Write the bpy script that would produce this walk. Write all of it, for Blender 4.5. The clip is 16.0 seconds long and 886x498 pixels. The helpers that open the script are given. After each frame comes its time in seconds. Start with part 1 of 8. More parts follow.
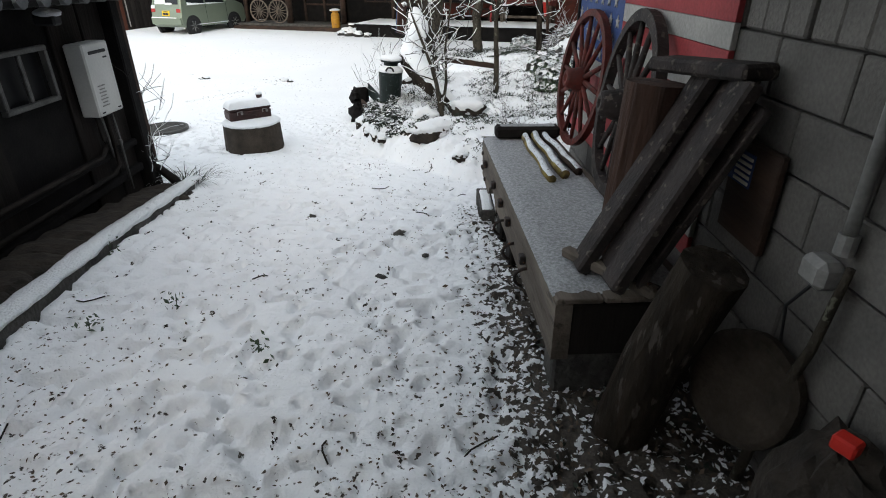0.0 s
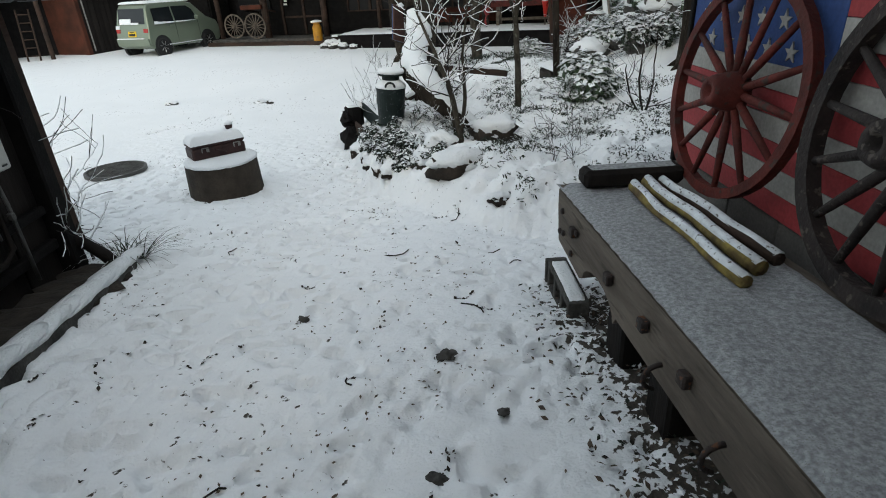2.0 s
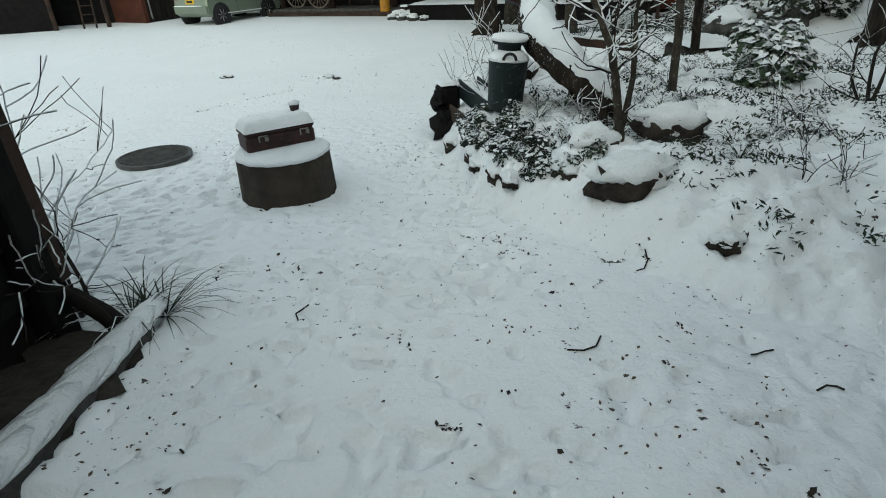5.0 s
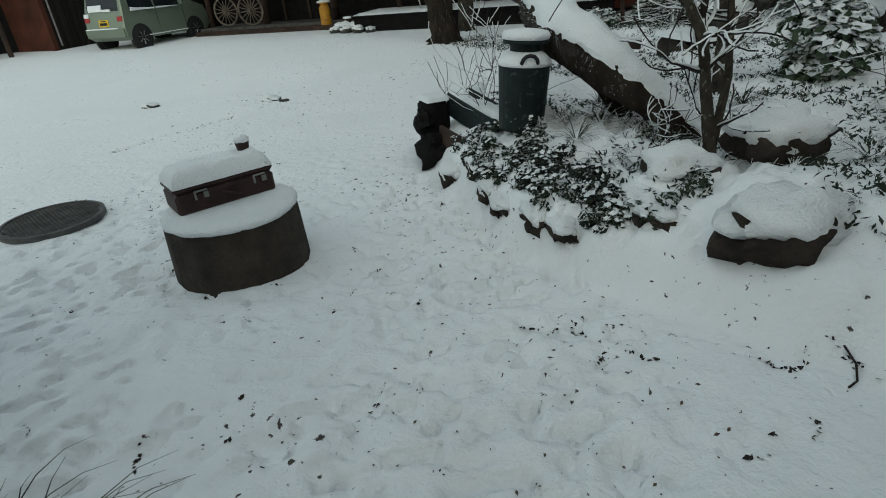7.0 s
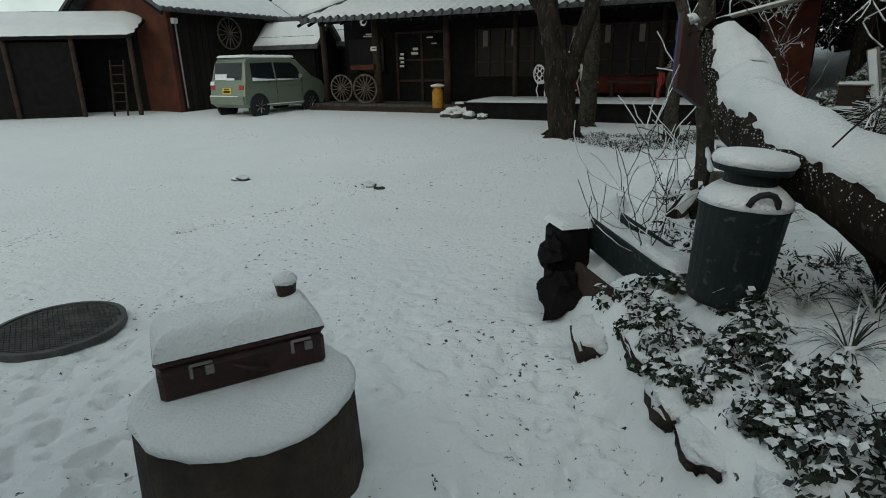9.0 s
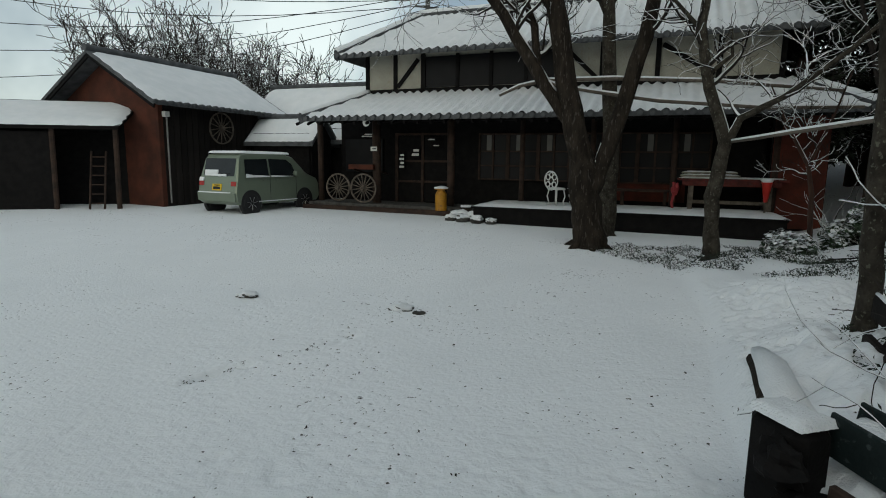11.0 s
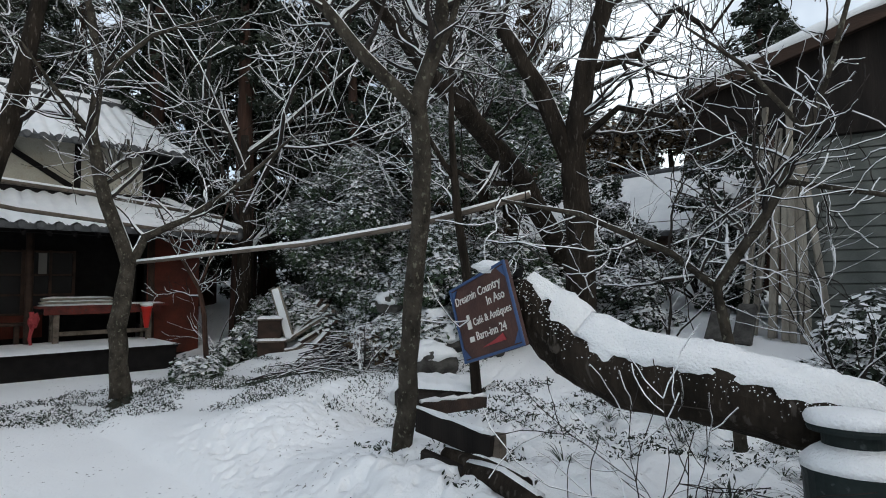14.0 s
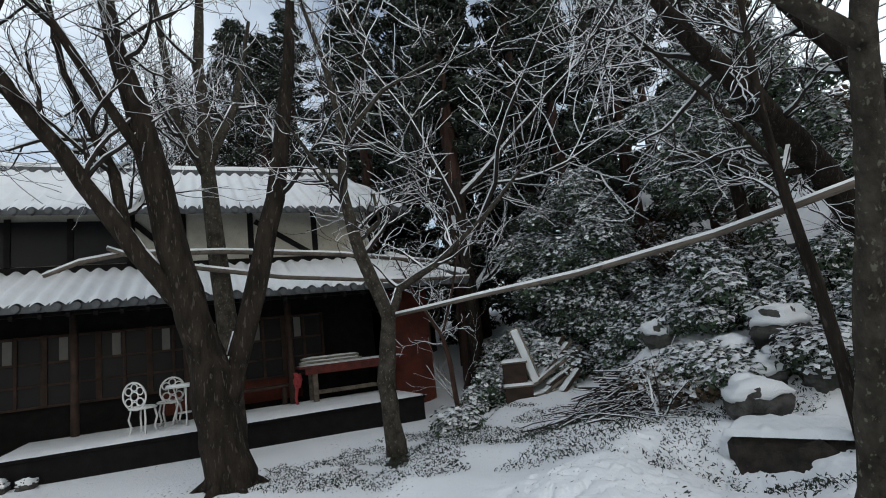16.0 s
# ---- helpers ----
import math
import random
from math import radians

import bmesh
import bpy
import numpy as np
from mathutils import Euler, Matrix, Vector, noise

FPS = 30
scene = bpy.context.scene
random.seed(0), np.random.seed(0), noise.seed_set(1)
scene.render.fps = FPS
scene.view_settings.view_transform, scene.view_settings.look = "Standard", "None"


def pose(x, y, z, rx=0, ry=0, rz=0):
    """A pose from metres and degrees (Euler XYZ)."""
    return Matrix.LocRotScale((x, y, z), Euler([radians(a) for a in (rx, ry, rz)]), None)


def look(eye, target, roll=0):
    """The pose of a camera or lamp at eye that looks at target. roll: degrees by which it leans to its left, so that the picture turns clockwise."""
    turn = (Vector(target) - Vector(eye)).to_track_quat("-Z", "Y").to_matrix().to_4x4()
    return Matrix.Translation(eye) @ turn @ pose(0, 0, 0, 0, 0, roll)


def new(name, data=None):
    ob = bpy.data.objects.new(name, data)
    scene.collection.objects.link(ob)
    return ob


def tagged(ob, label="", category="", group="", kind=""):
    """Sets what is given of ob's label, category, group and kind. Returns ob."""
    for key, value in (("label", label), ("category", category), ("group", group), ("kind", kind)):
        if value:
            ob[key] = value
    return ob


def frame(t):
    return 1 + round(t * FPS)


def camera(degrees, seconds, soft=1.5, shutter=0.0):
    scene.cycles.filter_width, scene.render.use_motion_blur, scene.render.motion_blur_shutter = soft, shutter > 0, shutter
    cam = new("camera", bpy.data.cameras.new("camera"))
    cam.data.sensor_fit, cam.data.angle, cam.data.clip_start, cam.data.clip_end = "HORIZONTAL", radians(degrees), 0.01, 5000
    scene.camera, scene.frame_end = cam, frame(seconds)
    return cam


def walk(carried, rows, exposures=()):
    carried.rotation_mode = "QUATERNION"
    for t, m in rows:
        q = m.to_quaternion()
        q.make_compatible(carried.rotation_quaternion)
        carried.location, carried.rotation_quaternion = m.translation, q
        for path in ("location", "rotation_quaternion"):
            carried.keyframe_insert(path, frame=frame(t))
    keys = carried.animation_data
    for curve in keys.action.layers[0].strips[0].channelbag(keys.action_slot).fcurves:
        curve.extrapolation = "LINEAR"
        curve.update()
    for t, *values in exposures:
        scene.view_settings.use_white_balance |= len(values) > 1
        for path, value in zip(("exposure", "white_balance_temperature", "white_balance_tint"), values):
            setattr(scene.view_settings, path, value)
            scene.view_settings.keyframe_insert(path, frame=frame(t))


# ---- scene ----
cam = camera(77.7, 16.0, soft=1.0)
PATH = [
    (0, (0.358, -2.95, 1.705), (0.363, -1.167, 0.798), -0.27),
    (0.5, (0.289, -2.495, 1.658), (0.296, -0.701, 0.773), -0.37),
    (1, (0.17, -2.072, 1.573), (0.2, -0.279, 0.687), 0.19),
    (1.5, (0.133, -1.689, 1.551), (0.171, 0.104, 0.666), -1.59),
    (2, (0.023, -1.306, 1.505), (0.054, 0.488, 0.622), -3.11),
    (2.5, (-0.057, -0.984, 1.472), (-0.033, 0.793, 0.555), -3.21),
    (3, (-0.161, -0.671, 1.429), (-0.341, 1.111, 0.538), -1.72),
    (3.5, (-0.294, -0.389, 1.385), (-0.491, 1.387, 0.486), -0.26),
    (4, (-0.344, -0.12, 1.293), (-0.543, 1.643, 0.37), -0.16),
    (4.2, (-0.392, -0.023, 1.272), (-0.594, 1.732, 0.333), -0.47),
    (6.3, (-1.011, 1.131, 1.051), (-1.013, 2.904, 0.124), -6.38),
    (6.5, (-1.031, 1.282, 1.034), (-1.022, 3.055, 0.109), -6.04),
    (7, (-1.134, 1.634, 0.987), (-1.09, 3.416, 0.079), -4.96),
    (7.5, (-1.159, 1.991, 0.938), (-1.154, 3.824, 0.14), -4.33),
    (8, (-1.219, 2.428, 0.927), (-1.226, 4.312, 0.255), -2.71),
    (8.5, (-1.292, 2.77, 0.924), (-1.341, 4.66, 0.27), -0.43),
    (9, (-1.348, 3.099, 0.935), (-1.594, 4.98, 0.301), -1.05),
    (9.2, (-1.442, 3.196, 0.932), (-1.772, 5.068, 0.309), -1.09),
    (11.3, (-2.499, 4.314, 1.084), (-2.533, 6.308, 0.934), 0.94),
    (11.5, (-2.547, 4.451, 1.085), (-2.472, 6.449, 1.033), 0.0),
    (12, (-2.701, 4.768, 1.074), (-2.368, 6.74, 1.05), -0.32),
    (12.5, (-2.857, 5.02, 1.075), (-1.974, 6.814, 1.048), -0.85),
    (13, (-2.856, 5.261, 1.044), (-1.446, 6.674, 1.173), -1.65),
    (13.5, (-2.892, 5.495, 1.053), (-1.21, 6.568, 1.185), -0.63),
    (14, (-3.028, 5.787, 1.084), (-1.292, 6.772, 1.217), -0.71),
    (14.5, (-2.963, 6.162, 1.113), (-1.237, 7.15, 1.322), -0.59),
    (15, (-3.015, 6.547, 1.12), (-1.405, 7.707, 1.371), -2.23),
    (15.5, (-3.169, 6.878, 1.15), (-1.686, 8.19, 1.429), -5.31),
    (16, (-3.093, 7.201, 1.141), (-1.749, 8.651, 1.442), -6.35),
]
EXPOSURES = [(0.0, 1.0, 6500, 8), (1.0, 0.8, 6450, 7), (2.0, 0.54, 6350, 4), (3.5, 0.4, 6230, -1), (6.5, 0.03, 6270, -4), (7.3, -0.2, 6290, -4), (8.0, -0.3, 6330, -4), (9.0, -0.38, 6340, -3), (11.5, -0.5, 6300, 1), (12.5, -0.24, 6370, 3), (14.0, 0.26, 6150, 8), (16.0, 0.07, 6100, 7)]
walk(cam, [(t, look(eye, target, roll)) for t, eye, target, roll in PATH], EXPOSURES)

# ---- light: an overcast winter sky ----
world = bpy.data.worlds.new("winter_sky")
scene.world = world
world.use_nodes = True
wn = world.node_tree.nodes
wl = world.node_tree.links
sky = wn.new("ShaderNodeTexSky")
sky.sky_type = "NISHITA"
sky.sun_disc = False
sky.sun_elevation = radians(32)
sky.sun_rotation = radians(200)
sky.dust_density = 3.0
veil = wn.new("ShaderNodeMixRGB")
cloud_noise = wn.new("ShaderNodeTexNoise")
cloud_noise.inputs["Scale"].default_value, cloud_noise.inputs["Detail"].default_value = 2.6, 5
cloud_cut = wn.new("ShaderNodeMapRange")
cloud_cut.inputs["From Min"].default_value, cloud_cut.inputs["From Max"].default_value = 0.38, 0.62
cloud_cut.inputs["To Min"].default_value, cloud_cut.inputs["To Max"].default_value = 0.2, 0.9
sky_place = wn.new("ShaderNodeTexCoord")
wl.new(sky_place.outputs["Generated"], cloud_noise.inputs["Vector"])
wl.new(cloud_noise.outputs["Fac"], cloud_cut.inputs["Value"])
wl.new(cloud_cut.outputs[0], veil.inputs["Fac"])
# the cloud is thinner and brighter towards the horizon
sky_up = wn.new("ShaderNodeSeparateXYZ")
wl.new(sky_place.outputs["Generated"], sky_up.inputs[0])
cloud_light = wn.new("ShaderNodeValToRGB")
cloud_light.color_ramp.elements[0].position, cloud_light.color_ramp.elements[1].position = 0.0, 0.75
cloud_light.color_ramp.elements[0].color, cloud_light.color_ramp.elements[1].color = (0.96, 1.0, 1.0, 1), (0.53, 0.55, 0.57, 1)
wl.new(sky_up.outputs["Z"], cloud_light.inputs["Fac"])
cloud_gain = wn.new("ShaderNodeVectorMath")
cloud_gain.operation = "SCALE"
cloud_gain.inputs["Scale"].default_value = 15.5
wl.new(cloud_light.outputs["Color"], cloud_gain.inputs[0])
wl.new(cloud_gain.outputs[0], veil.inputs["Color2"])
wl.new(sky.outputs[0], veil.inputs["Color1"])
wl.new(veil.outputs[0], wn["Background"].inputs["Color"])
wn["Background"].inputs["Strength"].default_value = 0.105
sun = new("sun", bpy.data.lights.new("sun", "SUN"))
sun.data.energy = 0.3
sun.data.angle = radians(25)
sun.data.color = (1.0, 0.96, 0.9)
sun.matrix_world = look((4, -10, 12), (0, 0, 0))

# ---- small building kit ----
rng = np.random.default_rng(7)


def fade(t):
    return t * t * (3 - 2 * t)


def hash2(ix, iy, seed):
    h = (ix * 374761393 + iy * 668265263 + seed * 974634721) & 0x7FFFFFFF
    h = ((h ^ (h >> 13)) * 1274126177) & 0x7FFFFFFF
    return ((h ^ (h >> 16)) & 0xFFFF) / 65535.0


def vnoise(x, y, scale, seed=0):
    """Smooth value noise, 0 to 1, on arrays."""
    x, y = np.asarray(x, float) / scale, np.asarray(y, float) / scale
    ix, iy = np.floor(x).astype(np.int64), np.floor(y).astype(np.int64)
    fx, fy = fade(x - ix), fade(y - iy)
    a, b = hash2(ix, iy, seed), hash2(ix + 1, iy, seed)
    c, d = hash2(ix, iy + 1, seed), hash2(ix + 1, iy + 1, seed)
    return (a * (1 - fx) + b * fx) * (1 - fy) + (c * (1 - fx) + d * fx) * fy


def step(x, lo, hi):
    t = np.clip((x - lo) / (hi - lo), 0, 1)
    return t * t * (3 - 2 * t)


def gz(x, y):
    """The lie of the land: a ramp down out of the alley, a level yard, a planted bed and a bank to the east."""
    x, y = np.asarray(x, float), np.asarray(y, float)
    base = np.interp(y, [-5, 0.5, 4.4, 11, 15, 20, 26], [0.1, 0.0, -0.56, -0.57, -0.45, -0.3, -0.2])
    edge = np.interp(y, [1.8, 2.6, 4.5, 6.4, 8.0, 10.0, 13.0, 14.2], [1.3, 0.45, -0.75, -1.1, -0.7, 0.0, 0.7, 4.6])
    over = x - edge
    bed = (0.22 * step(over, 0, 0.2) + np.clip(over - 0.1, 0, 0.55) * 0.5) * step(y, 1.8, 3.6) * (1 - 0.6 * step(y, 7.8, 9.4) * (1 - step(x, 1.2, 2.4))) * (1 - 0.6 * step(y, 10.9, 12.4) * step(x, 1.2, 2.4))
    bank = np.clip(x - 3.4, 0, 9) * 0.15 * step(y, 3.0, 7.0) * (1 - step(y, 13.5, 16.5) * step(8.0 - x, 0, 3))
    far = np.clip(x - 9, 0, 40) * 0.10 * step(y, 6, 10)
    mound = 0.24 * np.exp(-(((x - 1.2) / 0.85) ** 2 + ((y - 10.1) / 0.85) ** 2))
    hollow = 0.4 * np.exp(-(((x - 1.98) / 0.4) ** 2 + ((y - 9.25) / 0.6) ** 2))
    rise = 0.6 * step(x, 3.1, 4.8) * step(y, 8.3, 9.4) * (1 - step(y, 11.2, 12.6))
    knoll = 0.07 * np.exp(-(((x + 0.38) / 0.3) ** 2 + ((y - 5.5) / 0.3) ** 2))
    return base + bed + bank + far + mound - hollow + rise + knoll


def g(x, y):
    return float(gz(x, y))


def mesh_from(name, verts, faces, mats, mat_index=None, smooth=False):
    me = bpy.data.meshes.new(name)
    me.from_pydata([tuple(v) for v in verts], [], [tuple(f) for f in faces])
    for m in mats:
        me.materials.append(m)
    if mat_index is not None:
        me.polygons.foreach_set("material_index", mat_index)
    if smooth:
        me.polygons.foreach_set("use_smooth", [True] * len(me.polygons))
    me.update()
    return me


class Geo:
    """Gathers vertices and faces of one mesh."""

    def __init__(self):
        self.v, self.f = [], []

    def box(self, c, s, rz=0.0, m=None, taper=1.0, bevel=0.0):
        """A box by its middle and sides; its edges may be cut."""
        hx, hy, hz = s[0] / 2, s[1] / 2, s[2] / 2
        b = min(bevel, hx * 0.9, hy * 0.9, hz * 0.9)
        if m is None:
            m = Matrix.Translation(c) @ Matrix.Rotation(rz, 4, "Z")
        n0 = len(self.v)
        if b <= 0:
            for z, k in ((-hz, 1), (hz, taper)):
                for x, y in ((-hx, -hy), (hx, -hy), (hx, hy), (-hx, hy)):
                    self.v.append(m @ Vector((x * k, y * k, z)))
            q = ((3, 2, 1, 0), (4, 5, 6, 7), (0, 1, 5, 4), (1, 2, 6, 5), (2, 3, 7, 6), (3, 0, 4, 7))
            self.f += [tuple(n0 + i for i in f) for f in q]
            return self
        rings = ((-hz, b), (-hz + b, 0), (hz - b, 0), (hz, b))
        for z, o in rings:
            k = taper if z > 0 else 1
            for x, y in ((-hx + b, -hy + o), (hx - b, -hy + o), (hx - o, -hy + b), (hx - o, hy - b),
                         (hx - b, hy - o), (-hx + b, hy - o), (-hx + o, hy - b), (-hx + o, -hy + b)):
                self.v.append(m @ Vector((x * k, y * k, z)))
        for r in range(3):
            for i in range(8):
                j = (i + 1) % 8
                self.f.append((n0 + r * 8 + i, n0 + r * 8 + j, n0 + r * 8 + 8 + j, n0 + r * 8 + 8 + i))
        self.f.append(tuple(n0 + 7 - i for i in range(8)))
        self.f.append(tuple(n0 + 24 + i for i in range(8)))
        return self

    def beam(self, a, b, w, h, bevel=0.0, up=(0, 0, 1)):
        """A bar from a to b, w wide and h high."""
        a, b = Vector(a), Vector(b)
        d = (b - a)
        y = d.normalized()
        x = y.cross(Vector(up))
        if x.length < 1e-4:
            x = Vector((1, 0, 0))
        x.normalize()
        z = x.cross(y)
        m = Matrix((x, y, z)).transposed().to_4x4()
        m.translation = (a + b) / 2
        return self.box((0, 0, 0), (w, d.length, h), m=m, bevel=bevel)

    def tube(self, pts, radii, sides=6, caps=True, squash=1.0, wob=0.0, seed=0):
        """A round bar along points, with a radius at each."""
        pts = [Vector(p) for p in pts]
        n0, up = len(self.v), Vector((0.13, 0.21, 0.97))
        rr = random.Random(seed)
        for i, p in enumerate(pts):
            d = (pts[min(i + 1, len(pts) - 1)] - pts[max(i - 1, 0)]).normalized()
            x = d.cross(up)
            if x.length < 0.05:
                x = d.cross(Vector((1, 0, 0)))
            x.normalize()
            y = d.cross(x)
            r = radii[i] if hasattr(radii, "__len__") else radii
            for k in range(sides):
                a = 2 * math.pi * k / sides
                q = r * (1 + (rr.random() - 0.5) * wob)
                self.v.append(p + x * math.cos(a) * q + y * math.sin(a) * q * squash)
        for i in range(len(pts) - 1):
            for k in range(sides):
                j = (k + 1) % sides
                self.f.append((n0 + i * sides + k, n0 + i * sides + j, n0 + (i + 1) * sides + j, n0 + (i + 1) * sides + k))
        if caps:
            self.f.append(tuple(n0 + k for k in reversed(range(sides))))
            e = n0 + (len(pts) - 1) * sides
            self.f.append(tuple(e + k for k in range(sides)))
        return self

    def lathe(self, c, profile, sides=24, wob=0.0, seed=0, axis=None):
        """A turned body: (radius, height) pairs round the upright through c, or round the given frame."""
        n0 = len(self.v)
        rr = random.Random(seed)
        m = axis if axis is not None else Matrix.Translation(c)
        jit = [1 + (rr.random() - 0.5) * wob for _ in range(sides)]
        for r, z in profile:
            for k in range(sides):
                a = 2 * math.pi * k / sides
                self.v.append(m @ Vector((r * jit[k] * math.cos(a), r * jit[k] * math.sin(a), z)))
        for i in range(len(profile) - 1):
            for k in range(sides):
                j = (k + 1) % sides
                self.f.append((n0 + i * sides + k, n0 + i * sides + j, n0 + (i + 1) * sides + j, n0 + (i + 1) * sides + k))
        self.f.append(tuple(n0 + k for k in reversed(range(sides))))
        e = n0 + (len(profile) - 1) * sides
        self.f.append(tuple(e + k for k in range(sides)))
        return self

    def prism(self, outline, lo, hi, m):
        """A flat outline (x, y) carried from lo to hi along z of the frame m."""
        n0, n = len(self.v), len(outline)
        for z in (lo, hi):
            self.v += [m @ Vector((x, y, z)) for x, y in outline]
        self.f.append(tuple(n0 + i for i in reversed(range(n))))
        self.f.append(tuple(n0 + n + i for i in range(n)))
        for i in range(n):
            j = (i + 1) % n
            self.f.append((n0 + i, n0 + j, n0 + n + j, n0 + n + i))
        return self

    def blob(self, c, s, seed=0, rough=0.18, rings=8, sides=12, flat=0.0):
        """A stone or a snow lump: an uneven ellipsoid."""
        n0 = len(self.v)
        off = Vector((seed * 3.7, seed * 1.3, seed * 2.1))
        for i in range(rings + 1):
            th = math.pi * i / rings
            for k in range(sides):
                ph = 2 * math.pi * k / sides
                d = Vector((math.sin(th) * math.cos(ph), math.sin(th) * math.sin(ph), math.cos(th)))
                q = 1 + rough * 2 * noise.noise(d * 1.6 + off) + rough * noise.noise(d * 4.1 + off)
                z = d.z * q
                if flat and z < -flat:
                    z = -flat
                self.v.append(Vector(c) + Vector((d.x * q * s[0], d.y * q * s[1], z * s[2])))
        for i in range(rings):
            for k in range(sides):
                j = (k + 1) % sides
                self.f.append((n0 + i * sides + k, n0 + (i + 1) * sides + k, n0 + (i + 1) * sides + j, n0 + i * sides + j))
        return self

    def sheet(self, m, w, d, t, nx=14, ny=10, seed=0, lump=0.02, soft=0.28):
        """Lying snow: a pillow w by d on the frame m, t thick in the middle, thinning to an uneven rim."""
        n0 = len(self.v)
        for j in range(ny + 1):
            for i in range(nx + 1):
                u, v = i / nx * 2 - 1, j / ny * 2 - 1
                rim = min(1.0, (1 - abs(u)) * nx * soft, (1 - abs(v)) * ny * soft)
                e = 1 + 0.012 * math.sin(i * 2.3 + seed) + 0.012 * math.cos(j * 3.1 + seed)
                h = t * (1 - (1 - max(rim, 0)) ** 2 * 1.0) + lump * noise.noise(Vector((u * w * 5 + seed, v * d * 5, seed)))
                if rim <= 0:
                    h = -0.004
                self.v.append(m @ Vector((u * w / 2 * e, v * d / 2 * e, h)))
        for j in range(ny):
            for i in range(nx):
                a = n0 + j * (nx + 1) + i
                self.f.append((a, a + 1, a + nx + 2, a + nx + 1))
        return self


def empty_thing(name, at, label, category, group="", kind="", rz=0.0):
    ob = new(name)
    ob.empty_display_size = 0.1
    ob.matrix_world = Matrix.Translation(at) @ Matrix.Rotation(rz, 4, "Z")
    return tagged(ob, label, category, group, kind)


def part(name, geo, material, parent=None, label="", smooth=False):
    """Links gathered geometry (in world places) as one mesh object under a thing or part."""
    me = mesh_from(name, geo.v, geo.f, [material], smooth=smooth)
    ob = new(name, me)
    if parent is not None:
        ob.parent = parent
        if parent.parent is None:
            ob.matrix_parent_inverse = parent.matrix_world.inverted()
    if label:
        ob["label"] = label
    return ob


def solo(name, geo, material, label, category, group="", kind="", smooth=False):
    return tagged(part(name, geo, material, None, smooth=smooth), label, category, group, kind)


# ---- materials ----
def mat(name, col, col2=None, scale=8.0, rough=0.8, bump=0.3, fine=60.0, metal=0.0, col3=None, stretch=(1, 1, 1), spec=0.3, wear=0.5, vary=0.0, dist=0.01):
    """A surface in two or three colours, uneven at two sizes, with a fine relief."""
    m = bpy.data.materials.new(name)
    m.use_nodes = True
    n, l = m.node_tree.nodes, m.node_tree.links
    b = n["Principled BSDF"]
    b.inputs["Roughness"].default_value = rough
    b.inputs["Metallic"].default_value = metal
    b.inputs["Specular IOR Level"].default_value = spec
    tc = n.new("ShaderNodeTexCoord")
    mp = n.new("ShaderNodeMapping")
    mp.inputs["Scale"].default_value = stretch
    l.new(tc.outputs["Object"], mp.inputs["Vector"])
    big = n.new("ShaderNodeTexNoise")
    big.inputs["Scale"].default_value = scale
    big.inputs["Detail"].default_value = 5
    small = n.new("ShaderNodeTexNoise")
    small.inputs["Scale"].default_value = fine
    small.inputs["Detail"].default_value = 4
    l.new(mp.outputs[0], big.inputs["Vector"])
    l.new(mp.outputs[0], small.inputs["Vector"])
    ramp = n.new("ShaderNodeValToRGB")
    c2 = col2 or tuple(c * 0.6 for c in col)
    ramp.color_ramp.elements[0].position, ramp.color_ramp.elements[1].position = 0.35, 0.68
    ramp.color_ramp.elements[0].color, ramp.color_ramp.elements[1].color = (*c2, 1), (*col, 1)
    l.new(big.outputs["Fac"], ramp.inputs["Fac"])
    out = ramp.outputs["Color"]
    mix = n.new("ShaderNodeMixRGB")
    mix.blend_type = "MULTIPLY"
    mix.inputs["Fac"].default_value = wear
    l.new(out, mix.inputs["Color1"])
    l.new(small.outputs["Fac"], mix.inputs["Color2"])
    out = mix.outputs["Color"]
    if col3:
        spot = n.new("ShaderNodeTexNoise")
        spot.inputs["Scale"].default_value = scale * 3.3
        spot.inputs["Detail"].default_value = 6
        sr = n.new("ShaderNodeValToRGB")
        sr.color_ramp.elements[0].position, sr.color_ramp.elements[1].position = 0.6, 0.66
        l.new(mp.outputs[0], spot.inputs["Vector"])
        l.new(spot.outputs["Fac"], sr.inputs["Fac"])
        mx = n.new("ShaderNodeMixRGB")
        mx.inputs["Color2"].default_value = (*col3, 1)
        l.new(sr.outputs["Color"], mx.inputs["Fac"])
        l.new(out, mx.inputs["Color1"])
        out = mx.outputs["Color"]
    if vary:
        oi = n.new("ShaderNodeObjectInfo")
        hv = n.new("ShaderNodeHueSaturation")
        mr = n.new("ShaderNodeMapRange")
        mr.inputs["To Min"].default_value, mr.inputs["To Max"].default_value = 1 - vary, 1 + vary
        l.new(oi.outputs["Random"], mr.inputs["Value"])
        l.new(mr.outputs[0], hv.inputs["Value"])
        l.new(out, hv.inputs["Color"])
        out = hv.outputs["Color"]
    l.new(out, b.inputs["Base Color"])
    bp = n.new("ShaderNodeBump")
    bp.inputs["Strength"].default_value = bump
    bp.inputs["Distance"].default_value = dist
    l.new(small.outputs["Fac"], bp.inputs["Height"])
    l.new(bp.outputs["Normal"], b.inputs["Normal"])
    return m


def plain(name, col, rough=0.5, metal=0.0):
    return mat(name, col, tuple(c * 0.85 for c in col), scale=5, rough=rough, bump=0.05, metal=metal, wear=0.15)


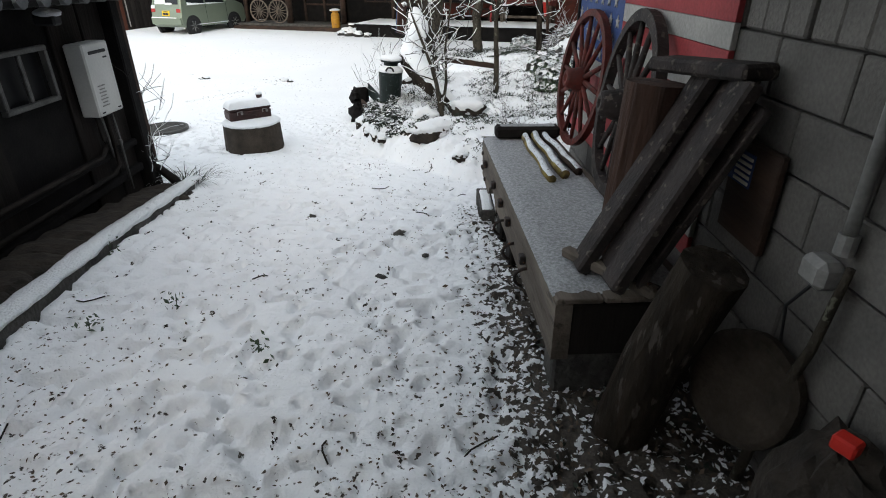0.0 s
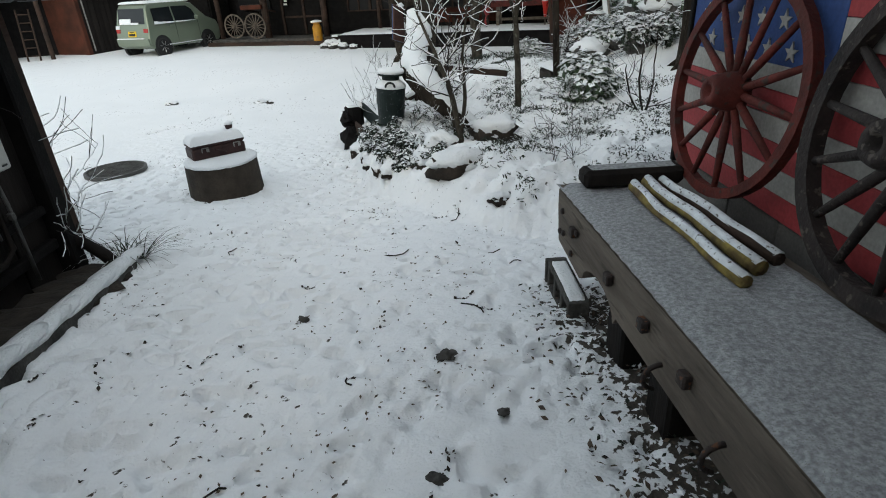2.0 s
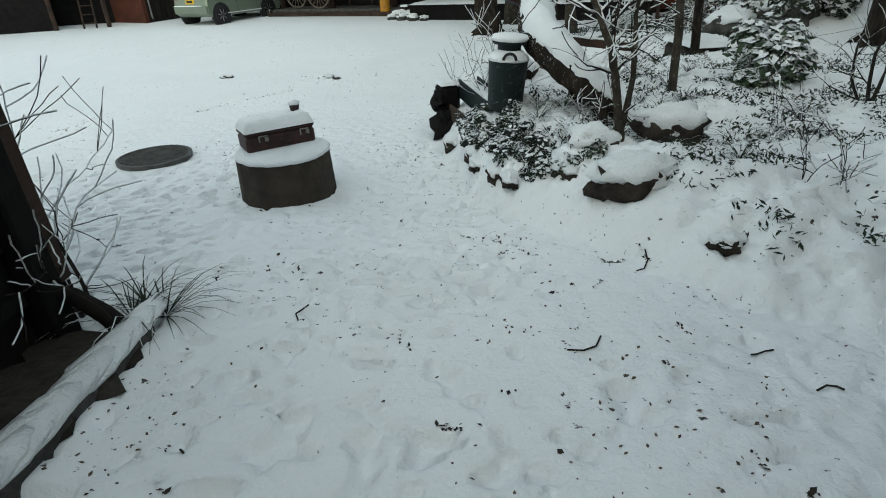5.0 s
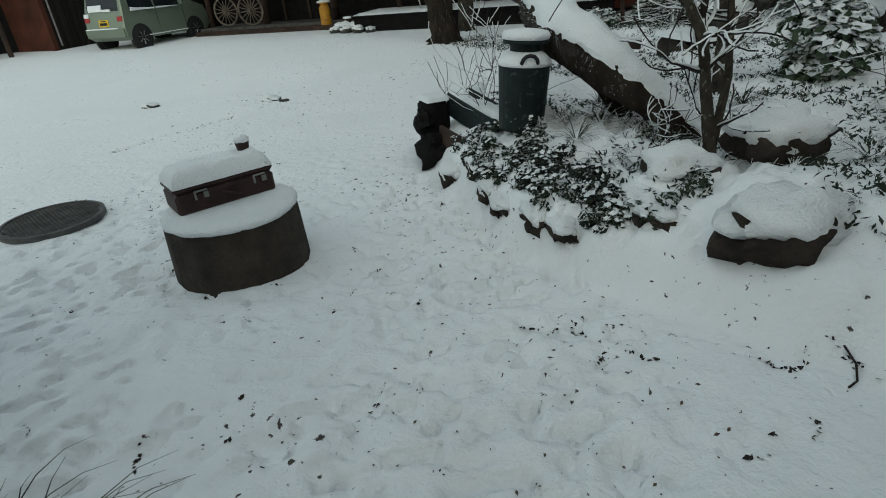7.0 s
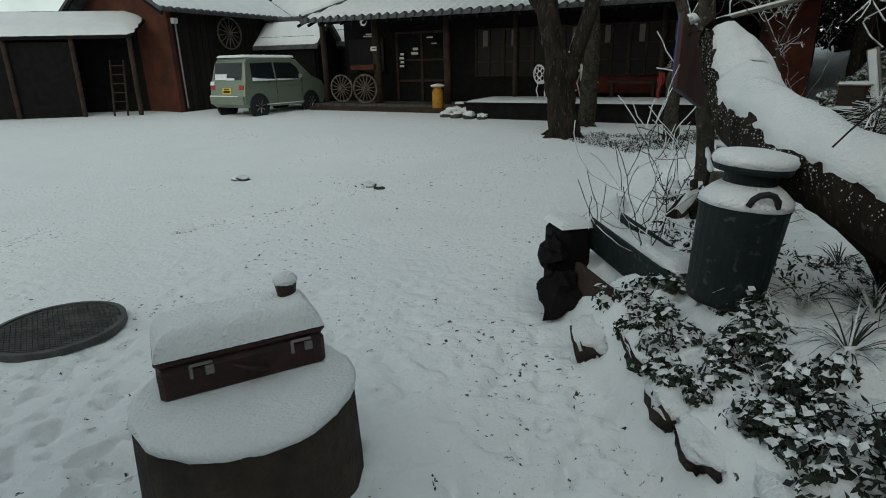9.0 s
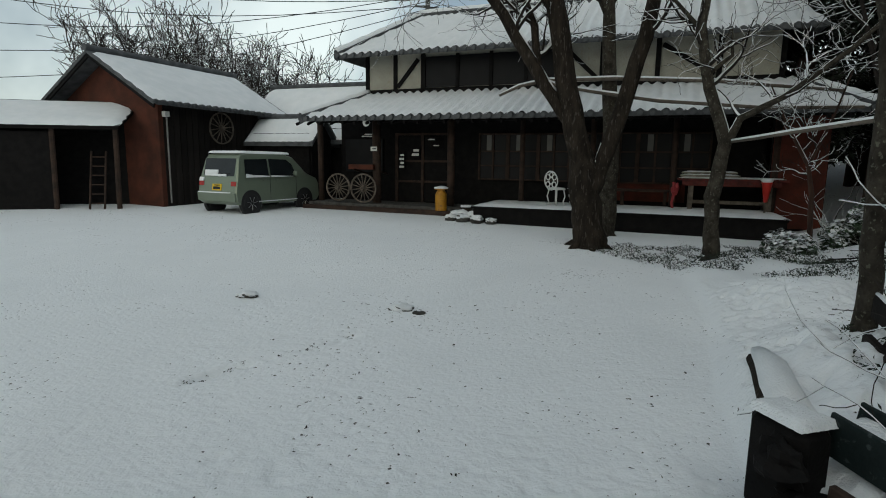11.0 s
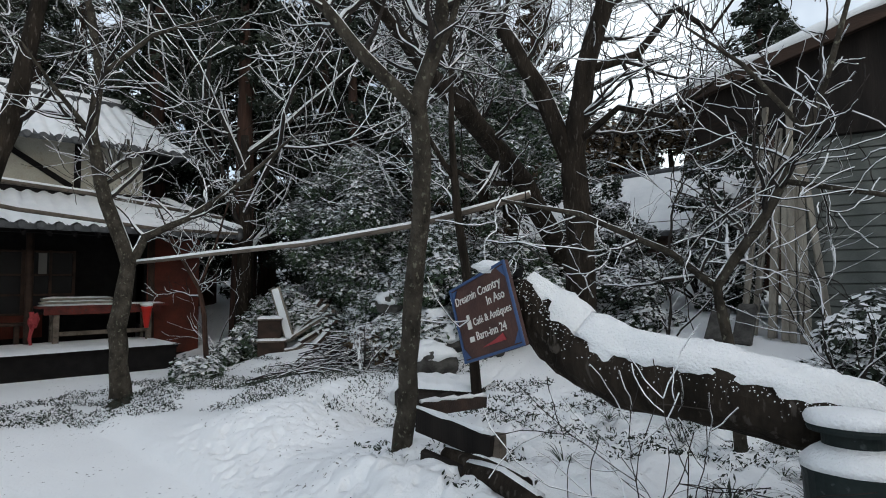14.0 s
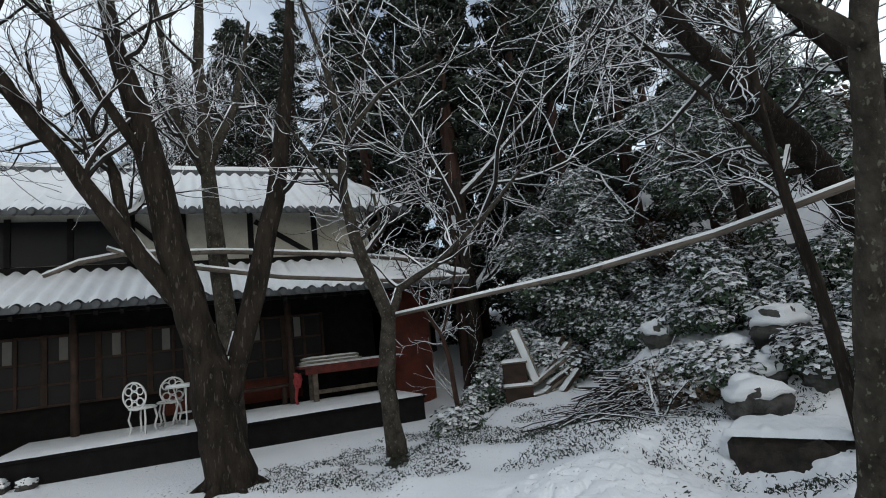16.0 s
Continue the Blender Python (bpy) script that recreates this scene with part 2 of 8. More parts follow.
SNOW = mat("snow", (0.84, 0.85, 0.86), (0.77, 0.79, 0.8), scale=3, rough=0.75, bump=0.75, fine=75, wear=0.08, spec=0.2, dist=0.02)
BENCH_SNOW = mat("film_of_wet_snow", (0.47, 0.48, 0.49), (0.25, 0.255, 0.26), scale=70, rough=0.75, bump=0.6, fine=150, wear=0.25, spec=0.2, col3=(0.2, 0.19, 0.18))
SNOWY = mat("thin_snow", (0.80, 0.83, 0.86), (0.6, 0.62, 0.64), scale=16, rough=0.8, bump=0.5, fine=80, wear=0.15, col3=(0.12, 0.11, 0.10))
BARK = mat("bark", (0.042, 0.033, 0.025), (0.016, 0.013, 0.010), scale=9, rough=0.95, bump=0.9, fine=40, stretch=(1, 1, 0.25), col3=(0.06, 0.052, 0.044), dist=0.02, spec=0.1)
BARK_GREY = mat("lichen_bark", (0.085, 0.074, 0.058), (0.034, 0.029, 0.023), scale=11, rough=0.95, bump=0.9, fine=45, stretch=(1, 1, 0.7), col3=(0.115, 0.112, 0.085), dist=0.02, spec=0.1)
BARK_RED = mat("cedar_bark", (0.085, 0.044, 0.03), (0.036, 0.021, 0.016), scale=14, rough=0.95, bump=0.9, fine=50, stretch=(1, 1, 0.08), dist=0.02)
TWIG = mat("twig", (0.04, 0.032, 0.027), (0.018, 0.015, 0.013), scale=14, rough=0.95, bump=0.2)
DARKWOOD = mat("charred_wood", (0.026, 0.021, 0.0185), (0.011, 0.0095, 0.0085), scale=5, spec=0.15, rough=0.85, bump=0.6, fine=50, stretch=(1, 1, 0.12), vary=0.25)
BLACKWOOD = mat("black_painted_wood", (0.013, 0.0115, 0.011), (0.006, 0.0055, 0.0055), scale=6, rough=0.8, bump=0.4, fine=50, spec=0.12)
WHEELWOOD = mat("dark_wheel_wood", (0.05, 0.038, 0.034), (0.02, 0.016, 0.015), scale=8, rough=0.8, bump=0.6, fine=60, col3=(0.085, 0.07, 0.06))
BROWNWOOD = mat("brown_wood", (0.066, 0.038, 0.026), (0.028, 0.018, 0.013), scale=6, rough=0.85, bump=0.7, fine=60, stretch=(1, 0.15, 1))
OLDWOOD = mat("weathered_wood", (0.21, 0.175, 0.14), (0.1, 0.082, 0.066), scale=7, rough=0.9, bump=0.8, fine=60, stretch=(1, 0.15, 1), col3=(0.06, 0.05, 0.04))
PALEWOOD = mat("pale_plank", (0.36, 0.33, 0.27), (0.2, 0.18, 0.15), scale=7, rough=0.85, bump=0.5, fine=70, stretch=(1, 1, 0.12))
REDWOOD = mat("red_stained_wood", (0.16, 0.03, 0.022), (0.07, 0.018, 0.014), scale=7, rough=0.8, bump=0.5, fine=60, col3=(0.05, 0.03, 0.025))
DIMRED = mat("dark_red_wall", (0.13, 0.03, 0.017), (0.07, 0.02, 0.013), scale=3, rough=0.9, bump=0.4, fine=40)
REDWALL = mat("red_oxide_wall", (0.115, 0.034, 0.018), (0.055, 0.019, 0.011), scale=2.2, rough=0.9, bump=0.3, fine=40)
BLOCK = mat("grey_painted_block", (0.175, 0.162, 0.148), (0.125, 0.117, 0.107), scale=3.5, rough=0.9, bump=0.55, fine=70, vary=0.05)
MORTAR = mat("mortar", (0.165, 0.155, 0.142), (0.12, 0.113, 0.105), scale=8, rough=0.95, bump=0.5)
CONCRETE = mat("mossy_concrete", (0.07, 0.055, 0.042), (0.028, 0.023, 0.018), scale=6, rough=0.95, bump=0.8, fine=55)
BED_STONE = mat("brown_rock", (0.075, 0.06, 0.048), (0.03, 0.025, 0.021), scale=9, rough=0.95, bump=0.9, fine=40, dist=0.02, spec=0.15)
STONE = mat("dark_stone", (0.12, 0.115, 0.105), (0.055, 0.052, 0.048), scale=7, rough=0.95, bump=0.9, fine=35, dist=0.02)
TILE = mat("roof_tile", (0.12, 0.125, 0.13), (0.06, 0.063, 0.066), scale=5, rough=0.7, bump=0.2)
PLASTER = mat("cream_plaster", (0.52, 0.50, 0.42), (0.44, 0.42, 0.35), scale=3, rough=0.95, bump=0.2, col3=(0.33, 0.30, 0.24))
SOIL = mat("wet_soil", (0.055, 0.045, 0.036), (0.025, 0.021, 0.018), scale=12, rough=1.0, bump=0.9)
DEADLEAF = mat("dead_leaf", (0.16, 0.12, 0.085), (0.06, 0.045, 0.034), scale=20, rough=0.9, bump=0.2, wear=0.3)
LEAF = mat("evergreen_leaf", (0.07, 0.105, 0.056), (0.032, 0.052, 0.03), scale=2.5, rough=0.5, bump=0.1, wear=0.2)
LEAF_DARK = mat("cedar_foliage", (0.034, 0.046, 0.028), (0.016, 0.022, 0.015), scale=1.2, rough=0.8, bump=0.1, wear=0.2)
LEAF_BROWN = mat("withered_foliage", (0.10, 0.07, 0.04), (0.05, 0.035, 0.022), scale=1.5, rough=0.9, bump=0.1, wear=0.2)
IRON = mat("rusty_iron", (0.06, 0.045, 0.04), (0.03, 0.026, 0.025), scale=14, rough=0.7, bump=0.5, metal=0.4, col3=(0.12, 0.055, 0.03))
WHITE_METAL = plain("white_enamel", (0.72, 0.72, 0.70), 0.45)
HEATER = mat("heater_enamel", (0.50, 0.50, 0.48), (0.43, 0.43, 0.41), scale=3, rough=0.5, bump=0.05, wear=0.2, metal=0.0)
PIPE_GREY = mat("grey_pipe", (0.3, 0.29, 0.275), (0.2, 0.195, 0.185), scale=9, rough=0.6, bump=0.1)
GREEN_TIN = mat("dark_green_tin", (0.017, 0.027, 0.026), (0.0095, 0.016, 0.0155), scale=7, spec=0.2, rough=0.55, bump=0.15, col3=(0.04, 0.05, 0.05))
YELLOW = mat("yellow_tin", (0.55, 0.27, 0.02), (0.42, 0.19, 0.015), scale=6, rough=0.5, bump=0.15, col3=(0.2, 0.1, 0.04))
LEATHER = mat("worn_brown_leather", (0.06, 0.027, 0.024), (0.03, 0.015, 0.014), scale=9, rough=0.6, bump=0.5, fine=90)
BLACK = plain("black_rubber", (0.02, 0.02, 0.021), 0.7)
CARPAINT = mat("pale_green_car_paint", (0.19, 0.225, 0.17), (0.175, 0.208, 0.158), scale=2, rough=0.3, bump=0.0, wear=0.08, metal=0.25, spec=0.45)
CARGLASS = plain("dark_car_glass", (0.015, 0.018, 0.02), 0.08)
CHROME = plain("bright_metal", (0.6, 0.6, 0.6), 0.3, 0.9)
REDLAMP = plain("red_lamp_plastic", (0.35, 0.02, 0.015), 0.2)
PLATE = plain("yellow_plate", (0.75, 0.50, 0.02), 0.5)
FLAG_RED = mat("faded_red_board", (0.42, 0.055, 0.06), (0.3, 0.04, 0.045), scale=4, rough=0.7, bump=0.2)
FLAG_WHITE = mat("faded_white_board", (0.46, 0.44, 0.41), (0.36, 0.345, 0.32), scale=4, rough=0.7, bump=0.2)
FLAG_BLUE = mat("faded_blue_board", (0.04, 0.085, 0.25), (0.03, 0.06, 0.18), scale=4, rough=0.7, bump=0.2)
SIGN_BROWN = mat("sign_brown_paint", (0.095, 0.045, 0.035), (0.06, 0.03, 0.025), scale=5, rough=0.7, bump=0.3)
SIGN_BLUE = plain("sign_blue_paint", (0.045, 0.085, 0.19), 0.6)
SIGN_WHITE = plain("sign_white_paint", (0.75, 0.73, 0.68), 0.6)
BRIGHT_RED = plain("bright_red_plastic", (0.6, 0.03, 0.02), 0.4)
YELLOW_BARK = mat("yellow_bark", (0.36, 0.28, 0.08), (0.13, 0.09, 0.045), scale=12, rough=0.9, bump=0.6)
WINDOW = mat("dim_window_glass", (0.012, 0.012, 0.013), (0.009, 0.009, 0.01), scale=3, rough=0.35, bump=0.02, wear=0.1, spec=0.1)
CURTAIN = plain("pale_curtain", (0.17, 0.165, 0.15), 0.9)
SIDING = mat("green_grey_siding", (0.16, 0.17, 0.155), (0.1, 0.11, 0.1), scale=3, rough=0.7, bump=0.2)
STEEL = mat("manhole_iron", (0.15, 0.148, 0.14), (0.085, 0.083, 0.08), scale=9, rough=0.65, bump=0.5, metal=0.3)
MOSS = mat("moss", (0.09, 0.12, 0.03), (0.05, 0.06, 0.02), scale=20, rough=1.0, bump=0.9)
CABLE = plain("black_cable", (0.015, 0.015, 0.015), 0.6)

# ---- the ground: one sheet of thin snow ----
def snow_ground_material():
    m = bpy.data.materials.new("trodden_snow")
    m.use_nodes = True
    n, l = m.node_tree.nodes, m.node_tree.links
    b = n["Principled BSDF"]
    b.inputs["Roughness"].default_value = 0.8
    b.inputs["Specular IOR Level"].default_value = 0.2
    tc = n.new("ShaderNodeTexCoord")
    low = n.new("ShaderNodeTexNoise")
    low.inputs["Scale"].default_value, low.inputs["Detail"].default_value = 1.1, 3
    fine = n.new("ShaderNodeTexNoise")
    fine.inputs["Scale"].default_value, fine.inputs["Detail"].default_value = 26, 5
    grain = n.new("ShaderNodeTexNoise")
    grain.inputs["Scale"].default_value, grain.inputs["Detail"].default_value = 90, 3
    for q in (low, fine, grain):
        l.new(tc.outputs["Object"], q.inputs["Vector"])
    white = n.new("ShaderNodeValToRGB")
    white.color_ramp.elements[0].color, white.color_ramp.elements[1].color = (0.75, 0.765, 0.775, 1), (0.85, 0.86, 0.87, 1)
    l.new(low.outputs["Fac"], white.inputs["Fac"])
    # bare specks where leaves and grit come through; the snow thins out beside the alley's wall
    xyz = n.new("ShaderNodeSeparateXYZ")
    l.new(tc.outputs["Object"], xyz.inputs[0])
    east = n.new("ShaderNodeMapRange")
    east.inputs["From Min"].default_value, east.inputs["From Max"].default_value = 0.45, 0.8
    east.inputs["To Min"].default_value, east.inputs["To Max"].default_value = 0.0, 0.27
    l.new(xyz.outputs["X"], east.inputs["Value"])
    north = n.new("ShaderNodeMapRange")
    north.inputs["From Min"].default_value, north.inputs["From Max"].default_value = 1.3, 1.7
    north.inputs["To Min"].default_value, north.inputs["To Max"].default_value = 1.0, 0.0
    l.new(xyz.outputs["Y"], north.inputs["Value"])
    south = n.new("ShaderNodeMapRange")
    south.inputs["From Min"].default_value, south.inputs["From Max"].default_value = -2.4, -0.2
    south.inputs["To Min"].default_value, south.inputs["To Max"].default_value = 0.10, 0.0
    l.new(xyz.outputs["Y"], south.inputs["Value"])
    thin = n.new("ShaderNodeMath")
    thin.operation = "MULTIPLY"
    l.new(east.outputs[0], thin.inputs[0])
    l.new(north.outputs[0], thin.inputs[1])
    both = n.new("ShaderNodeMath")
    both.operation = "ADD"
    l.new(thin.outputs[0], both.inputs[0])
    l.new(south.outputs[0], both.inputs[1])
    mixn = n.new("ShaderNodeMath")
    mixn.operation = "MULTIPLY_ADD"
    mixn.inputs[1].default_value = 0.35
    l.new(low.outputs["Fac"], mixn.inputs[0])
    l.new(fine.outputs["Fac"], mixn.inputs[2])
    tot = n.new("ShaderNodeMath")
    tot.operation = "ADD"
    l.new(mixn.outputs[0], tot.inputs[0])
    l.new(both.outputs[0], tot.inputs[1])
    cut = n.new("ShaderNodeMapRange")
    cut.inputs["From Min"].default_value, cut.inputs["From Max"].default_value = 0.86, 0.9
    l.new(tot.outputs[0], cut.inputs["Value"])
    dirt = n.new("ShaderNodeValToRGB")
    dirt.color_ramp.elements[0].color, dirt.color_ramp.elements[1].color = (0.02, 0.018, 0.016, 1), (0.10, 0.085, 0.07, 1)
    l.new(grain.outputs["Fac"], dirt.inputs["Fac"])
    mix = n.new("ShaderNodeMixRGB")
    l.new(cut.outputs[0], mix.inputs["Fac"])
    l.new(white.outputs["Color"], mix.inputs["Color1"])
    l.new(dirt.outputs["Color"], mix.inputs["Color2"])
    l.new(mix.outputs["Color"], b.inputs["Base Color"])
    h = n.new("ShaderNodeMath")
    h.operation = "MULTIPLY_ADD"
    h.inputs[1].default_value = 0.35
    l.new(grain.outputs["Fac"], h.inputs[0])
    l.new(fine.outputs["Fac"], h.inputs[2])
    bp = n.new("ShaderNodeBump")
    bp.inputs["Strength"].default_value, bp.inputs["Distance"].default_value = 0.6, 0.022
    bp.invert = True
    l.new(h.outputs[0], bp.inputs["Height"])
    l.new(bp.outputs["Normal"], b.inputs["Normal"])
    return m


GROUND_SNOW = snow_ground_material()


# small places where leaves have melted through
BARE = ((-0.69, 3.57), (-0.54, 3.57), (-0.34, 3.27), (0.05, 3.13), (0.13, 3.1), (0.24, 3.06), (-0.51, 3.3), (-2.17, 3.0), (-0.47, -0.15), (0, 0), (-1.67, 0.07), (-0.1, -0.32), (-0.33, -1.31), (0.17, -1.37), (-0.76, 1.67), (0.18, 1.37), (0.29, 1.21), (-0.9, 0.92), (-1.49, 1.37), (-0.27, 1.09), (-1.11, 0.8), (-1.55, 0.76))


def snow_relief(X, Y):
    """Footmarks, sunk leaves and lumps on the snow, in metres."""
    near = step(Y, -6, -4) * (1 - step(Y, 10.2, 11.6)) * step(X, -6.2, -5.2) * (1 - step(X, 2.8, 4.6))
    trail = np.exp(-(((X + 4.05) * 0.77 - (Y - 8.45) * 0.63) / 0.055) ** 2) * step(0.85 - np.abs((X + 4.05) * 0.63 + (Y - 8.45) * 0.77), 0, 0.2) * step(vnoise(X, Y, 0.13, 12), 0.35, 0.6)
    crack = np.exp(-((Y - 0.62 + 0.55 * (X - 0.15) + 0.05 * (vnoise(X, Y, 0.2, 13) - 0.5)) / 0.02) ** 2) * step(0.26 - np.abs(X - 0.2), 0, 0.1)
    z = 0.022 * (vnoise(X, Y, 0.42, 1) - 0.5) + 0.016 * (vnoise(X, Y, 0.17, 2) - 0.5) + 0.012 * (vnoise(X, Y, 0.075, 7) - 0.5)
    pit = vnoise(X, Y, 0.085, 3)
    z = z - 0.055 * step(pit, 0.74, 0.9) * step(vnoise(X, Y, 0.9, 4), 0.2, 0.5)
    z = z - 0.045 * step(vnoise(X, Y, 0.066, 31), 0.67, 0.78) * step(vnoise(X, Y, 0.7, 32), 0.25, 0.5)
    z = z - 0.020 * step(vnoise(X, Y, 0.055, 21), 0.62, 0.86) * step(vnoise(X, Y, 0.5, 22), 0.25, 0.55) + 0.008 * (vnoise(X, Y, 0.04, 23) - 0.5)
    for hx, hy in BARE:
        z = z - 0.03 * np.exp(-(((X - hx) / 0.05) ** 2 + ((Y - hy) / 0.035) ** 2))
    bed = step(X - np.interp(Y, [1.8, 2.6, 4.5, 6.4, 8, 10, 13], [1.3, 0.45, -0.75, -1.1, -0.7, 0.0, 0.7]), 0, 0.3) * step(Y, 1.9, 2.6)
    z = z + bed * (1 - 0.75 * step(Y, 7.6, 8.8)) * (0.10 * (vnoise(X, Y, 0.20, 5) - 0.45) + 0.05 * (vnoise(X, Y, 0.07, 6) - 0.5))
    yard = 1 - 0.93 * step(Y, 4.6, 7.6) * (1 - bed)
    return z * near * yard - 0.06 * trail - 0.04 * crack + 0.05 * (vnoise(X, Y, 1.9, 14) - 0.5)


def build_ground():
    def axis(fine0, fine1, d, lo, hi):
        a = list(np.arange(fine0, fine1 + 1e-6, d))
        s, left = d, []
        p = fine0
        while p > lo:
            s = min(s * 1.22, 60)
            p -= s
            left.append(p)
        s, p, right = d, fine1, []
        while p < hi:
            s = min(s * 1.22, 60)
            p += s
            right.append(p)
        return np.array(left[::-1] + a + right)

    xs, ys = axis(-5.0, 2.6, 0.025, -420, 420), axis(-3.2, 10.6, 0.025, -420, 420)
    X, Y = np.meshgrid(xs, ys)
    Z = gz(X, Y) + snow_relief(X, Y)
    nx, ny = len(xs), len(ys)
    me = bpy.data.meshes.new("ground")
    me.vertices.add(nx * ny)
    me.vertices.foreach_set("co", np.stack([X, Y, Z], -1).astype(np.float32).ravel())
    i, j = np.meshgrid(np.arange(nx - 1), np.arange(ny - 1))
    a = (j * nx + i).ravel()
    q = np.stack([a, a + 1, a + nx + 1, a + nx], 1).ravel()
    me.loops.add(len(q))
    me.loops.foreach_set("vertex_index", q)
    me.polygons.add(len(a))
    me.polygons.foreach_set("loop_start", np.arange(0, len(q), 4))
    me.polygons.foreach_set("loop_total", np.full(len(a), 4))
    me.polygons.foreach_set("use_smooth", np.ones(len(a), bool))
    me.materials.append(GROUND_SNOW)
    me.update(calc_edges=True)
    tagged(new("ground", me), "thin trodden snow over grit and dead leaves", "ground", kind="structure")


build_ground()

# ---- alley: painted block wall to the east, dark shed to the west ----
WX = 1.5
wall_east = empty_thing("wall_east", (WX, -1.6, 0), "grey painted concrete block wall", "wall", kind="structure")
core = Geo().box((WX + 0.13, -1.8, 1.3), (0.18, 7.5, 3.4))
core.box((WX + 4.0, 1.87, 1.3), (7.5, 0.16, 3.4))
part("core", core, MORTAR, wall_east)
# unseen eave, inferred from the bare ground below; set low to shade the bench
tagged(part("roof", Geo().box((3.15, -2.2, 2.6), (4.9, 8.0, 0.12)), DARKWOOD, None), "dark overhanging shed roof", "roof", kind="structure")
# added roof, never in view: keeps sky light off the alley
tagged(part("roof", Geo().box((-0.6, -4.2, 2.75), (2.2, 5.6, 0.1)), DARKWOOD, None), "unseen roof added over the alley to darken it", "roof", kind="structure")
# plain wall added behind the camera, shutting out light from the south
tagged(part("wall_south", Geo().box((0, -7.2, 1.2), (12, 0.2, 3.4)), BLACKWOOD, None), "unseen dark wall added to close the alley", "wall", kind="structure")
DATA = {}


def shared(key, geo, material):
    if key not in DATA:
        DATA[key] = mesh_from(key, geo.v, geo.f, [material])
    return DATA[key]


def piece(name, me, m, parent):
    ob = new(name, me)
    ob.parent = parent
    ob.matrix_basis = m if parent.parent is not None else parent.matrix_world.inverted() @ m
    return ob


def lay_blocks():
    big = shared("block_unit", Geo().box((0, 0, 0), (0.05, 0.392, 0.192), bevel=0.006), BLOCK)
    thin = shared("ribbed_unit", Geo().box((0, 0, 0), (0.05, 0.127, 0.192), bevel=0.008), BLOCK)
    for r in range(9):
        z = -0.3 + 0.1 + r * 0.2
        for c in range(16):
            y = -4.4 + c * 0.4 + (0.2 if r % 2 else 0)
            if y < 1.75:
                piece("block", big, Matrix.Translation((WX + 0.022, y, z)), wall_east)
    for r in range(3):
        z = 1.5 + 0.1 + r * 0.2
        for c in range(46):
            y = -4.3 + c * 0.135
            if y < 1.88:
                piece("block", thin, Matrix.Translation((WX + 0.02 + 0.006 * ((c * 7 + r * 3) % 3), y, z)), wall_east)


def build_shed():
    """A low black-boarded shed, its long wall along the alley, with a snowed kerb before it."""
    sx, y1, y0 = -2.56, 2.28, -5.0
    shed = empty_thing("shed", (sx, 0, g(sx, 0)), "low black boarded shed with pipes on its wall", "shed")
    part("wall", Geo().box((sx - 1.5, (y0 + y1) / 2, 0.5), (2.9, y1 - y0 - 0.04, 2.0)), BLACKWOOD, shed)
    n = 18
    w = (y1 - y0) / n
    bd = shared("shed_board", Geo().box((0, 0, 0), (0.03, w - 0.012, 1.9), bevel=0.006), DARKWOOD)
    for i in range(n):
        if 0.75 < y0 + (i + 0.5) * w < 1.35:
            continue
        piece("board", bd, Matrix.Translation((sx - 0.035 + 0.006 * (i % 2), y0 + (i + 0.5) * w, 0.6)), shed)
    part("corner_post", Geo().beam((sx + 0.03, y1 - 0.03, -0.25), (sx + 0.03, y1 - 0.03, 1.5), 0.13, 0.13, 0.012), BLACKWOOD, shed)
    part("corner_trim", Geo().beam((sx + 0.06, y1 + 0.07, 0.0), (sx + 0.06, y1 + 0.07, 1.5), 0.03, 0.09, 0.006), BROWNWOOD, shed)
    for z, t in ((0.03, 0.07), (0.27, 0.06)):
        part("rail", Geo().beam((sx + 0.02, y0, z), (sx + 0.02, y1 - 0.12, z), 0.06, t, 0.01), BLACKWOOD, shed)
    # window with a grey frame, curtain behind
    win = part("window", Geo().box((sx - 0.05, 1.03, 1.03), (0.02, 0.52, 0.34)), WINDOW, shed)
    fr = Geo()
    for dz in (-0.18, 0.18):
        fr.box((sx + 0.01, 1.03, 1.03 + dz), (0.05, 0.58, 0.035), bevel=0.006)
    for dy in (-0.272, 0, 0.272):
        fr.box((sx + 0.01, 1.03 + dy, 1.03), (0.05 if dy else 0.03, 0.035, 0.325), bevel=0.006)
    part("window_frame", fr, STEEL, win)
    ye = 2.95
    ym, yl = (y0 + ye) / 2, ye - y0
    part("roof", Geo().beam((sx + 0.40, ym, 1.53), (sx - 3.0, ym, 2.5), yl, 0.06, 0.01), BLACKWOOD, shed)
    gb = Geo()
    for yy in (y1 - 0.12, y1 - 0.02):
        gb.v += [Vector((sx - 0.02, yy, 1.45)), Vector((sx - 2.95, yy, 1.45)), Vector((sx - 2.95, yy, 2.45)), Vector((sx - 0.02, yy, 1.61))]
    gb.f += [(0, 1, 2, 3), (7, 6, 5, 4)] + [(i, i + 4, (i + 1) % 4 + 4, (i + 1) % 4) for i in range(4)]
    part("gable", gb, BLACKWOOD, shed)
    part("roof_snow", Geo().sheet(Matrix.Translation((sx - 1.3, ym, 2.05)) @ Matrix.Rotation(0.278, 4, "Y"), 3.45, yl - 0.04, 0.06, nx=20, ny=40, seed=3), SNOW, shed, smooth=True)
    te = shared("shed_tile_end", Geo().lathe((0, 0, 0), [(0.03, -0.05), (0.055, -0.045), (0.055, 0.06), (0.03, 0.065)], 10, axis=Matrix.Rotation(math.pi / 2, 4, "Y")), TILE)
    for i in range(int(yl / 0.22)):
        piece("tile_end", te, Matrix.Translation((sx + 0.37, ye - 0.1 - i * 0.22, 1.555)), shed)
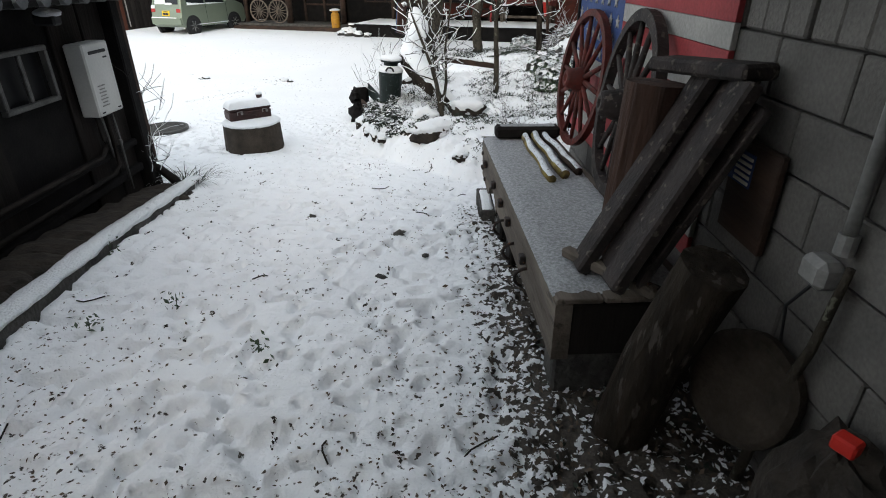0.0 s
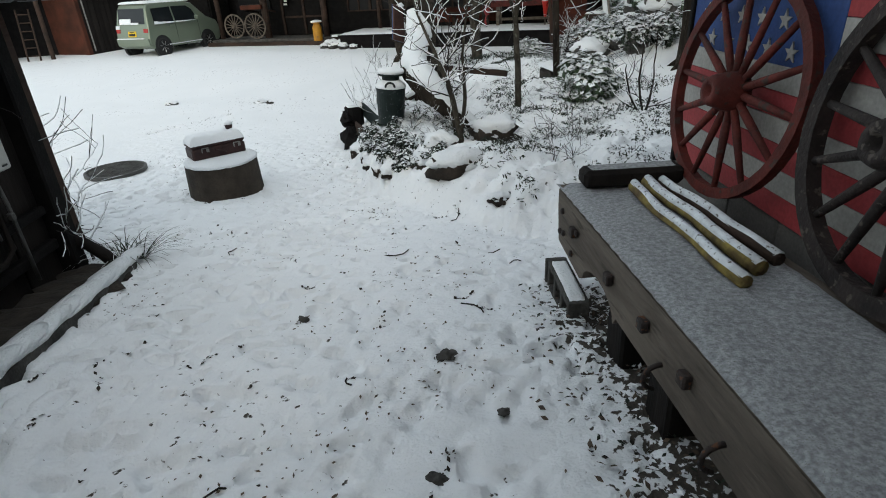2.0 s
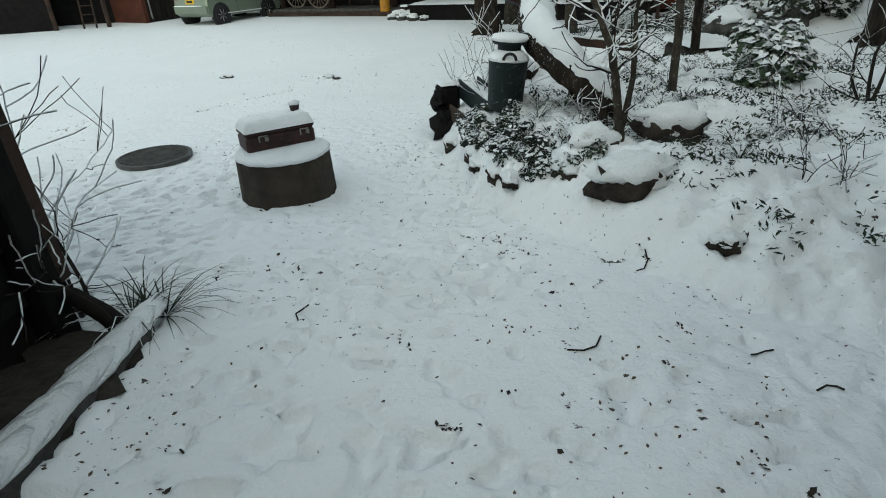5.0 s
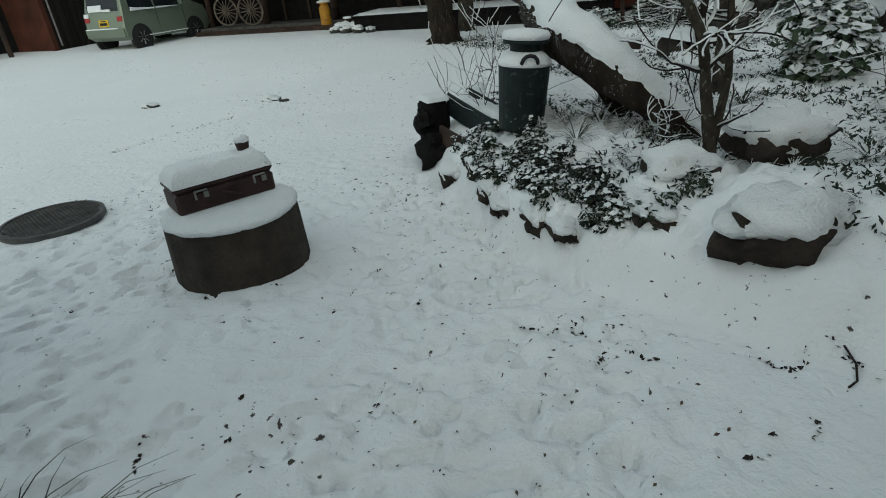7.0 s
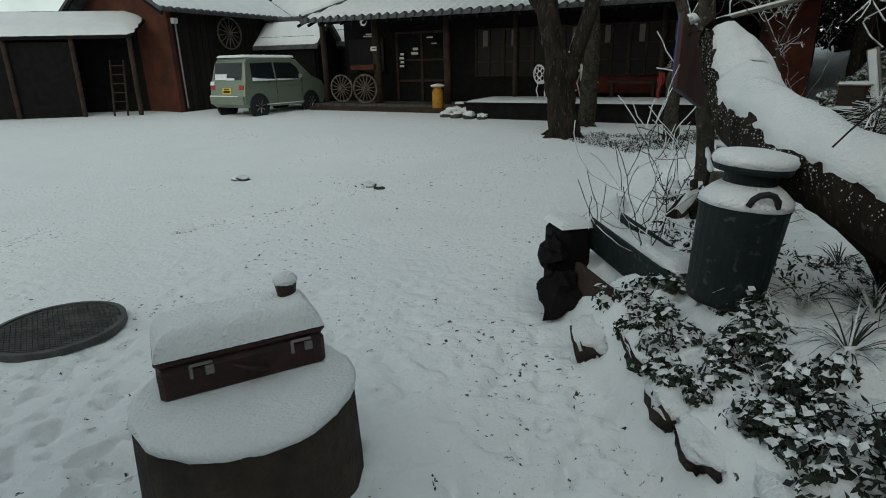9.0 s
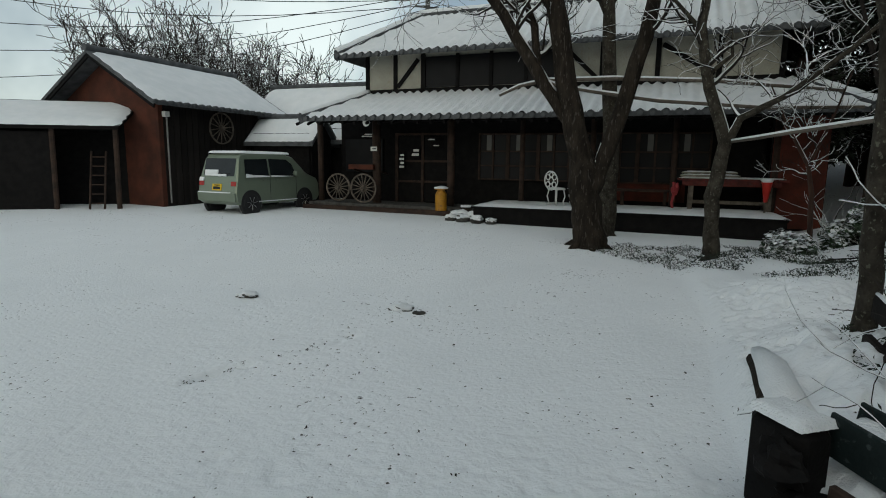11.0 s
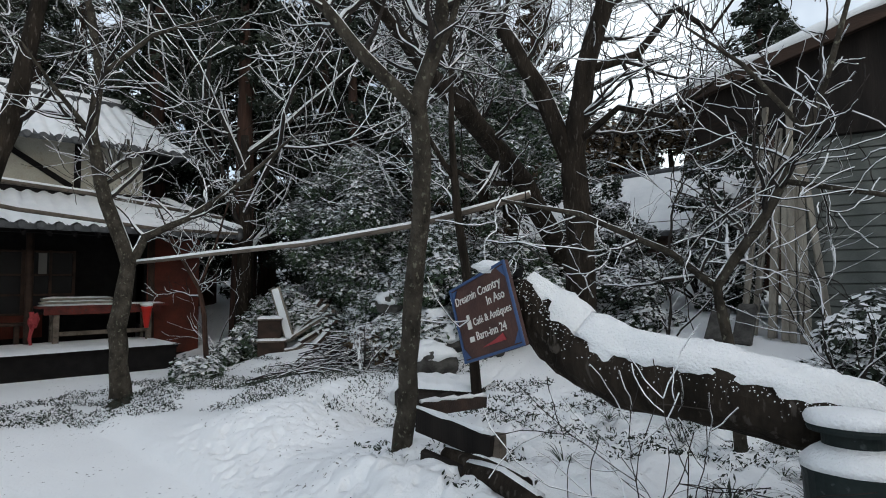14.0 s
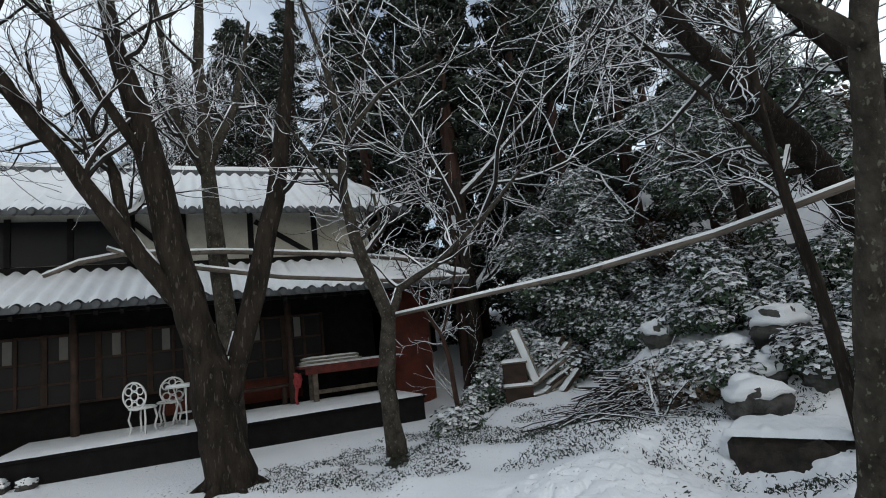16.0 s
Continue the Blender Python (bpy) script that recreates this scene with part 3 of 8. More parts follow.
    # a bracket with a lump of snow beside the heater
    lamp = part("wall_lamp", Geo().box((sx + 0.1, 1.32, 1.39), (0.16, 0.1, 0.07), bevel=0.015), BLACK, shed)
    part("snow", Geo().blob((sx + 0.12, 1.32, 1.44), (0.1, 0.075, 0.03), seed=6, rough=0.1), SNOW, lamp, smooth=True)
    # curved splash board at the foot of the corner
    sp = Geo()
    sp.tube([(sx + 0.02, y1 - 0.02, 0.02), (sx + 0.12, y1 + 0.02, -0.05), (sx + 0.22, y1 + 0.04, -0.16), (sx + 0.30, y1 + 0.05, -0.30)], [0.035, 0.04, 0.045, 0.05], 8)
    part("splash_board", sp, DARKWOOD, shed, smooth=True)
    kerb = solo("kerb", Geo().beam((-1.92, -5, 0.06), (-1.96, 0.4, -0.03), 0.13, 0.2, 0.02).beam((-1.96, 0.4, -0.03), (-2.2, 2.32, -0.31), 0.13, 0.2, 0.02), STONE, "low stone kerb capped with snow beside the shed", "kerb", kind="structure")
    sn = Geo()
    for k in range(60):
        y = -5 + k / 59 * 7.3
        x = -1.92 - 0.04 * min(1, (y + 5) / 5.4) - 0.24 * max(0, y - 0.4) / 1.92
        z = 0.165 - 0.09 * min(1, (y + 5) / 5.4) - 0.28 * max(0, y - 0.4) / 1.92
        sn.blob((x, y, z), (0.085 + 0.01 * math.sin(k * 1.7), 0.26, 0.026), seed=k, rough=0.06, rings=5, sides=10)
    part("snow_cap", sn, SNOW, kerb, smooth=True)


lay_blocks()
build_shed()
soil_strip = Geo()
for k_ in range(30):
    y_ = -5 + k_ * 0.245
    soil_strip.blob((-2.32 + 0.02 * math.sin(k_), y_, g(-2.3, y_) + 0.0), (0.27, 0.19, 0.06), seed=k_, rough=0.2, rings=6, sides=10)
tagged(part("soil_strip", soil_strip, SOIL, None), "bare dark soil along the foot of the shed", "soil", kind="structure")

# ---- the farmhouse at the end of the yard ----
HA = radians(18)
HU = Vector((-math.cos(HA), math.sin(HA), 0))
HV = Vector((math.sin(HA), math.cos(HA), 0))
HO = Vector((3.77, 15.55, 0))


def H(u, v, z):
    """House places: u along the front to the west, v into the house."""
    return HO + HU * u + HV * v + Vector((0, 0, z))


HR = math.pi - HA  # turn of a box whose x runs along the front


def hbox(geo, u0, u1, v0, v1, z0, z1, bevel=0.0):
    return geo.box(H((u0 + u1) / 2, (v0 + v1) / 2, (z0 + z1) / 2), (abs(u1 - u0), abs(v1 - v0), abs(z1 - z0)), rz=-HA, bevel=bevel)


def hquad(geo, a, b, c, d, t):
    """A slab on four corners (u, v, z), t thick downwards."""
    n0 = len(geo.v)
    for q in (a, b, c, d):
        geo.v.append(H(*q))
    for q in (a, b, c, d):
        geo.v.append(H(q[0], q[1], q[2] - t))
    geo.f += [(n0, n0 + 1, n0 + 2, n0 + 3), (n0 + 7, n0 + 6, n0 + 5, n0 + 4)]
    for i in range(4):
        j = (i + 1) % 4
        geo.f.append((n0 + i, n0 + 4 + i, n0 + 4 + j, n0 + j))


def tiled_slope(parent, u0, u1, v_lo, z_lo, v_hi, z_hi, lean0=0.0, lean1=0.0, name="roof"):
    """A pantile roof slope under thin snow: dark bed, snow in waves, round tile ends at the eave."""
    bed = Geo()
    hquad(bed, (u0, v_lo, z_lo), (u1, v_lo, z_lo), (u1 - lean1, v_hi, z_hi), (u0 + lean0, v_hi, z_hi), 0.09)
    slope = part(name, bed, TILE, parent)
    sn = Geo()
    step_u, rows = 0.265, 9
    n = int((u1 - u0) / step_u)
    per = 6
    cols = n * per + 1
    for r in range(rows + 1):
        k = r / rows
        for c in range(cols):
            a, b = u0 + lean0 * k, u1 - lean1 * k
            f = c / (cols - 1)
            u = a + (b - a) * f
            wave = (0.5 + 0.5 * math.cos((u - u0) / step_u * 2 * math.pi)) ** 0.7
            stepz = 0.012 * ((r * 1.0) % 1.0)
            h = 0.012 + 0.085 * wave + 0.012 * noise.noise(Vector((u * 2.2, k * 7, 3.3)))
            if r == 0:
                h -= 0.02
            sn.v.append(H(u, v_lo + 0.03 + (v_hi - v_lo - 0.03) * k, z_lo + (z_hi - z_lo) * k + h + stepz))
    for r in range(rows):
        for c in range(cols - 1):
            a = r * cols + c
            sn.f.append((a, a + 1, a + cols + 1, a + cols))
    part("roof_snow", sn, SNOW, slope, smooth=True)
    me = shared("tile_end", Geo().lathe((0, 0, 0), [(0.03, -0.09), (0.065, -0.085), (0.065, 0.05), (0.04, 0.055)], 8, axis=Matrix.Rotation(math.pi / 2, 4, "X")), TILE)
    for i in range(n + 1):
        u = u0 + i * step_u
        o = new("tile_end", me)
        o.parent = slope
        o.matrix_basis = Matrix.Translation(H(u, v_lo - 0.01, z_lo - 0.02)) @ Matrix.Rotation(-HA, 4, "Z")
    return slope


def ridge(parent, a, b, r=0.11):
    g0 = Geo()
    g0.tube([H(*a), H(*b)], r, 8)
    g0.tube([H(a[0], a[1], a[2] - r * 1.1), H(b[0], b[1], b[2] - r * 1.1)], r * 1.25, 6)
    rd = part("roof_ridge", g0, TILE, parent)
    s = Geo()
    pts = [Vector(H(*a)).lerp(Vector(H(*b)), k / 14) + Vector((0, 0, r * 0.55 + 0.012 * math.sin(k * 2.1))) for k in range(15)]
    s.tube(pts, [r * 0.95] * 15, 8)
    part("snow", s, SNOW, rd, smooth=True)


def build_house():
    house = empty_thing("farmhouse", H(5.5, 3, -0.3), "dark timber two-storey farmhouse with snowy pantile roofs", "house")
    EV, EZ = 0.3, 2.23
    # ground-floor body, set back behind the posts
    for q in ((0.2, 11.9, 2.35, 2.5, -0.35, 3.0), (-0.9, 0.2, 1.6, 1.75, -0.45, 2.6), (11.75, 11.9, 2.5, 6.6, -0.35, 3.0), (-0.9, -0.75, 1.75, 6.6, -0.45, 2.6), (-0.9, 11.9, 6.6, 6.75, -0.4, 3.0)):
        part("wall", hbox(Geo(), *q), BLACKWOOD, house)
    red = Geo()
    hbox(red, -0.88, 0.18, 1.56, 1.6, -0.3, 2.2)
    part("red_panel", red, DIMRED, house)
    red = Geo()
    hbox(red, 1.9, 4.6, 2.30, 2.35, 0.15, 0.62)
    part("red_panel", red, DIMRED, house)
    fl = Geo()
    hbox(fl, 7.0, 12.2, 0.95, 2.35, -0.34, -0.12, 0.02)
    part("doorstep", fl, STONE, house)
    fs = Geo()
    hbox(fs, 7.0, 12.3, 0.78, 0.95, -0.36, -0.2, 0.02)
    part("step_edge", fs, BROWNWOOD, house)
    # posts under the eave
    for u, v, w in ((12.1, 1.5, 0.18), (10.15, 1.45, 0.26), (7.85, 1.45, 0.22), (5.9, 1.6, 0.14), (4.1, 1.6, 0.14), (2.2, 1.6, 0.14), (0.1, 1.6, 0.16)):
        p = Geo()
        p.tube([H(u, v, -0.4), H(u, v, 0.8), H(u + 0.01, v, 2.35)], [w / 2, w / 2 * 0.96, w / 2], 9)
        part("post", p, BROWNWOOD, house, smooth=True)
    bm = Geo()
    hbox(bm, -0.6, 12.2, 1.4, 1.56, 2.18, 2.4, 0.015)
    part("eave_beam", bm, BLACKWOOD, house)
    rf = shared("rafter", Geo().box((0, 0, 0), (0.06, 1.5, 0.07), bevel=0.006), BLACKWOOD)
    for i in range(36):
        u = -0.9 + i * 0.37
        o = new("rafter", rf)
        o.parent = house
        o.matrix_basis = house.matrix_world.inverted() @ (Matrix.Translation(H(u, 0.98, 2.33)) @ Matrix.Rotation(-HA, 4, "Z") @ Matrix.Rotation(0.36, 4, "X"))
    # lattice doors and windows of the veranda
    for i, u in enumerate((6.9, 6.05, 5.2, 4.35, 3.5, 2.65, 1.8)):
        w = Geo()
        hbox(w, u - 0.4, u + 0.4, 2.27, 2.30, 0.62, 1.85)
        win = part("window", w, WINDOW, house)
        f = Geo()
        for du in (-0.4, 0, 0.4):
            hbox(f, u + du - 0.025, u + du + 0.025, 2.22, 2.28, 0.6, 1.9)
        for z in (0.62, 1.0, 1.4, 1.87):
            hbox(f, u - 0.42, u + 0.42, 2.22, 2.28, z - 0.02, z + 0.02)
        part("lattice", f, BROWNWOOD, win)
        c = Geo()
        hbox(c, u + 0.06, u + 0.2, 2.265, 2.269, 1.42, 1.84)
        part("curtain", c, CURTAIN, win)
    # entrance: dark sliding door, noticeboards, a red window box
    d = Geo()
    hbox(d, 8.2, 9.9, 2.26, 2.33, -0.1, 1.9)
    door = part("door", d, BLACKWOOD, house)
    f = Geo()
    for u in (8.2, 9.05, 9.9):
        hbox(f, u - 0.04, u + 0.04, 2.2, 2.27, -0.1, 1.92)
    for z in (0.5, 1.1, 1.88):
        hbox(f, 8.2, 9.9, 2.2, 2.265, z - 0.03, z + 0.03)
    part("door_frame", f, BROWNWOOD, door)
    w = Geo()
    hbox(w, 10.4, 11.7, 2.25, 2.31, 0.75, 1.75)
    part("window", w, WINDOW, house)
    # upper storey: cream plaster, dark braces, dark lattice windows
    up = Geo()
    hbox(up, 0.05, 11.05, 2.55, 6.4, 2.6, 4.3)
    part("upper_wall", up, PLASTER, house)
    sk = Geo()
    hbox(sk, 0.0, 11.1, 2.50, 2.6, 2.78, 3.22)
    part("skirt_board", sk, BLACKWOOD, house)
    for u in (0.02, 1.35, 2.75, 4.1, 5.05, 9.2, 10.1, 11.05):
        t = Geo()
        hbox(t, u - 0.06, u + 0.06, 2.50, 2.56, 3.1, 4.25, 0.006)
        part("timber", t, BLACKWOOD, house)
    for (u0, z0, u1, z1) in ((10.02, 3.28, 9.35, 4.05), (2.65, 4.05, 1.45, 3.28), (5.0, 4.05, 4.2, 3.28)):
        t = Geo()
        t.beam(H(u0, 2.52, z0), H(u1, 2.52, z1), 0.05, 0.11)
        part("brace", t, BLACKWOOD, house)
    w = Geo()
    hbox(w, 5.1, 9.15, 2.5, 2.545, 3.24, 4.1)
    uwin = part("window", w, WINDOW, house)
    for u in (5.1, 6.1, 7.1, 8.1, 9.15):
        t = Geo()
        hbox(t, u - 0.05, u + 0.05, 2.46, 2.5, 3.22, 4.15)
        part("mullion", t, BLACKWOOD, uwin)
    # roofs
    tiled_slope(house, -1.25, 11.9, EV, EZ, 2.55, 3.08, lean0=0.9, lean1=0.9, name="lower_roof")
    tiled_slope(house, -0.6, 11.6, 1.7, 4.13, 4.9, 5.85, lean0=0.5, lean1=1.3, name="upper_roof")
    back = Geo()
    hquad(back, (11.6, 8.1, 4.13), (-0.6, 8.1, 4.13), (-0.1, 4.9, 5.85), (10.3, 4.9, 5.85), 0.09)
    hquad(back, (11.6, 1.7, 4.13), (11.6, 8.1, 4.13), (10.3, 4.95, 5.85), (10.3, 4.85, 5.85), 0.09)
    hquad(back, (-0.6, 8.1, 4.13), (-0.6, 1.7, 4.13), (-0.1, 4.85, 5.85), (-0.1, 4.95, 5.85), 0.09)
    part("back_roof", back, TILE, house)
    ridge(house, (-0.25, 4.9, 5.91), (10.4, 4.9, 5.91), 0.12)
    ridge(house, (11.65, 1.72, 4.2), (10.35, 4.8, 5.87), 0.1)
    ridge(house, (11.95, 0.32, 2.3), (11.0, 2.5, 3.12), 0.09)
    ridge(house, (-1.3, 0.32, 2.3), (-0.35, 2.5, 3.12), 0.09)
    return house


def build_deck():
    deck = empty_thing("deck", H(3.2, 0.9, -0.45), "low dark timber deck covered with clean snow", "deck")
    DZ = 0.03
    n = 9
    for i in range(n):
        v = 0.0 + (i + 0.5) * 0.25
        b = Geo()
        hbox(b, 0.0, 6.75, v - 0.118, v + 0.118, DZ - 0.06, DZ, 0.006)
        part("board", b, BLACKWOOD, deck)
    # black face standing in for the shade of the open gap below the boards
    f = Geo()
    hbox(f, 0.02, 6.7, 0.05, 0.13, DZ - 0.46, DZ - 0.06)
    part("edge_face", f, BLACKWOOD, deck)
    for u in (0.15, 1.7, 3.2, 4.7, 6.55):
        for v in (0.12, 1.9):
            p = Geo()
            p0 = H(u, v, 0)
            p.box((p0.x, p0.y, (g(p0.x, p0.y) - 0.05 + DZ - 0.06) / 2), (0.1, 0.1, DZ - 0.06 - g(p0.x, p0.y) + 0.05), rz=-HA)
            part("leg", p, BLACKWOOD, deck)
    sn = Geo().sheet(Matrix.Translation(H(3.37, 1.0, DZ)) @ Matrix.Rotation(-HA, 4, "Z"), 6.75, 2.05, 0.05, nx=40, ny=14, seed=5, lump=0.008)
    part("snow", sn, SNOW, deck, smooth=True)


build_house()
build_deck()


# ---- the barn to the west, with its lean-to ----
def build_barn():
    C = Vector((-11.6, 19.55, 0))
    d = Vector((0.35, 0.937, 0))
    l = Vector((-0.937, 0.35, 0))
    B = lambda a, b, z: C + d * a + l * b + Vector((0, 0, z))
    barn = empty_thing("barn", B(2, 2, -0.35), "red-walled barn with a snowy gable roof", "barn")
    rz = math.atan2(d.y, d.x)

    def bbox(geo, a0, a1, b0, b1, z0, z1, bevel=0.0):
        return geo.box(B((a0 + a1) / 2, (b0 + b1) / 2, (z0 + z1) / 2), (abs(a1 - a0), abs(b1 - b0), z1 - z0), rz=rz, bevel=bevel)

    w = Geo()
    bbox(w, 0.0, 4.3, 0.0, 0.15, -0.4, 2.75)
    bbox(w, 0.0, 4.3, 3.95, 4.1, -0.4, 2.75)
    bbox(w, 4.15, 4.3, 0.15, 3.95, -0.4, 2.75)
    part("side_wall", w, BLACKWOOD, barn)
    bd = Geo().box((0, 0, 0), (0.2, 0.03, 3.0), bevel=0.006)
    me = shared("barn_board", bd, DARKWOOD)
    for i in range(19):
        a = 0.12 + i * 0.22
        piece("board", me, Matrix.Translation(B(a, -0.015, 1.15)) @ Matrix.Rotation(rz, 4, "Z"), barn)
    gbl = Geo()
    n0 = len(gbl.v)
    for a in (-0.02, 0.12):
        gbl.v += [B(a, 0.0, -0.4), B(a, 4.1, -0.4), B(a, 4.1, 2.8), B(a, 2.05, 3.95), B(a, 0.0, 2.8)]
    gbl.f += [(0, 1, 2, 3, 4), (9, 8, 7, 6, 5)] + [(i, i + 5, (i + 1) % 5 + 5, (i + 1) % 5) for i in range(5)]
    part("gable_wall", gbl, REDWALL, barn)
    p = Geo()
    bbox(p, -0.08, 0.08, -0.06, 0.08, -0.4, 2.8, 0.01)
    part("corner_post", p, REDWALL, barn)
    for s in (0, 1):
        r = Geo()
        e0, e1 = (-0.55, 2.05) if s == 0 else (4.65, 2.05)
        q = [B(-0.6, e0, 2.62), B(5.0, e0, 2.62), B(5.0, e1, 4.12), B(-0.6, e1, 4.12)]
        r.v += q + [x - Vector((0, 0, 0.1)) for x in q]
        r.f += [(0, 1, 2, 3), (7, 6, 5, 4)] + [(i, i + 4, (i + 1) % 4 + 4, (i + 1) % 4) for i in range(4)]
        sl = part("roof", r, TILE, barn)
        mid = (q[0] + q[2]) / 2
        x = (q[1] - q[0])
        y = (q[3] - q[0])
        mm = Matrix((x.normalized(), y.normalized(), x.normalized().cross(y.normalized()))).transposed().to_4x4()
        if mm.col[2].z < 0:
            mm = Matrix((x.normalized(), -y.normalized(), x.normalized().cross(-y.normalized()))).transposed().to_4x4()
        mm.translation = mid
        part("roof_snow", Geo().sheet(mm, x.length - 0.1, y.length - 0.06, 0.06, nx=30, ny=12, seed=9, lump=0.012), SNOW, sl, smooth=True)
        te = shared("tile_end", Geo(), TILE)
        for i in range(22):
            o = new("tile_end", te)
            o.parent = sl
            o.matrix_basis = Matrix.Translation(B(-0.55 + i * 0.26, e0, 2.6)) @ Matrix.Rotation(rz + math.pi, 4, "Z")
    ra = Geo().tube([B(-0.65, 2.05, 4.17), B(5.05, 2.05, 4.17)], 0.1, 8)
    part("roof_ridge", ra, TILE, barn)
    bg = Geo()
    bg.beam(B(-0.55, -0.55, 2.5), B(-0.55, 2.05, 4.0), 0.05, 0.16)
    bg.beam(B(-0.55, 4.65, 2.5), B(-0.55, 2.05, 4.0), 0.05, 0.16)
    part("bargeboard", bg, BLACKWOOD, barn)
    pp = Geo().tube([B(0.15, -0.12, 2.3), B(0.15, -0.12, -0.2)], 0.025, 8)
    part("downpipe", pp, PIPE_GREY, barn)
    bx = Geo()
    bbox(bx, 0.05, 0.2, -0.2, -0.05, 2.25, 2.4, 0.01)
    part("wall_lamp", bx, WHITE_METAL, barn)
    # lean-to
    lt = empty_thing("lean_to", (-14.4, 18.6, -0.35), "open dark lean-to shed with a snowy roof", "shed")
    L0, L1 = Vector((-17.5, 17.3, 0)), Vector((-12.3, 18.75, 0))
    back = Vector((-0.45, 1.9, 0))
    r = Geo()
    q = [L0 + Vector((0, 0, 1.88)), L1 + Vector((0, 0, 1.92)), L1 + back + Vector((0, 0, 2.75)), L0 + back + Vector((0, 0, 2.7))]
    r.v += q + [x - Vector((0, 0, 0.09)) for x in q]
    r.f += [(0, 1, 2, 3), (7, 6, 5, 4)] + [(i, i + 4, (i + 1) % 4 + 4, (i + 1) % 4) for i in range(4)]
    sl = part("roof", r, BLACKWOOD, lt)
    x, y = (q[1] - q[0]), (q[3] - q[0])
    xn = x.normalized()
    yn = (y - xn * y.dot(xn)).normalized()
    mm = Matrix((xn, yn, xn.cross(yn))).transposed().to_4x4()
    mm.translation = (q[0] + q[1] + q[2] + q[3]) / 4
    part("roof_snow", Geo().sheet(mm, x.length, y.length - 0.02, 0.07, nx=30, ny=10, seed=4, lump=0.012), SNOW, sl, smooth=True)
    for k in (0.02, 0.35, 0.68, 0.97):
        p0 = L0.lerp(L1, k) + Vector((-0.02, 0.12, 0))
        part("post", Geo().tube([(p0.x, p0.y, -0.4), (p0.x + 0.04, p0.y, 1.85)], 0.07, 8), BROWNWOOD, lt)
    bw = Geo()
    bw.beam(L0 + back * 0.75 + Vector((0, 0, 0.9)), L1 + back * 0.75 + Vector((0, 0, 0.9)), 0.06, 2.6)
    bw.beam(L0 + Vector((0.1, 0.2, 0.7)), L0.lerp(L1, 0.66) + Vector((0, 0.2, 0.7)), 0.04, 2.1)
    part("board_wall", bw, BLACKWOOD, lt)
    lad = empty_thing("ladder", (-12.95, 18.75, -0.35), "dark wooden ladder leaning in the lean-to", "ladder")
    a, b = Vector((-13.15, 18.55, -0.34)), Vector((-13.3, 19.0, 1.25))
    w2 = Vector((0.36, 0.1, 0))
    for o in (Vector(), w2):
        part("rail", Geo().beam(a + o, b + o, 0.045, 0.06, 0.006), BROWNWOOD, lad)
    for k in range(6):
        t = 0.1 + k * 0.16
        part("rung", Geo().beam(a.lerp(b, t), a.lerp(b, t) + w2, 0.035, 0.035, 0.005), BROWNWOOD, lad)
    return barn, B


BARN, BF = build_barn()

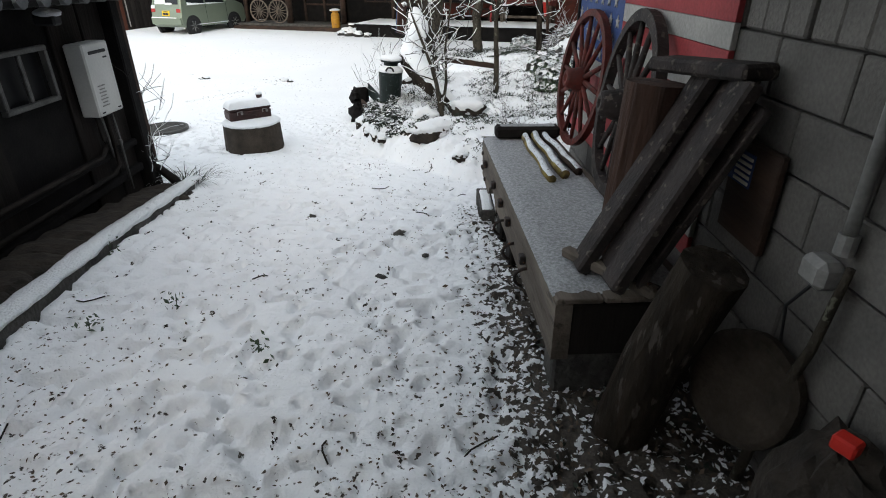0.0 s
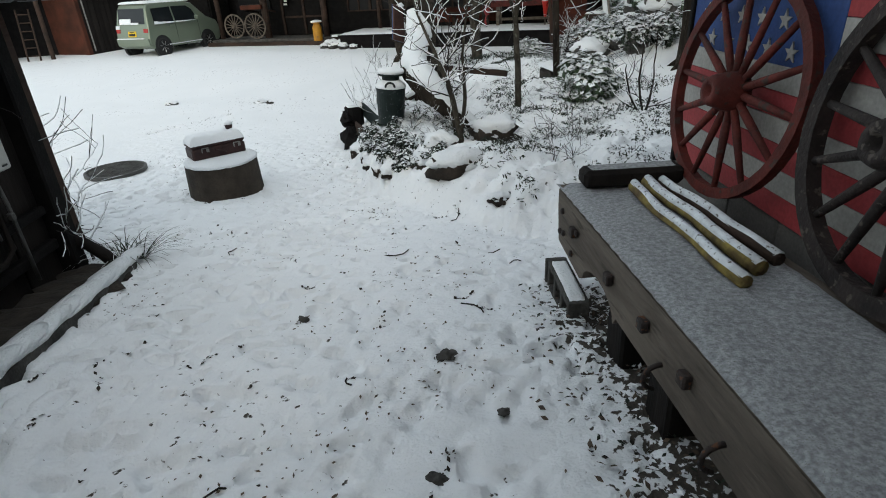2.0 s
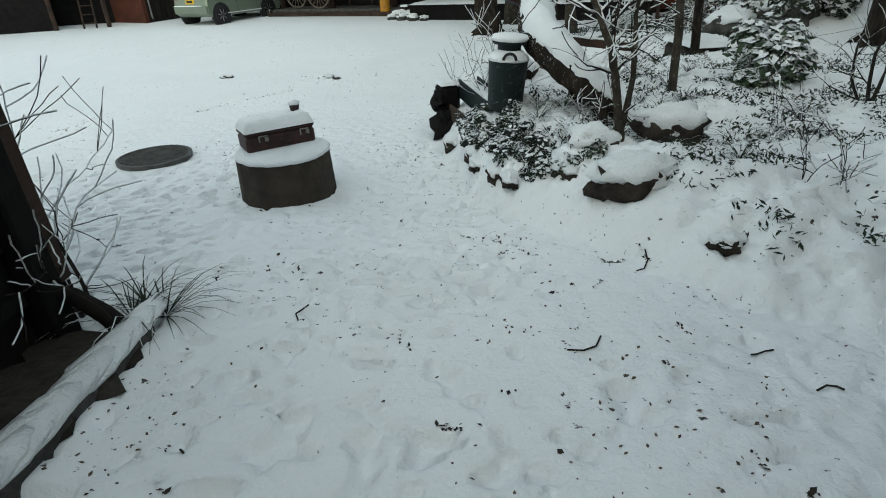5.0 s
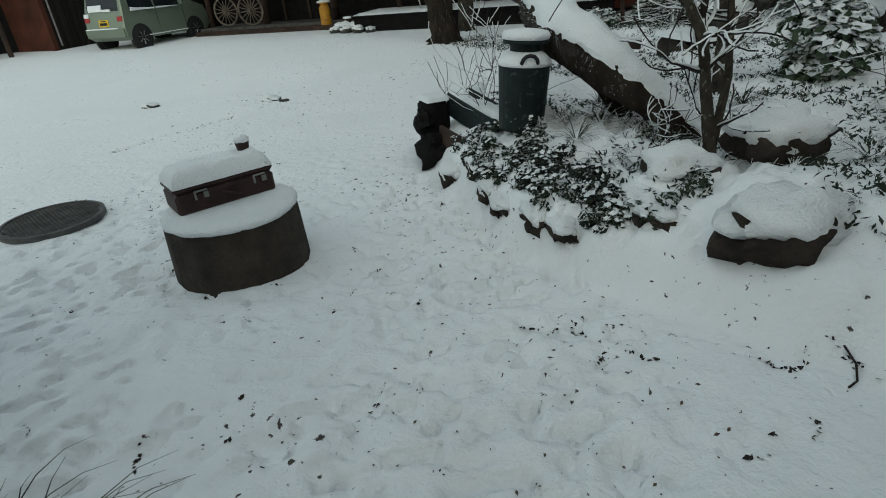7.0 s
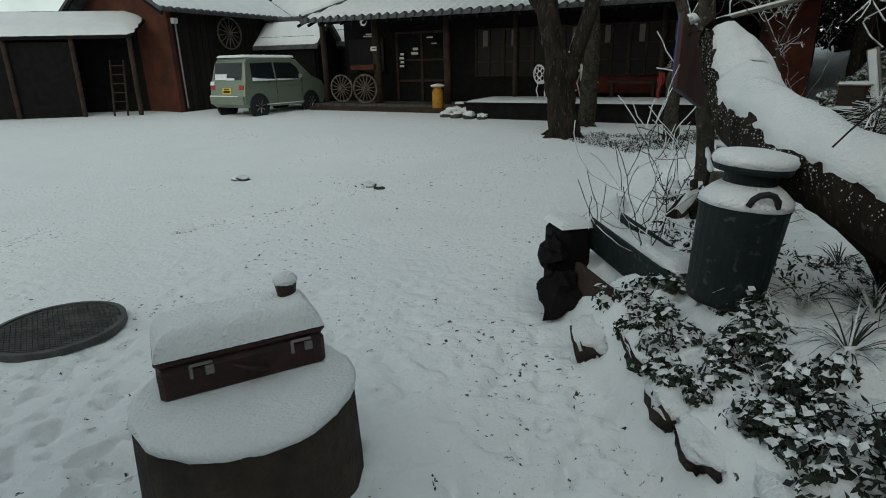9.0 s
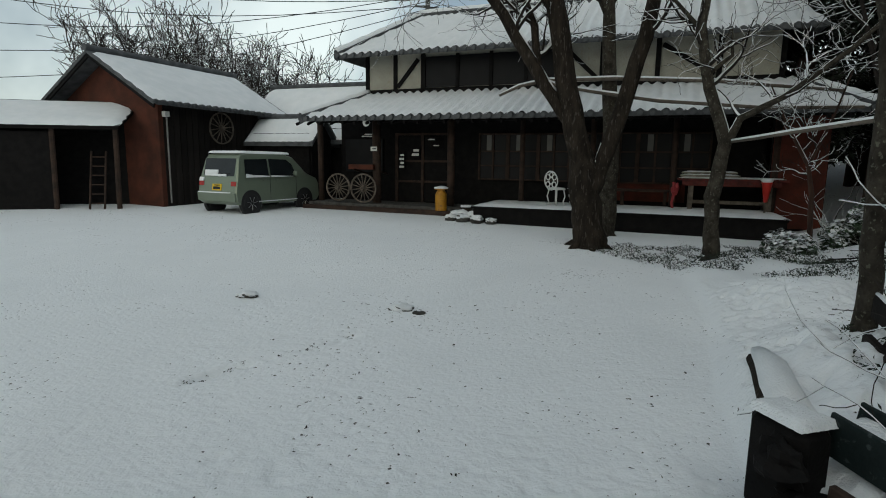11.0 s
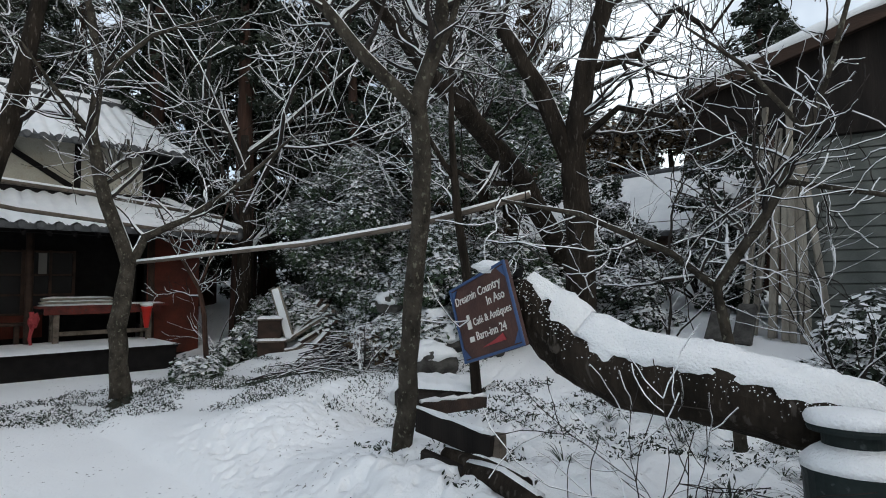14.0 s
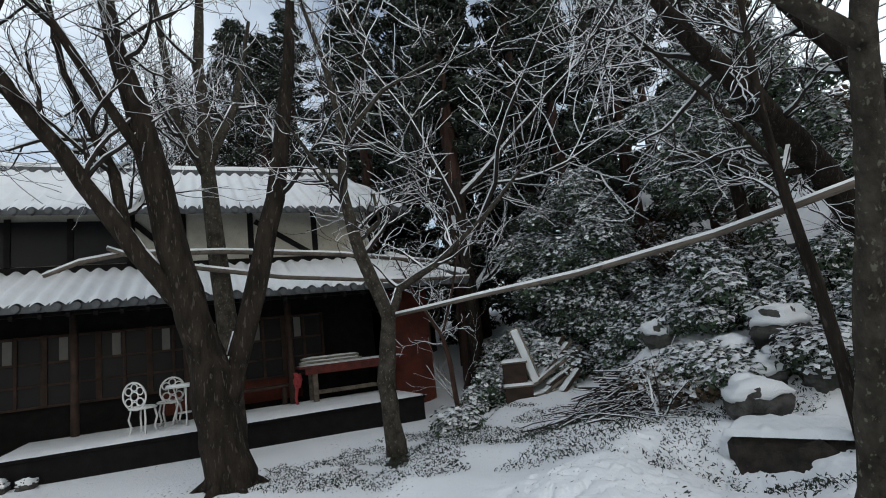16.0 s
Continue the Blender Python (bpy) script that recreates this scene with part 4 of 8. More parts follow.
# ---- things in the alley ----
def build_bench():
    """A heavy old timber machine bed used as a bench, under a film of snow."""
    ob = empty_thing("bench", (1.0, 0.15, 0.0), "long weathered timber bed used as a bench, thin snow on top", "bench")
    x0, x1, y0, y1, top = 0.74, 1.32, -1.12, 1.42, 0.50
    # front board with an arched cut-out at its far end and foot blocks
    prof = [(y0, top - 0.26), (0.55, top - 0.26)]
    for k in range(9):
        a = math.pi * k / 8
        prof.append((0.78 - 0.2 * math.cos(a), top - 0.30 + 0.1 * math.sin(a)))
    prof += [(1.02, top - 0.32), (y1 - 0.03, top - 0.28), (y1, top - 0.1), (y1, top), (y0, top)]
    m = Matrix(((0, 0, 1, 0), (1, 0, 0, 0), (0, 1, 0, 0), (0, 0, 0, 1)))
    part("front_board", Geo().prism(prof, x0, x0 + 0.07, m), OLDWOOD, ob)
    part("back_board", Geo().box((x1 - 0.03, (y0 + y1) / 2, top - 0.13), (0.06, y1 - y0, 0.24), bevel=0.008), OLDWOOD, ob)
    part("end_board", Geo().box(((x0 + x1) / 2, y0 + 0.03, top - 0.13), (x1 - x0 - 0.14, 0.05, 0.24), bevel=0.008), DARKWOOD, ob)
    for k in range(3):
        w = (x1 - x0) / 3
        part("top_plank", Geo().box((x0 + (k + 0.5) * w, (y0 + y1) / 2, top + 0.012), (w - 0.006, y1 - y0, 0.024), bevel=0.005), OLDWOOD, ob)
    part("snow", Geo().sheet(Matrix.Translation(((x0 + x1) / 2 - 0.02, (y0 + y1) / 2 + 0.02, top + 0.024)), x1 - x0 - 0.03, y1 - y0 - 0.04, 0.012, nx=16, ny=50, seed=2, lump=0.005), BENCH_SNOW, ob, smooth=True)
    for y in (-0.98, 0.2, 0.62):
        z = g(1.0, y)
        part("foot_block", Geo().box((x0 + 0.26, y, (z - 0.03 + top - 0.26) / 2), (0.46, 0.17, top - 0.26 - z + 0.03), bevel=0.012), DARKWOOD if y > -0.5 else STONE, ob)
    for y in (1.1, 0.62, 0.28, -0.02, -0.5):
        h = Geo()
        h.box((x0 - 0.018, y, top - 0.11), (0.03, 0.05, 0.05), bevel=0.006)
        part("iron_bracket", h, IRON, ob)
    for i, (y, dz) in enumerate(((0.12, -0.16), (-0.25, -0.14), (-0.62, -0.1))):
        pts = [Vector((x0 - 0.015 - 0.06 * math.sin(a), y, top + dz - 0.05 * (1 - math.cos(a)))) for a in [k * 0.35 for k in range(9)]]
        part("iron_hook", Geo().tube(pts, 0.009, 6), IRON, ob, smooth=True)
    for y, z in ((1.33, -0.2), (1.27, -0.19), (1.13, -0.24), (1.06, -0.1), (1.3, -0.08)):
        mm = Matrix.Translation((x0 - 0.008, y, top + z)) @ Matrix.Rotation(-math.pi / 2, 4, "Y")
        part("bolt", Geo().lathe((0, 0, 0), [(0.017, 0), (0.017, 0.009), (0.01, 0.014)], 8, axis=mm), IRON, ob)
    # it stands a little askew, its south end higher
    pivot = Vector((0.74, 0.15, 0.524))
    turn = Matrix.Rotation(radians(2.4), 4, "Z") @ Matrix.Rotation(radians(-1.1), 4, "X")
    ob.matrix_world = Matrix.Translation((0.75, 0.135, 0.53)) @ turn @ Matrix.Translation(-pivot) @ ob.matrix_world
    return ob


def build_hollow_block():
    """A perforated concrete block half under the bench's foot, with snow on it."""
    z = g(0.62, 1.2)
    z -= 0.05
    ob = empty_thing("concrete_block", (0.62, 1.2, z), "hollow concrete block under snow at the bench's foot", "concrete block")
    b = Geo()
    for k in range(4):
        b.box((0.72, 1.0 + k * 0.145, z + 0.10), (0.11, 0.03, 0.13), bevel=0.004)
    b.box((0.72, 1.22, z + 0.03), (0.11, 0.47, 0.03), bevel=0.004)
    b.box((0.72, 1.22, z + 0.17), (0.11, 0.47, 0.03), bevel=0.004)
    b.box((0.72, 1.49, z + 0.10), (0.12, 0.03, 0.15), bevel=0.004)
    part("body", b, STONE, ob)
    part("snow", Geo().sheet(Matrix.Translation((0.72, 1.22, z + 0.185)), 0.09, 0.44, 0.014, nx=8, ny=16, seed=6, lump=0.01), SNOW, ob, smooth=True)


def build_wheel(name, hub, axis_m, r, spokes, wood, label, group, rim_w=0.055, thick=0.05):
    """A wooden wagon wheel, its axle along the frame's z."""
    ob = empty_thing(name, hub, label, "wagon wheel", group)
    m = axis_m
    rim = Geo()
    n = 40
    prof = ((r, -thick / 2), (r, thick / 2), (r - rim_w, thick / 2), (r - rim_w, -thick / 2))
    for k in range(n):
        a = 2 * math.pi * k / n
        for q, z in prof:
            rim.v.append(m @ Vector((q * math.cos(a), q * math.sin(a), z)))
    for k in range(n):
        j = (k + 1) % n
        for i in range(4):
            rim.f.append((k * 4 + i, j * 4 + i, j * 4 + (i + 1) % 4, k * 4 + (i + 1) % 4))
    part("rim", rim, wood, ob)
    for k in range(spokes):
        a = 2 * math.pi * (k + 0.35) / spokes
        d = Vector((math.cos(a), math.sin(a), 0))
        s = Geo().tube([m @ (d * 0.04), m @ (d * r * 0.4), m @ (d * (r - rim_w * 0.6))], [r * 0.034, r * 0.04, r * 0.028], 6)
        part("spoke", s, wood, ob, smooth=True)
    h = Geo().lathe((0, 0, 0), [(r * 0.1, -thick * 1.1), (r * 0.17, -thick * 0.8), (r * 0.19, 0), (r * 0.17, thick), (r * 0.14, thick * 2.2), (r * 0.12, thick * 2.6), (r * 0.06, thick * 2.6), (r * 0.05, thick * 1.9)], 18, axis=m)
    part("hub", h, wood, ob, smooth=True)
    return ob


WALL_M = Matrix.Rotation(-math.pi / 2, 4, "Y")


def lean_frame(c, lean=8, turn=0):
    return Matrix.Translation(c) @ Matrix.Rotation(radians(turn), 4, "Z") @ Matrix.Rotation(radians(lean), 4, "Y") @ WALL_M


def build_flag_board():
    """Planks painted with stripes and a starred corner, fixed to the wall."""
    ob = empty_thing("flag_board", (WX - 0.01, 0.5, 0.6), "large wooden board painted with red and white stripes and stars", "wall board")
    y0, y1, z0, h = -0.72, 1.78, 0.52, 0.1
    ycan = 0.66
    for k in range(13):
        z = z0 + k * h
        ye = ycan if k >= 6 else y1
        part("stripe", Geo().box((WX - 0.018, (y0 + ye) / 2, z + h / 2), (0.024, ye - y0, h - 0.002), bevel=0.002), FLAG_RED if k % 2 == 0 else FLAG_WHITE, ob)
    part("canton", Geo().box((WX - 0.018, (ycan + y1) / 2 + 0.001, z0 + 9.5 * h), (0.024, y1 - ycan - 0.002, 7 * h), bevel=0.002), FLAG_BLUE, ob)
    star = []
    for k in range(10):
        q = 0.042 if k % 2 == 0 else 0.017
        a = math.pi / 2 + k * math.pi / 5
        star.append((q * math.cos(a), q * math.sin(a)))
    m = Matrix(((0, 0, 1, 0), (-1, 0, 0, 0), (0, 1, 0, 0), (0, 0, 0, 1)))
    for r in range(6):
        for c in range(7 if r % 2 == 0 else 6):
            y = ycan + 0.09 + c * 0.16 + (0.08 if r % 2 else 0)
            part("star", Geo().prism(star, -0.003, 0.003, Matrix.Translation((WX - 0.034, y, z0 + 6.55 * h + r * 0.115)) @ m), FLAG_WHITE, ob)
    ed = Geo().box((WX - 0.02, y1 + 0.02, z0 + 6.5 * h), (0.05, 0.035, 13 * h + 0.1), bevel=0.005)
    part("edge_strip", ed, BLACKWOOD, ob)


def split_log(name, a, b, r, seed, label, bark):
    ob = empty_thing(name, a, label, "log", "split logs on the bench")
    pts = [Vector(a).lerp(Vector(b), k / 6) + Vector((0.008 * math.sin(k * 2 + seed), 0, 0.004 * math.cos(k + seed))) for k in range(7)]
    part("bark", Geo().tube(pts, [r * (0.9 + 0.1 * math.sin(k + seed)) for k in range(7)], 9, wob=0.1, seed=seed), bark, ob, smooth=True)
    part("snow", Geo().tube([p + Vector((0, 0, r * 0.5)) for p in pts], r * 0.72, 8), SNOWY, ob, smooth=True)


def build_alley_things():
    build_bench()
    build_hollow_block()
    build_flag_board()
    build_wheel("wagon_wheel", (1.36, 1.09, 1.0), lean_frame((1.36, 1.09, 1.0), 7, 4), 0.465, 14, REDWOOD, "red-painted spoked wagon wheel leaning on the flag board", "wheels on the bench", 0.045, 0.045)
    build_wheel("wagon_wheel", (1.37, 0.1, 1.03), lean_frame((1.37, 0.1, 1.03), 7, -3), 0.495, 14, WHEELWOOD, "black spoked wagon wheel with an iron hub", "wheels on the bench", 0.06, 0.055)
    # a short dark beam across the bench's far end
    ob = empty_thing("short_beam", (1.02, 1.3, 0.53), "short dark timber beam with snow on top", "beam")
    part("body", Geo().box((1.03, 1.3, 0.575), (0.5, 0.13, 0.09), bevel=0.02), DARKWOOD, ob)
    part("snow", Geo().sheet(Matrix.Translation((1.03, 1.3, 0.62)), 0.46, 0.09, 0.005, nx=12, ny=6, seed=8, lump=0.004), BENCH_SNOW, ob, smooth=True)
    split_log("split_log", (0.99, 1.16, 0.565), (1.03, 0.22, 0.56), 0.028, 1, "split log with yellow bark under snow", YELLOW_BARK)
    split_log("split_log", (1.07, 1.2, 0.57), (1.12, 0.3, 0.565), 0.031, 2, "split log with yellow bark under snow", YELLOW_BARK)
    split_log("split_log", (1.15, 1.2, 0.565), (1.22, 0.36, 0.565), 0.029, 3, "grey split log under snow", BROWNWOOD)
    # upright trunk piece on the bench
    z = 0.52
    solo("tree_stump", Geo().tube([(1.18, -0.72, z), (1.19, -0.71, z + 0.35), (1.22, -0.7, z + 0.78)], [0.125, 0.115, 0.12], 14, wob=0.1, seed=4), BARK_RED, "short upright log with fibrous red bark", "log", smooth=False)
    # a leaning wooden trough or sledge
    ob = empty_thing("wooden_sledge", (1.05, -1.0, 0.52), "dark heavy wooden sledge leaning against the wall", "sledge")
    a, b = Vector((0.94, -0.9, 0.57)), Vector((1.35, -0.86, 1.37))
    a2, b2 = a + Vector((0.06, -0.26, 0.06)), b + Vector((0.02, -0.24, 0.0))
    part("runner", Geo().beam(a, b, 0.055, 0.13, 0.01, up=(0, 1, 0)), WHEELWOOD, ob)
    part("runner", Geo().beam(a2, b2, 0.055, 0.13, 0.01, up=(0, 1, 0)), WHEELWOOD, ob)
    mid = (a + b + a2 + b2) / 4
    part("bed_board", Geo().beam(a.lerp(a2, 0.5) + Vector((0.05, 0, 0)), b.lerp(b2, 0.5) + Vector((0.05, 0, 0)), 0.03, 0.2, 0.005, up=(0, 1, 0)), WHEELWOOD, ob)
    part("head_plank", Geo().beam((1.27, -0.6, 1.36), (1.41, -1.1, 1.4), 0.15, 0.055, 0.012), WHEELWOOD, ob)
    part("cross_bar", Geo().beam((0.9, -0.8, 0.60), (1.16, -1.2, 0.62), 0.055, 0.045, 0.01), OLDWOOD, ob)
    part("iron_strap", Geo().beam((1.1, -1.12, 0.64), (1.3, -1.3, 0.62), 0.03, 0.012), IRON, ob)
    part("side_panel", Geo().beam((1.12, -1.02, 0.62), (1.42, -1.05, 1.3), 0.3, 0.03, 0.006), WHEELWOOD, ob)
    # a small painted box with a flag on the wall
    ob = empty_thing("wall_box", (WX - 0.03, -1.1, 0.8), "brown wooden plaque with a small painted flag", "plaque")
    part("board", Geo().box((WX - 0.03, -1.1, 0.98), (0.03, 0.3, 0.36), bevel=0.006), BROWNWOOD, ob)
    fl = part("flag", Geo().box((WX - 0.048, -1.03, 1.06), (0.006, 0.16, 0.12)), FLAG_BLUE, ob)
    for k in range(5):
        part("stripe", Geo().box((WX - 0.053, -1.055, 1.015 + k * 0.022), (0.004, 0.1, 0.011)), SIGN_WHITE, fl)
    # two logs and a disc leaning at the foot of the wall
    z = g(1.1, -1.35)
    solo("leaning_log", Geo().tube([(1.07, -1.3, z), (1.12, -1.36, z + 0.4), (1.2, -1.47, z + 0.85)], [0.115, 0.11, 0.105], 16, wob=0.07, seed=9), BARK, "thick rough-barked log leaning on the wall", "log")
    mm = Matrix.Translation((1.38, -1.5, z + 0.4)) @ Matrix.Rotation(radians(-72), 4, "Y") @ Matrix.Rotation(radians(20), 4, "X")
    solo("wood_disc", Geo().lathe((0, 0, 0), [(0.18, -0.035), (0.2, -0.02), (0.2, 0.02), (0.18, 0.035)], 26, axis=mm, wob=0.04), CONCRETE, "round dark brown wooden disc leaning on the wall", "wood disc")
    # conduit and meter box on the wall
    ob = empty_thing("conduit", (WX - 0.04, -1.55, 0.9), "grey plastic conduit running down to a junction box", "conduit")
    part("pipe", Geo().tube([(WX - 0.035, -1.57, 2.4), (WX - 0.035, -1.61, 1.02)], 0.018, 10), PIPE_GREY, ob, smooth=True)
    part("collar", Geo().tube([(WX - 0.035, -1.61, 1.06), (WX - 0.035, -1.61, 1.0)], 0.027, 10), PIPE_GREY, ob)
    part("junction_box", Geo().box((WX - 0.055, -1.58, 0.93), (0.08, 0.11, 0.09), bevel=0.02), PIPE_GREY, ob)
    part("cable", Geo().tube([(WX - 0.04, -1.56, 0.89), (WX - 0.05, -1.48, 0.75), (WX - 0.04, -1.5, 0.6), (WX - 0.05, -1.55, 0.45)], 0.006, 6), CABLE, ob, smooth=True)
    solo("mossy_branch", Geo().tube([(1.46, -1.66, 0.98), (1.45, -1.64, 0.7), (1.43, -1.58, 0.4), (1.41, -1.56, g(1.4, -1.56))], [0.012, 0.015, 0.018, 0.02], 8, wob=0.2), BARK_GREY, "old branch with pale lichen against the wall", "branch", smooth=True)
    solo("red_scrap", Geo().box((1.38, -1.94, g(1.38, -1.94) + 0.585), (0.05, 0.06, 0.045), rz=0.5, bevel=0.006), BRIGHT_RED, "small bright red plastic scrap among the leaves", "scrap")
    solo("rubble", Geo().blob((1.39, -1.94, g(1.39, -1.94) + 0.22), (0.13, 0.18, 0.36), seed=3, rings=14, sides=18), SOIL, "dark heap of rubble against the block wall", "rubble")


build_alley_things()


# ---- on the shed wall ----
def build_heater():
    sx = -2.56
    ob = empty_thing("water_heater", (sx + 0.06, 1.7, 0.6), "pale grey outdoor gas water heater on the shed", "water heater")
    y0, y1, z0, z1 = 1.52, 1.88, 0.64, 1.2
    part("case", Geo().box((sx + 0.09, (y0 + y1) / 2, (z0 + z1) / 2), (0.15, y1 - y0, z1 - z0), bevel=0.012), HEATER, ob)
    part("vent", Geo().box((sx + 0.168, (y0 + y1) / 2, z1 - 0.07), (0.01, 0.24, 0.025), bevel=0.004), BLACK, ob)
    part("badge", Geo().box((sx + 0.168, y1 - 0.09, z1 - 0.12), (0.004, 0.05, 0.012)), BLACK, ob)
    for k in range(7):
        part("label_line", Geo().box((sx + 0.167, y0 + 0.12, z0 + 0.08 + k * 0.026), (0.003, 0.07 if k % 2 else 0.1, 0.009)), PIPE_GREY, ob)
    for y in (y0 + 0.06, y1 - 0.06):
        part("slot", Geo().box((sx + 0.168, y, z0 + 0.03), (0.004, 0.04, 0.01)), BLACK, ob)
    for i, (y, zz) in enumerate(((1.58, 0.3), (1.7, 0.12), (1.8, -0.15), (1.64, 0.2))):
        pts = [(sx + 0.09, y, z0), (sx + 0.09, y + 0.02, z0 - 0.2), (sx + 0.07, y + 0.05, zz + 0.06)]
        if i < 2:
            pts += [(sx + 0.07, y - 0.05, zz), (sx + 0.07, y - 2.4, zz + 0.02)]
        part("pipe", Geo().tube(pts, 0.019 if i < 2 else 0.012, 8), DARKWOOD if i < 2 else STEEL, ob, smooth=True)
    part("valve", Geo().box((sx + 0.09, 1.815, 0.36), (0.04, 0.03, 0.05), bevel=0.008), STEEL, ob)


build_heater()


# ---- trees and bushes ----
def branch(bark, snow, p, d, length, r, depth, rr, bend=0.5, lift=0.12, sides=6, kids=(3, 5), snow_r=1.0, min_r=0.004):
    """One limb with its lesser limbs; snow lies along its upper side."""
    n = 8 if depth > 0 else 5
    pts, rad = [Vector(p)], [r]
    d = Vector(d).normalized()
    for k in range(n):
        j = Vector((rr.uniform(-1, 1), rr.uniform(-1, 1), rr.uniform(-0.8, 0.8))) * bend * 1.35
        d = (d + j * 0.5 + Vector((0, 0, lift * 0.5))).normalized()
        pts.append(pts[-1] + d * length / n)
        rad.append(max(min_r, r * (1 - 0.75 * (k + 1) / n)))
    bark.tube(pts, rad, sides if r > 0.02 else (4 if r > 0.01 else 3), caps=False)
    if abs((pts[-1] - pts[0]).normalized().z) < 0.93 and (r > 0.009 or rr.random() < 0.65):
        snow.tube([q + Vector((0, 0, a * 0.8)) for q, a in zip(pts, rad)], [max(min(0.0055, a * 1.2), a * snow_r) for a in rad], 4, caps=False)
    if depth > 0:
        for i in range(rr.randint(*kids)):
            k = rr.randint(1, n)
            t = pts[k]
            along = (pts[k] - pts[k - 1]).normalized()
            side = along.cross(Vector((rr.uniform(-1, 1), rr.uniform(-1, 1), rr.uniform(-1, 1)))).normalized()
            nd = (along * rr.uniform(0.4, 0.9) + side * rr.uniform(0.5, 1.0)).normalized()
            branch(bark, snow, t, nd, length * rr.uniform(0.45, 0.75), max(min_r, rad[k] * rr.uniform(0.5, 0.75)), depth - 1, rr, bend, lift, sides, kids, snow_r, min_r)


def tree(name, base, limbs, label, bark_mat, seed, twigs=3, twig_len=1.1, density=1.0, sides=10, group="", clear=0.0, root=True, kids=(3, 5)):
    """A bare tree: hand-set limbs (lists of x, y, z, radius), each sprouting fine branches, snow along the tops."""
    ob = empty_thing(name, base, label, "tree", group)
    rr = random.Random(seed)
    for li, limb in enumerate(limbs):
        tr, sn, tw, tsn = Geo(), Geo(), Geo(), Geo()
        pts = [Vector(q[:3]) for q in limb]
        rad = [q[3] for q in limb]
        fp, fr = [], []
        for k in range(len(pts) - 1):
            for s in range(3):
                t = s / 3
                fp.append(pts[k].lerp(pts[k + 1], t) + Vector((rr.uniform(-1, 1), rr.uniform(-1, 1), 0)) * rad[k] * 0.12)
                fr.append(rad[k] + (rad[k + 1] - rad[k]) * t)
        fp.append(pts[-1])
        fr.append(rad[-1])
        tr.tube(fp, fr, sides, wob=0.08, seed=seed + li)
        t_ob = part("trunk" if li == 0 else "limb", tr, bark_mat, ob, smooth=True)
        for k in range(1, len(fp)):
            d = (fp[k] - fp[k - 1]).normalized()
            if abs(d.z) < 0.955 and fr[k] < 0.19 and rr.random() < 0.93:
                o = (Vector((0, 0, 1)) - d * d.z).normalized()
                if d.z < 0:
                    o = o if o.z > 0 else -o
                u = 0.56 if abs(d.z) < 0.6 else (0.4 if abs(d.z) < 0.92 else 0.3)
                w = rr.uniform(0.85, 1.15)
                sn.tube([fp[k - 1] + o * fr[k - 1] * (1.08 - u), fp[k] + o * fr[k] * (1.08 - u)], [fr[k - 1] * u * w, fr[k] * u * w], 6, caps=True)
        if sn.v:
            tagged(part("snow", sn, SNOW, t_ob, smooth=True), kind="stuff")
        n = int(len(fp) * density)
        for i in range(n):
            k = rr.randint(len(fp) // 3, len(fp) - 1) if li == 0 else rr.randint(1, len(fp) - 1)
            if fr[k] > 0.16 or fp[k].z < base[2] + clear:
                continue
            d = (fp[k] - fp[k - 1]).normalized()
            side = d.cross(Vector((rr.uniform(-1, 1), rr.uniform(-1, 1), rr.uniform(-0.5, 0.5)))).normalized()
            branch(tw, tsn, fp[k], d * 0.5 + side, twig_len * rr.uniform(0.6, 1.3), min(0.035, fr[k] * 0.45), twigs - 1, rr, kids=kids)
        if tw.v:
            tagged(part("crown", tw, TWIG, t_ob), kind="stuff")
            tagged(part("crown_snow", tsn, SNOW, t_ob), kind="stuff")
    if root:
        b, r = Vector(base), limbs[0][0][3]
        for k in range(6):
            a = k * 1.05 + seed
            e = b + Vector((math.cos(a), math.sin(a), 0)) * r * 1.5
            e.z = g(e.x, e.y) - 0.04
            rt = Geo().tube([b + Vector((0, 0, r * 0.9)), b.lerp(e, 0.55) + Vector((0, 0, r * 0.25)), e], [r * 0.4, r * 0.25, r * 0.1], 6)
            part("root", rt, bark_mat, ob, smooth=True)
    return ob


def leaf_mesh(name, centers, normals, sizes, material, parent, lift=0.0, aspect=0.45):
    """Many small leaves in one mesh: a folded rhomb at each place."""
    c, n = np.asarray(centers), np.asarray(normals)
    n = n / np.linalg.norm(n, axis=1, keepdims=True)
    rv = rng.normal(size=c.shape)
    t = np.cross(n, rv)
    t /= np.linalg.norm(t, axis=1, keepdims=True) + 1e-9
    b = np.cross(n, t)
    s = np.asarray(sizes)[:, None]
    c = c + n * lift
    v = np.stack([c - t * s, c - b * s * aspect + n * s * 0.12, c + t * s, c + b * s * aspect + n * s * 0.12], 1).reshape(-1, 3)
    me = bpy.data.meshes.new(name)
    k = len(c)
    me.vertices.add(4 * k)
    me.vertices.foreach_set("co", v.astype(np.float32).ravel())
    me.loops.add(4 * k)
    me.loops.foreach_set("vertex_index", np.arange(4 * k))
    me.polygons.add(k)
    me.polygons.foreach_set("loop_start", np.arange(0, 4 * k, 4))
    me.polygons.foreach_set("loop_total", np.full(k, 4))
    me.materials.append(material)
    me.update(calc_edges=True)
    ob = new(name, me)
    if parent is not None:
        ob.parent = parent
        if parent.parent is None:
            ob.matrix_parent_inverse = parent.matrix_world.inverted()
    return tagged(ob, kind="stuff")


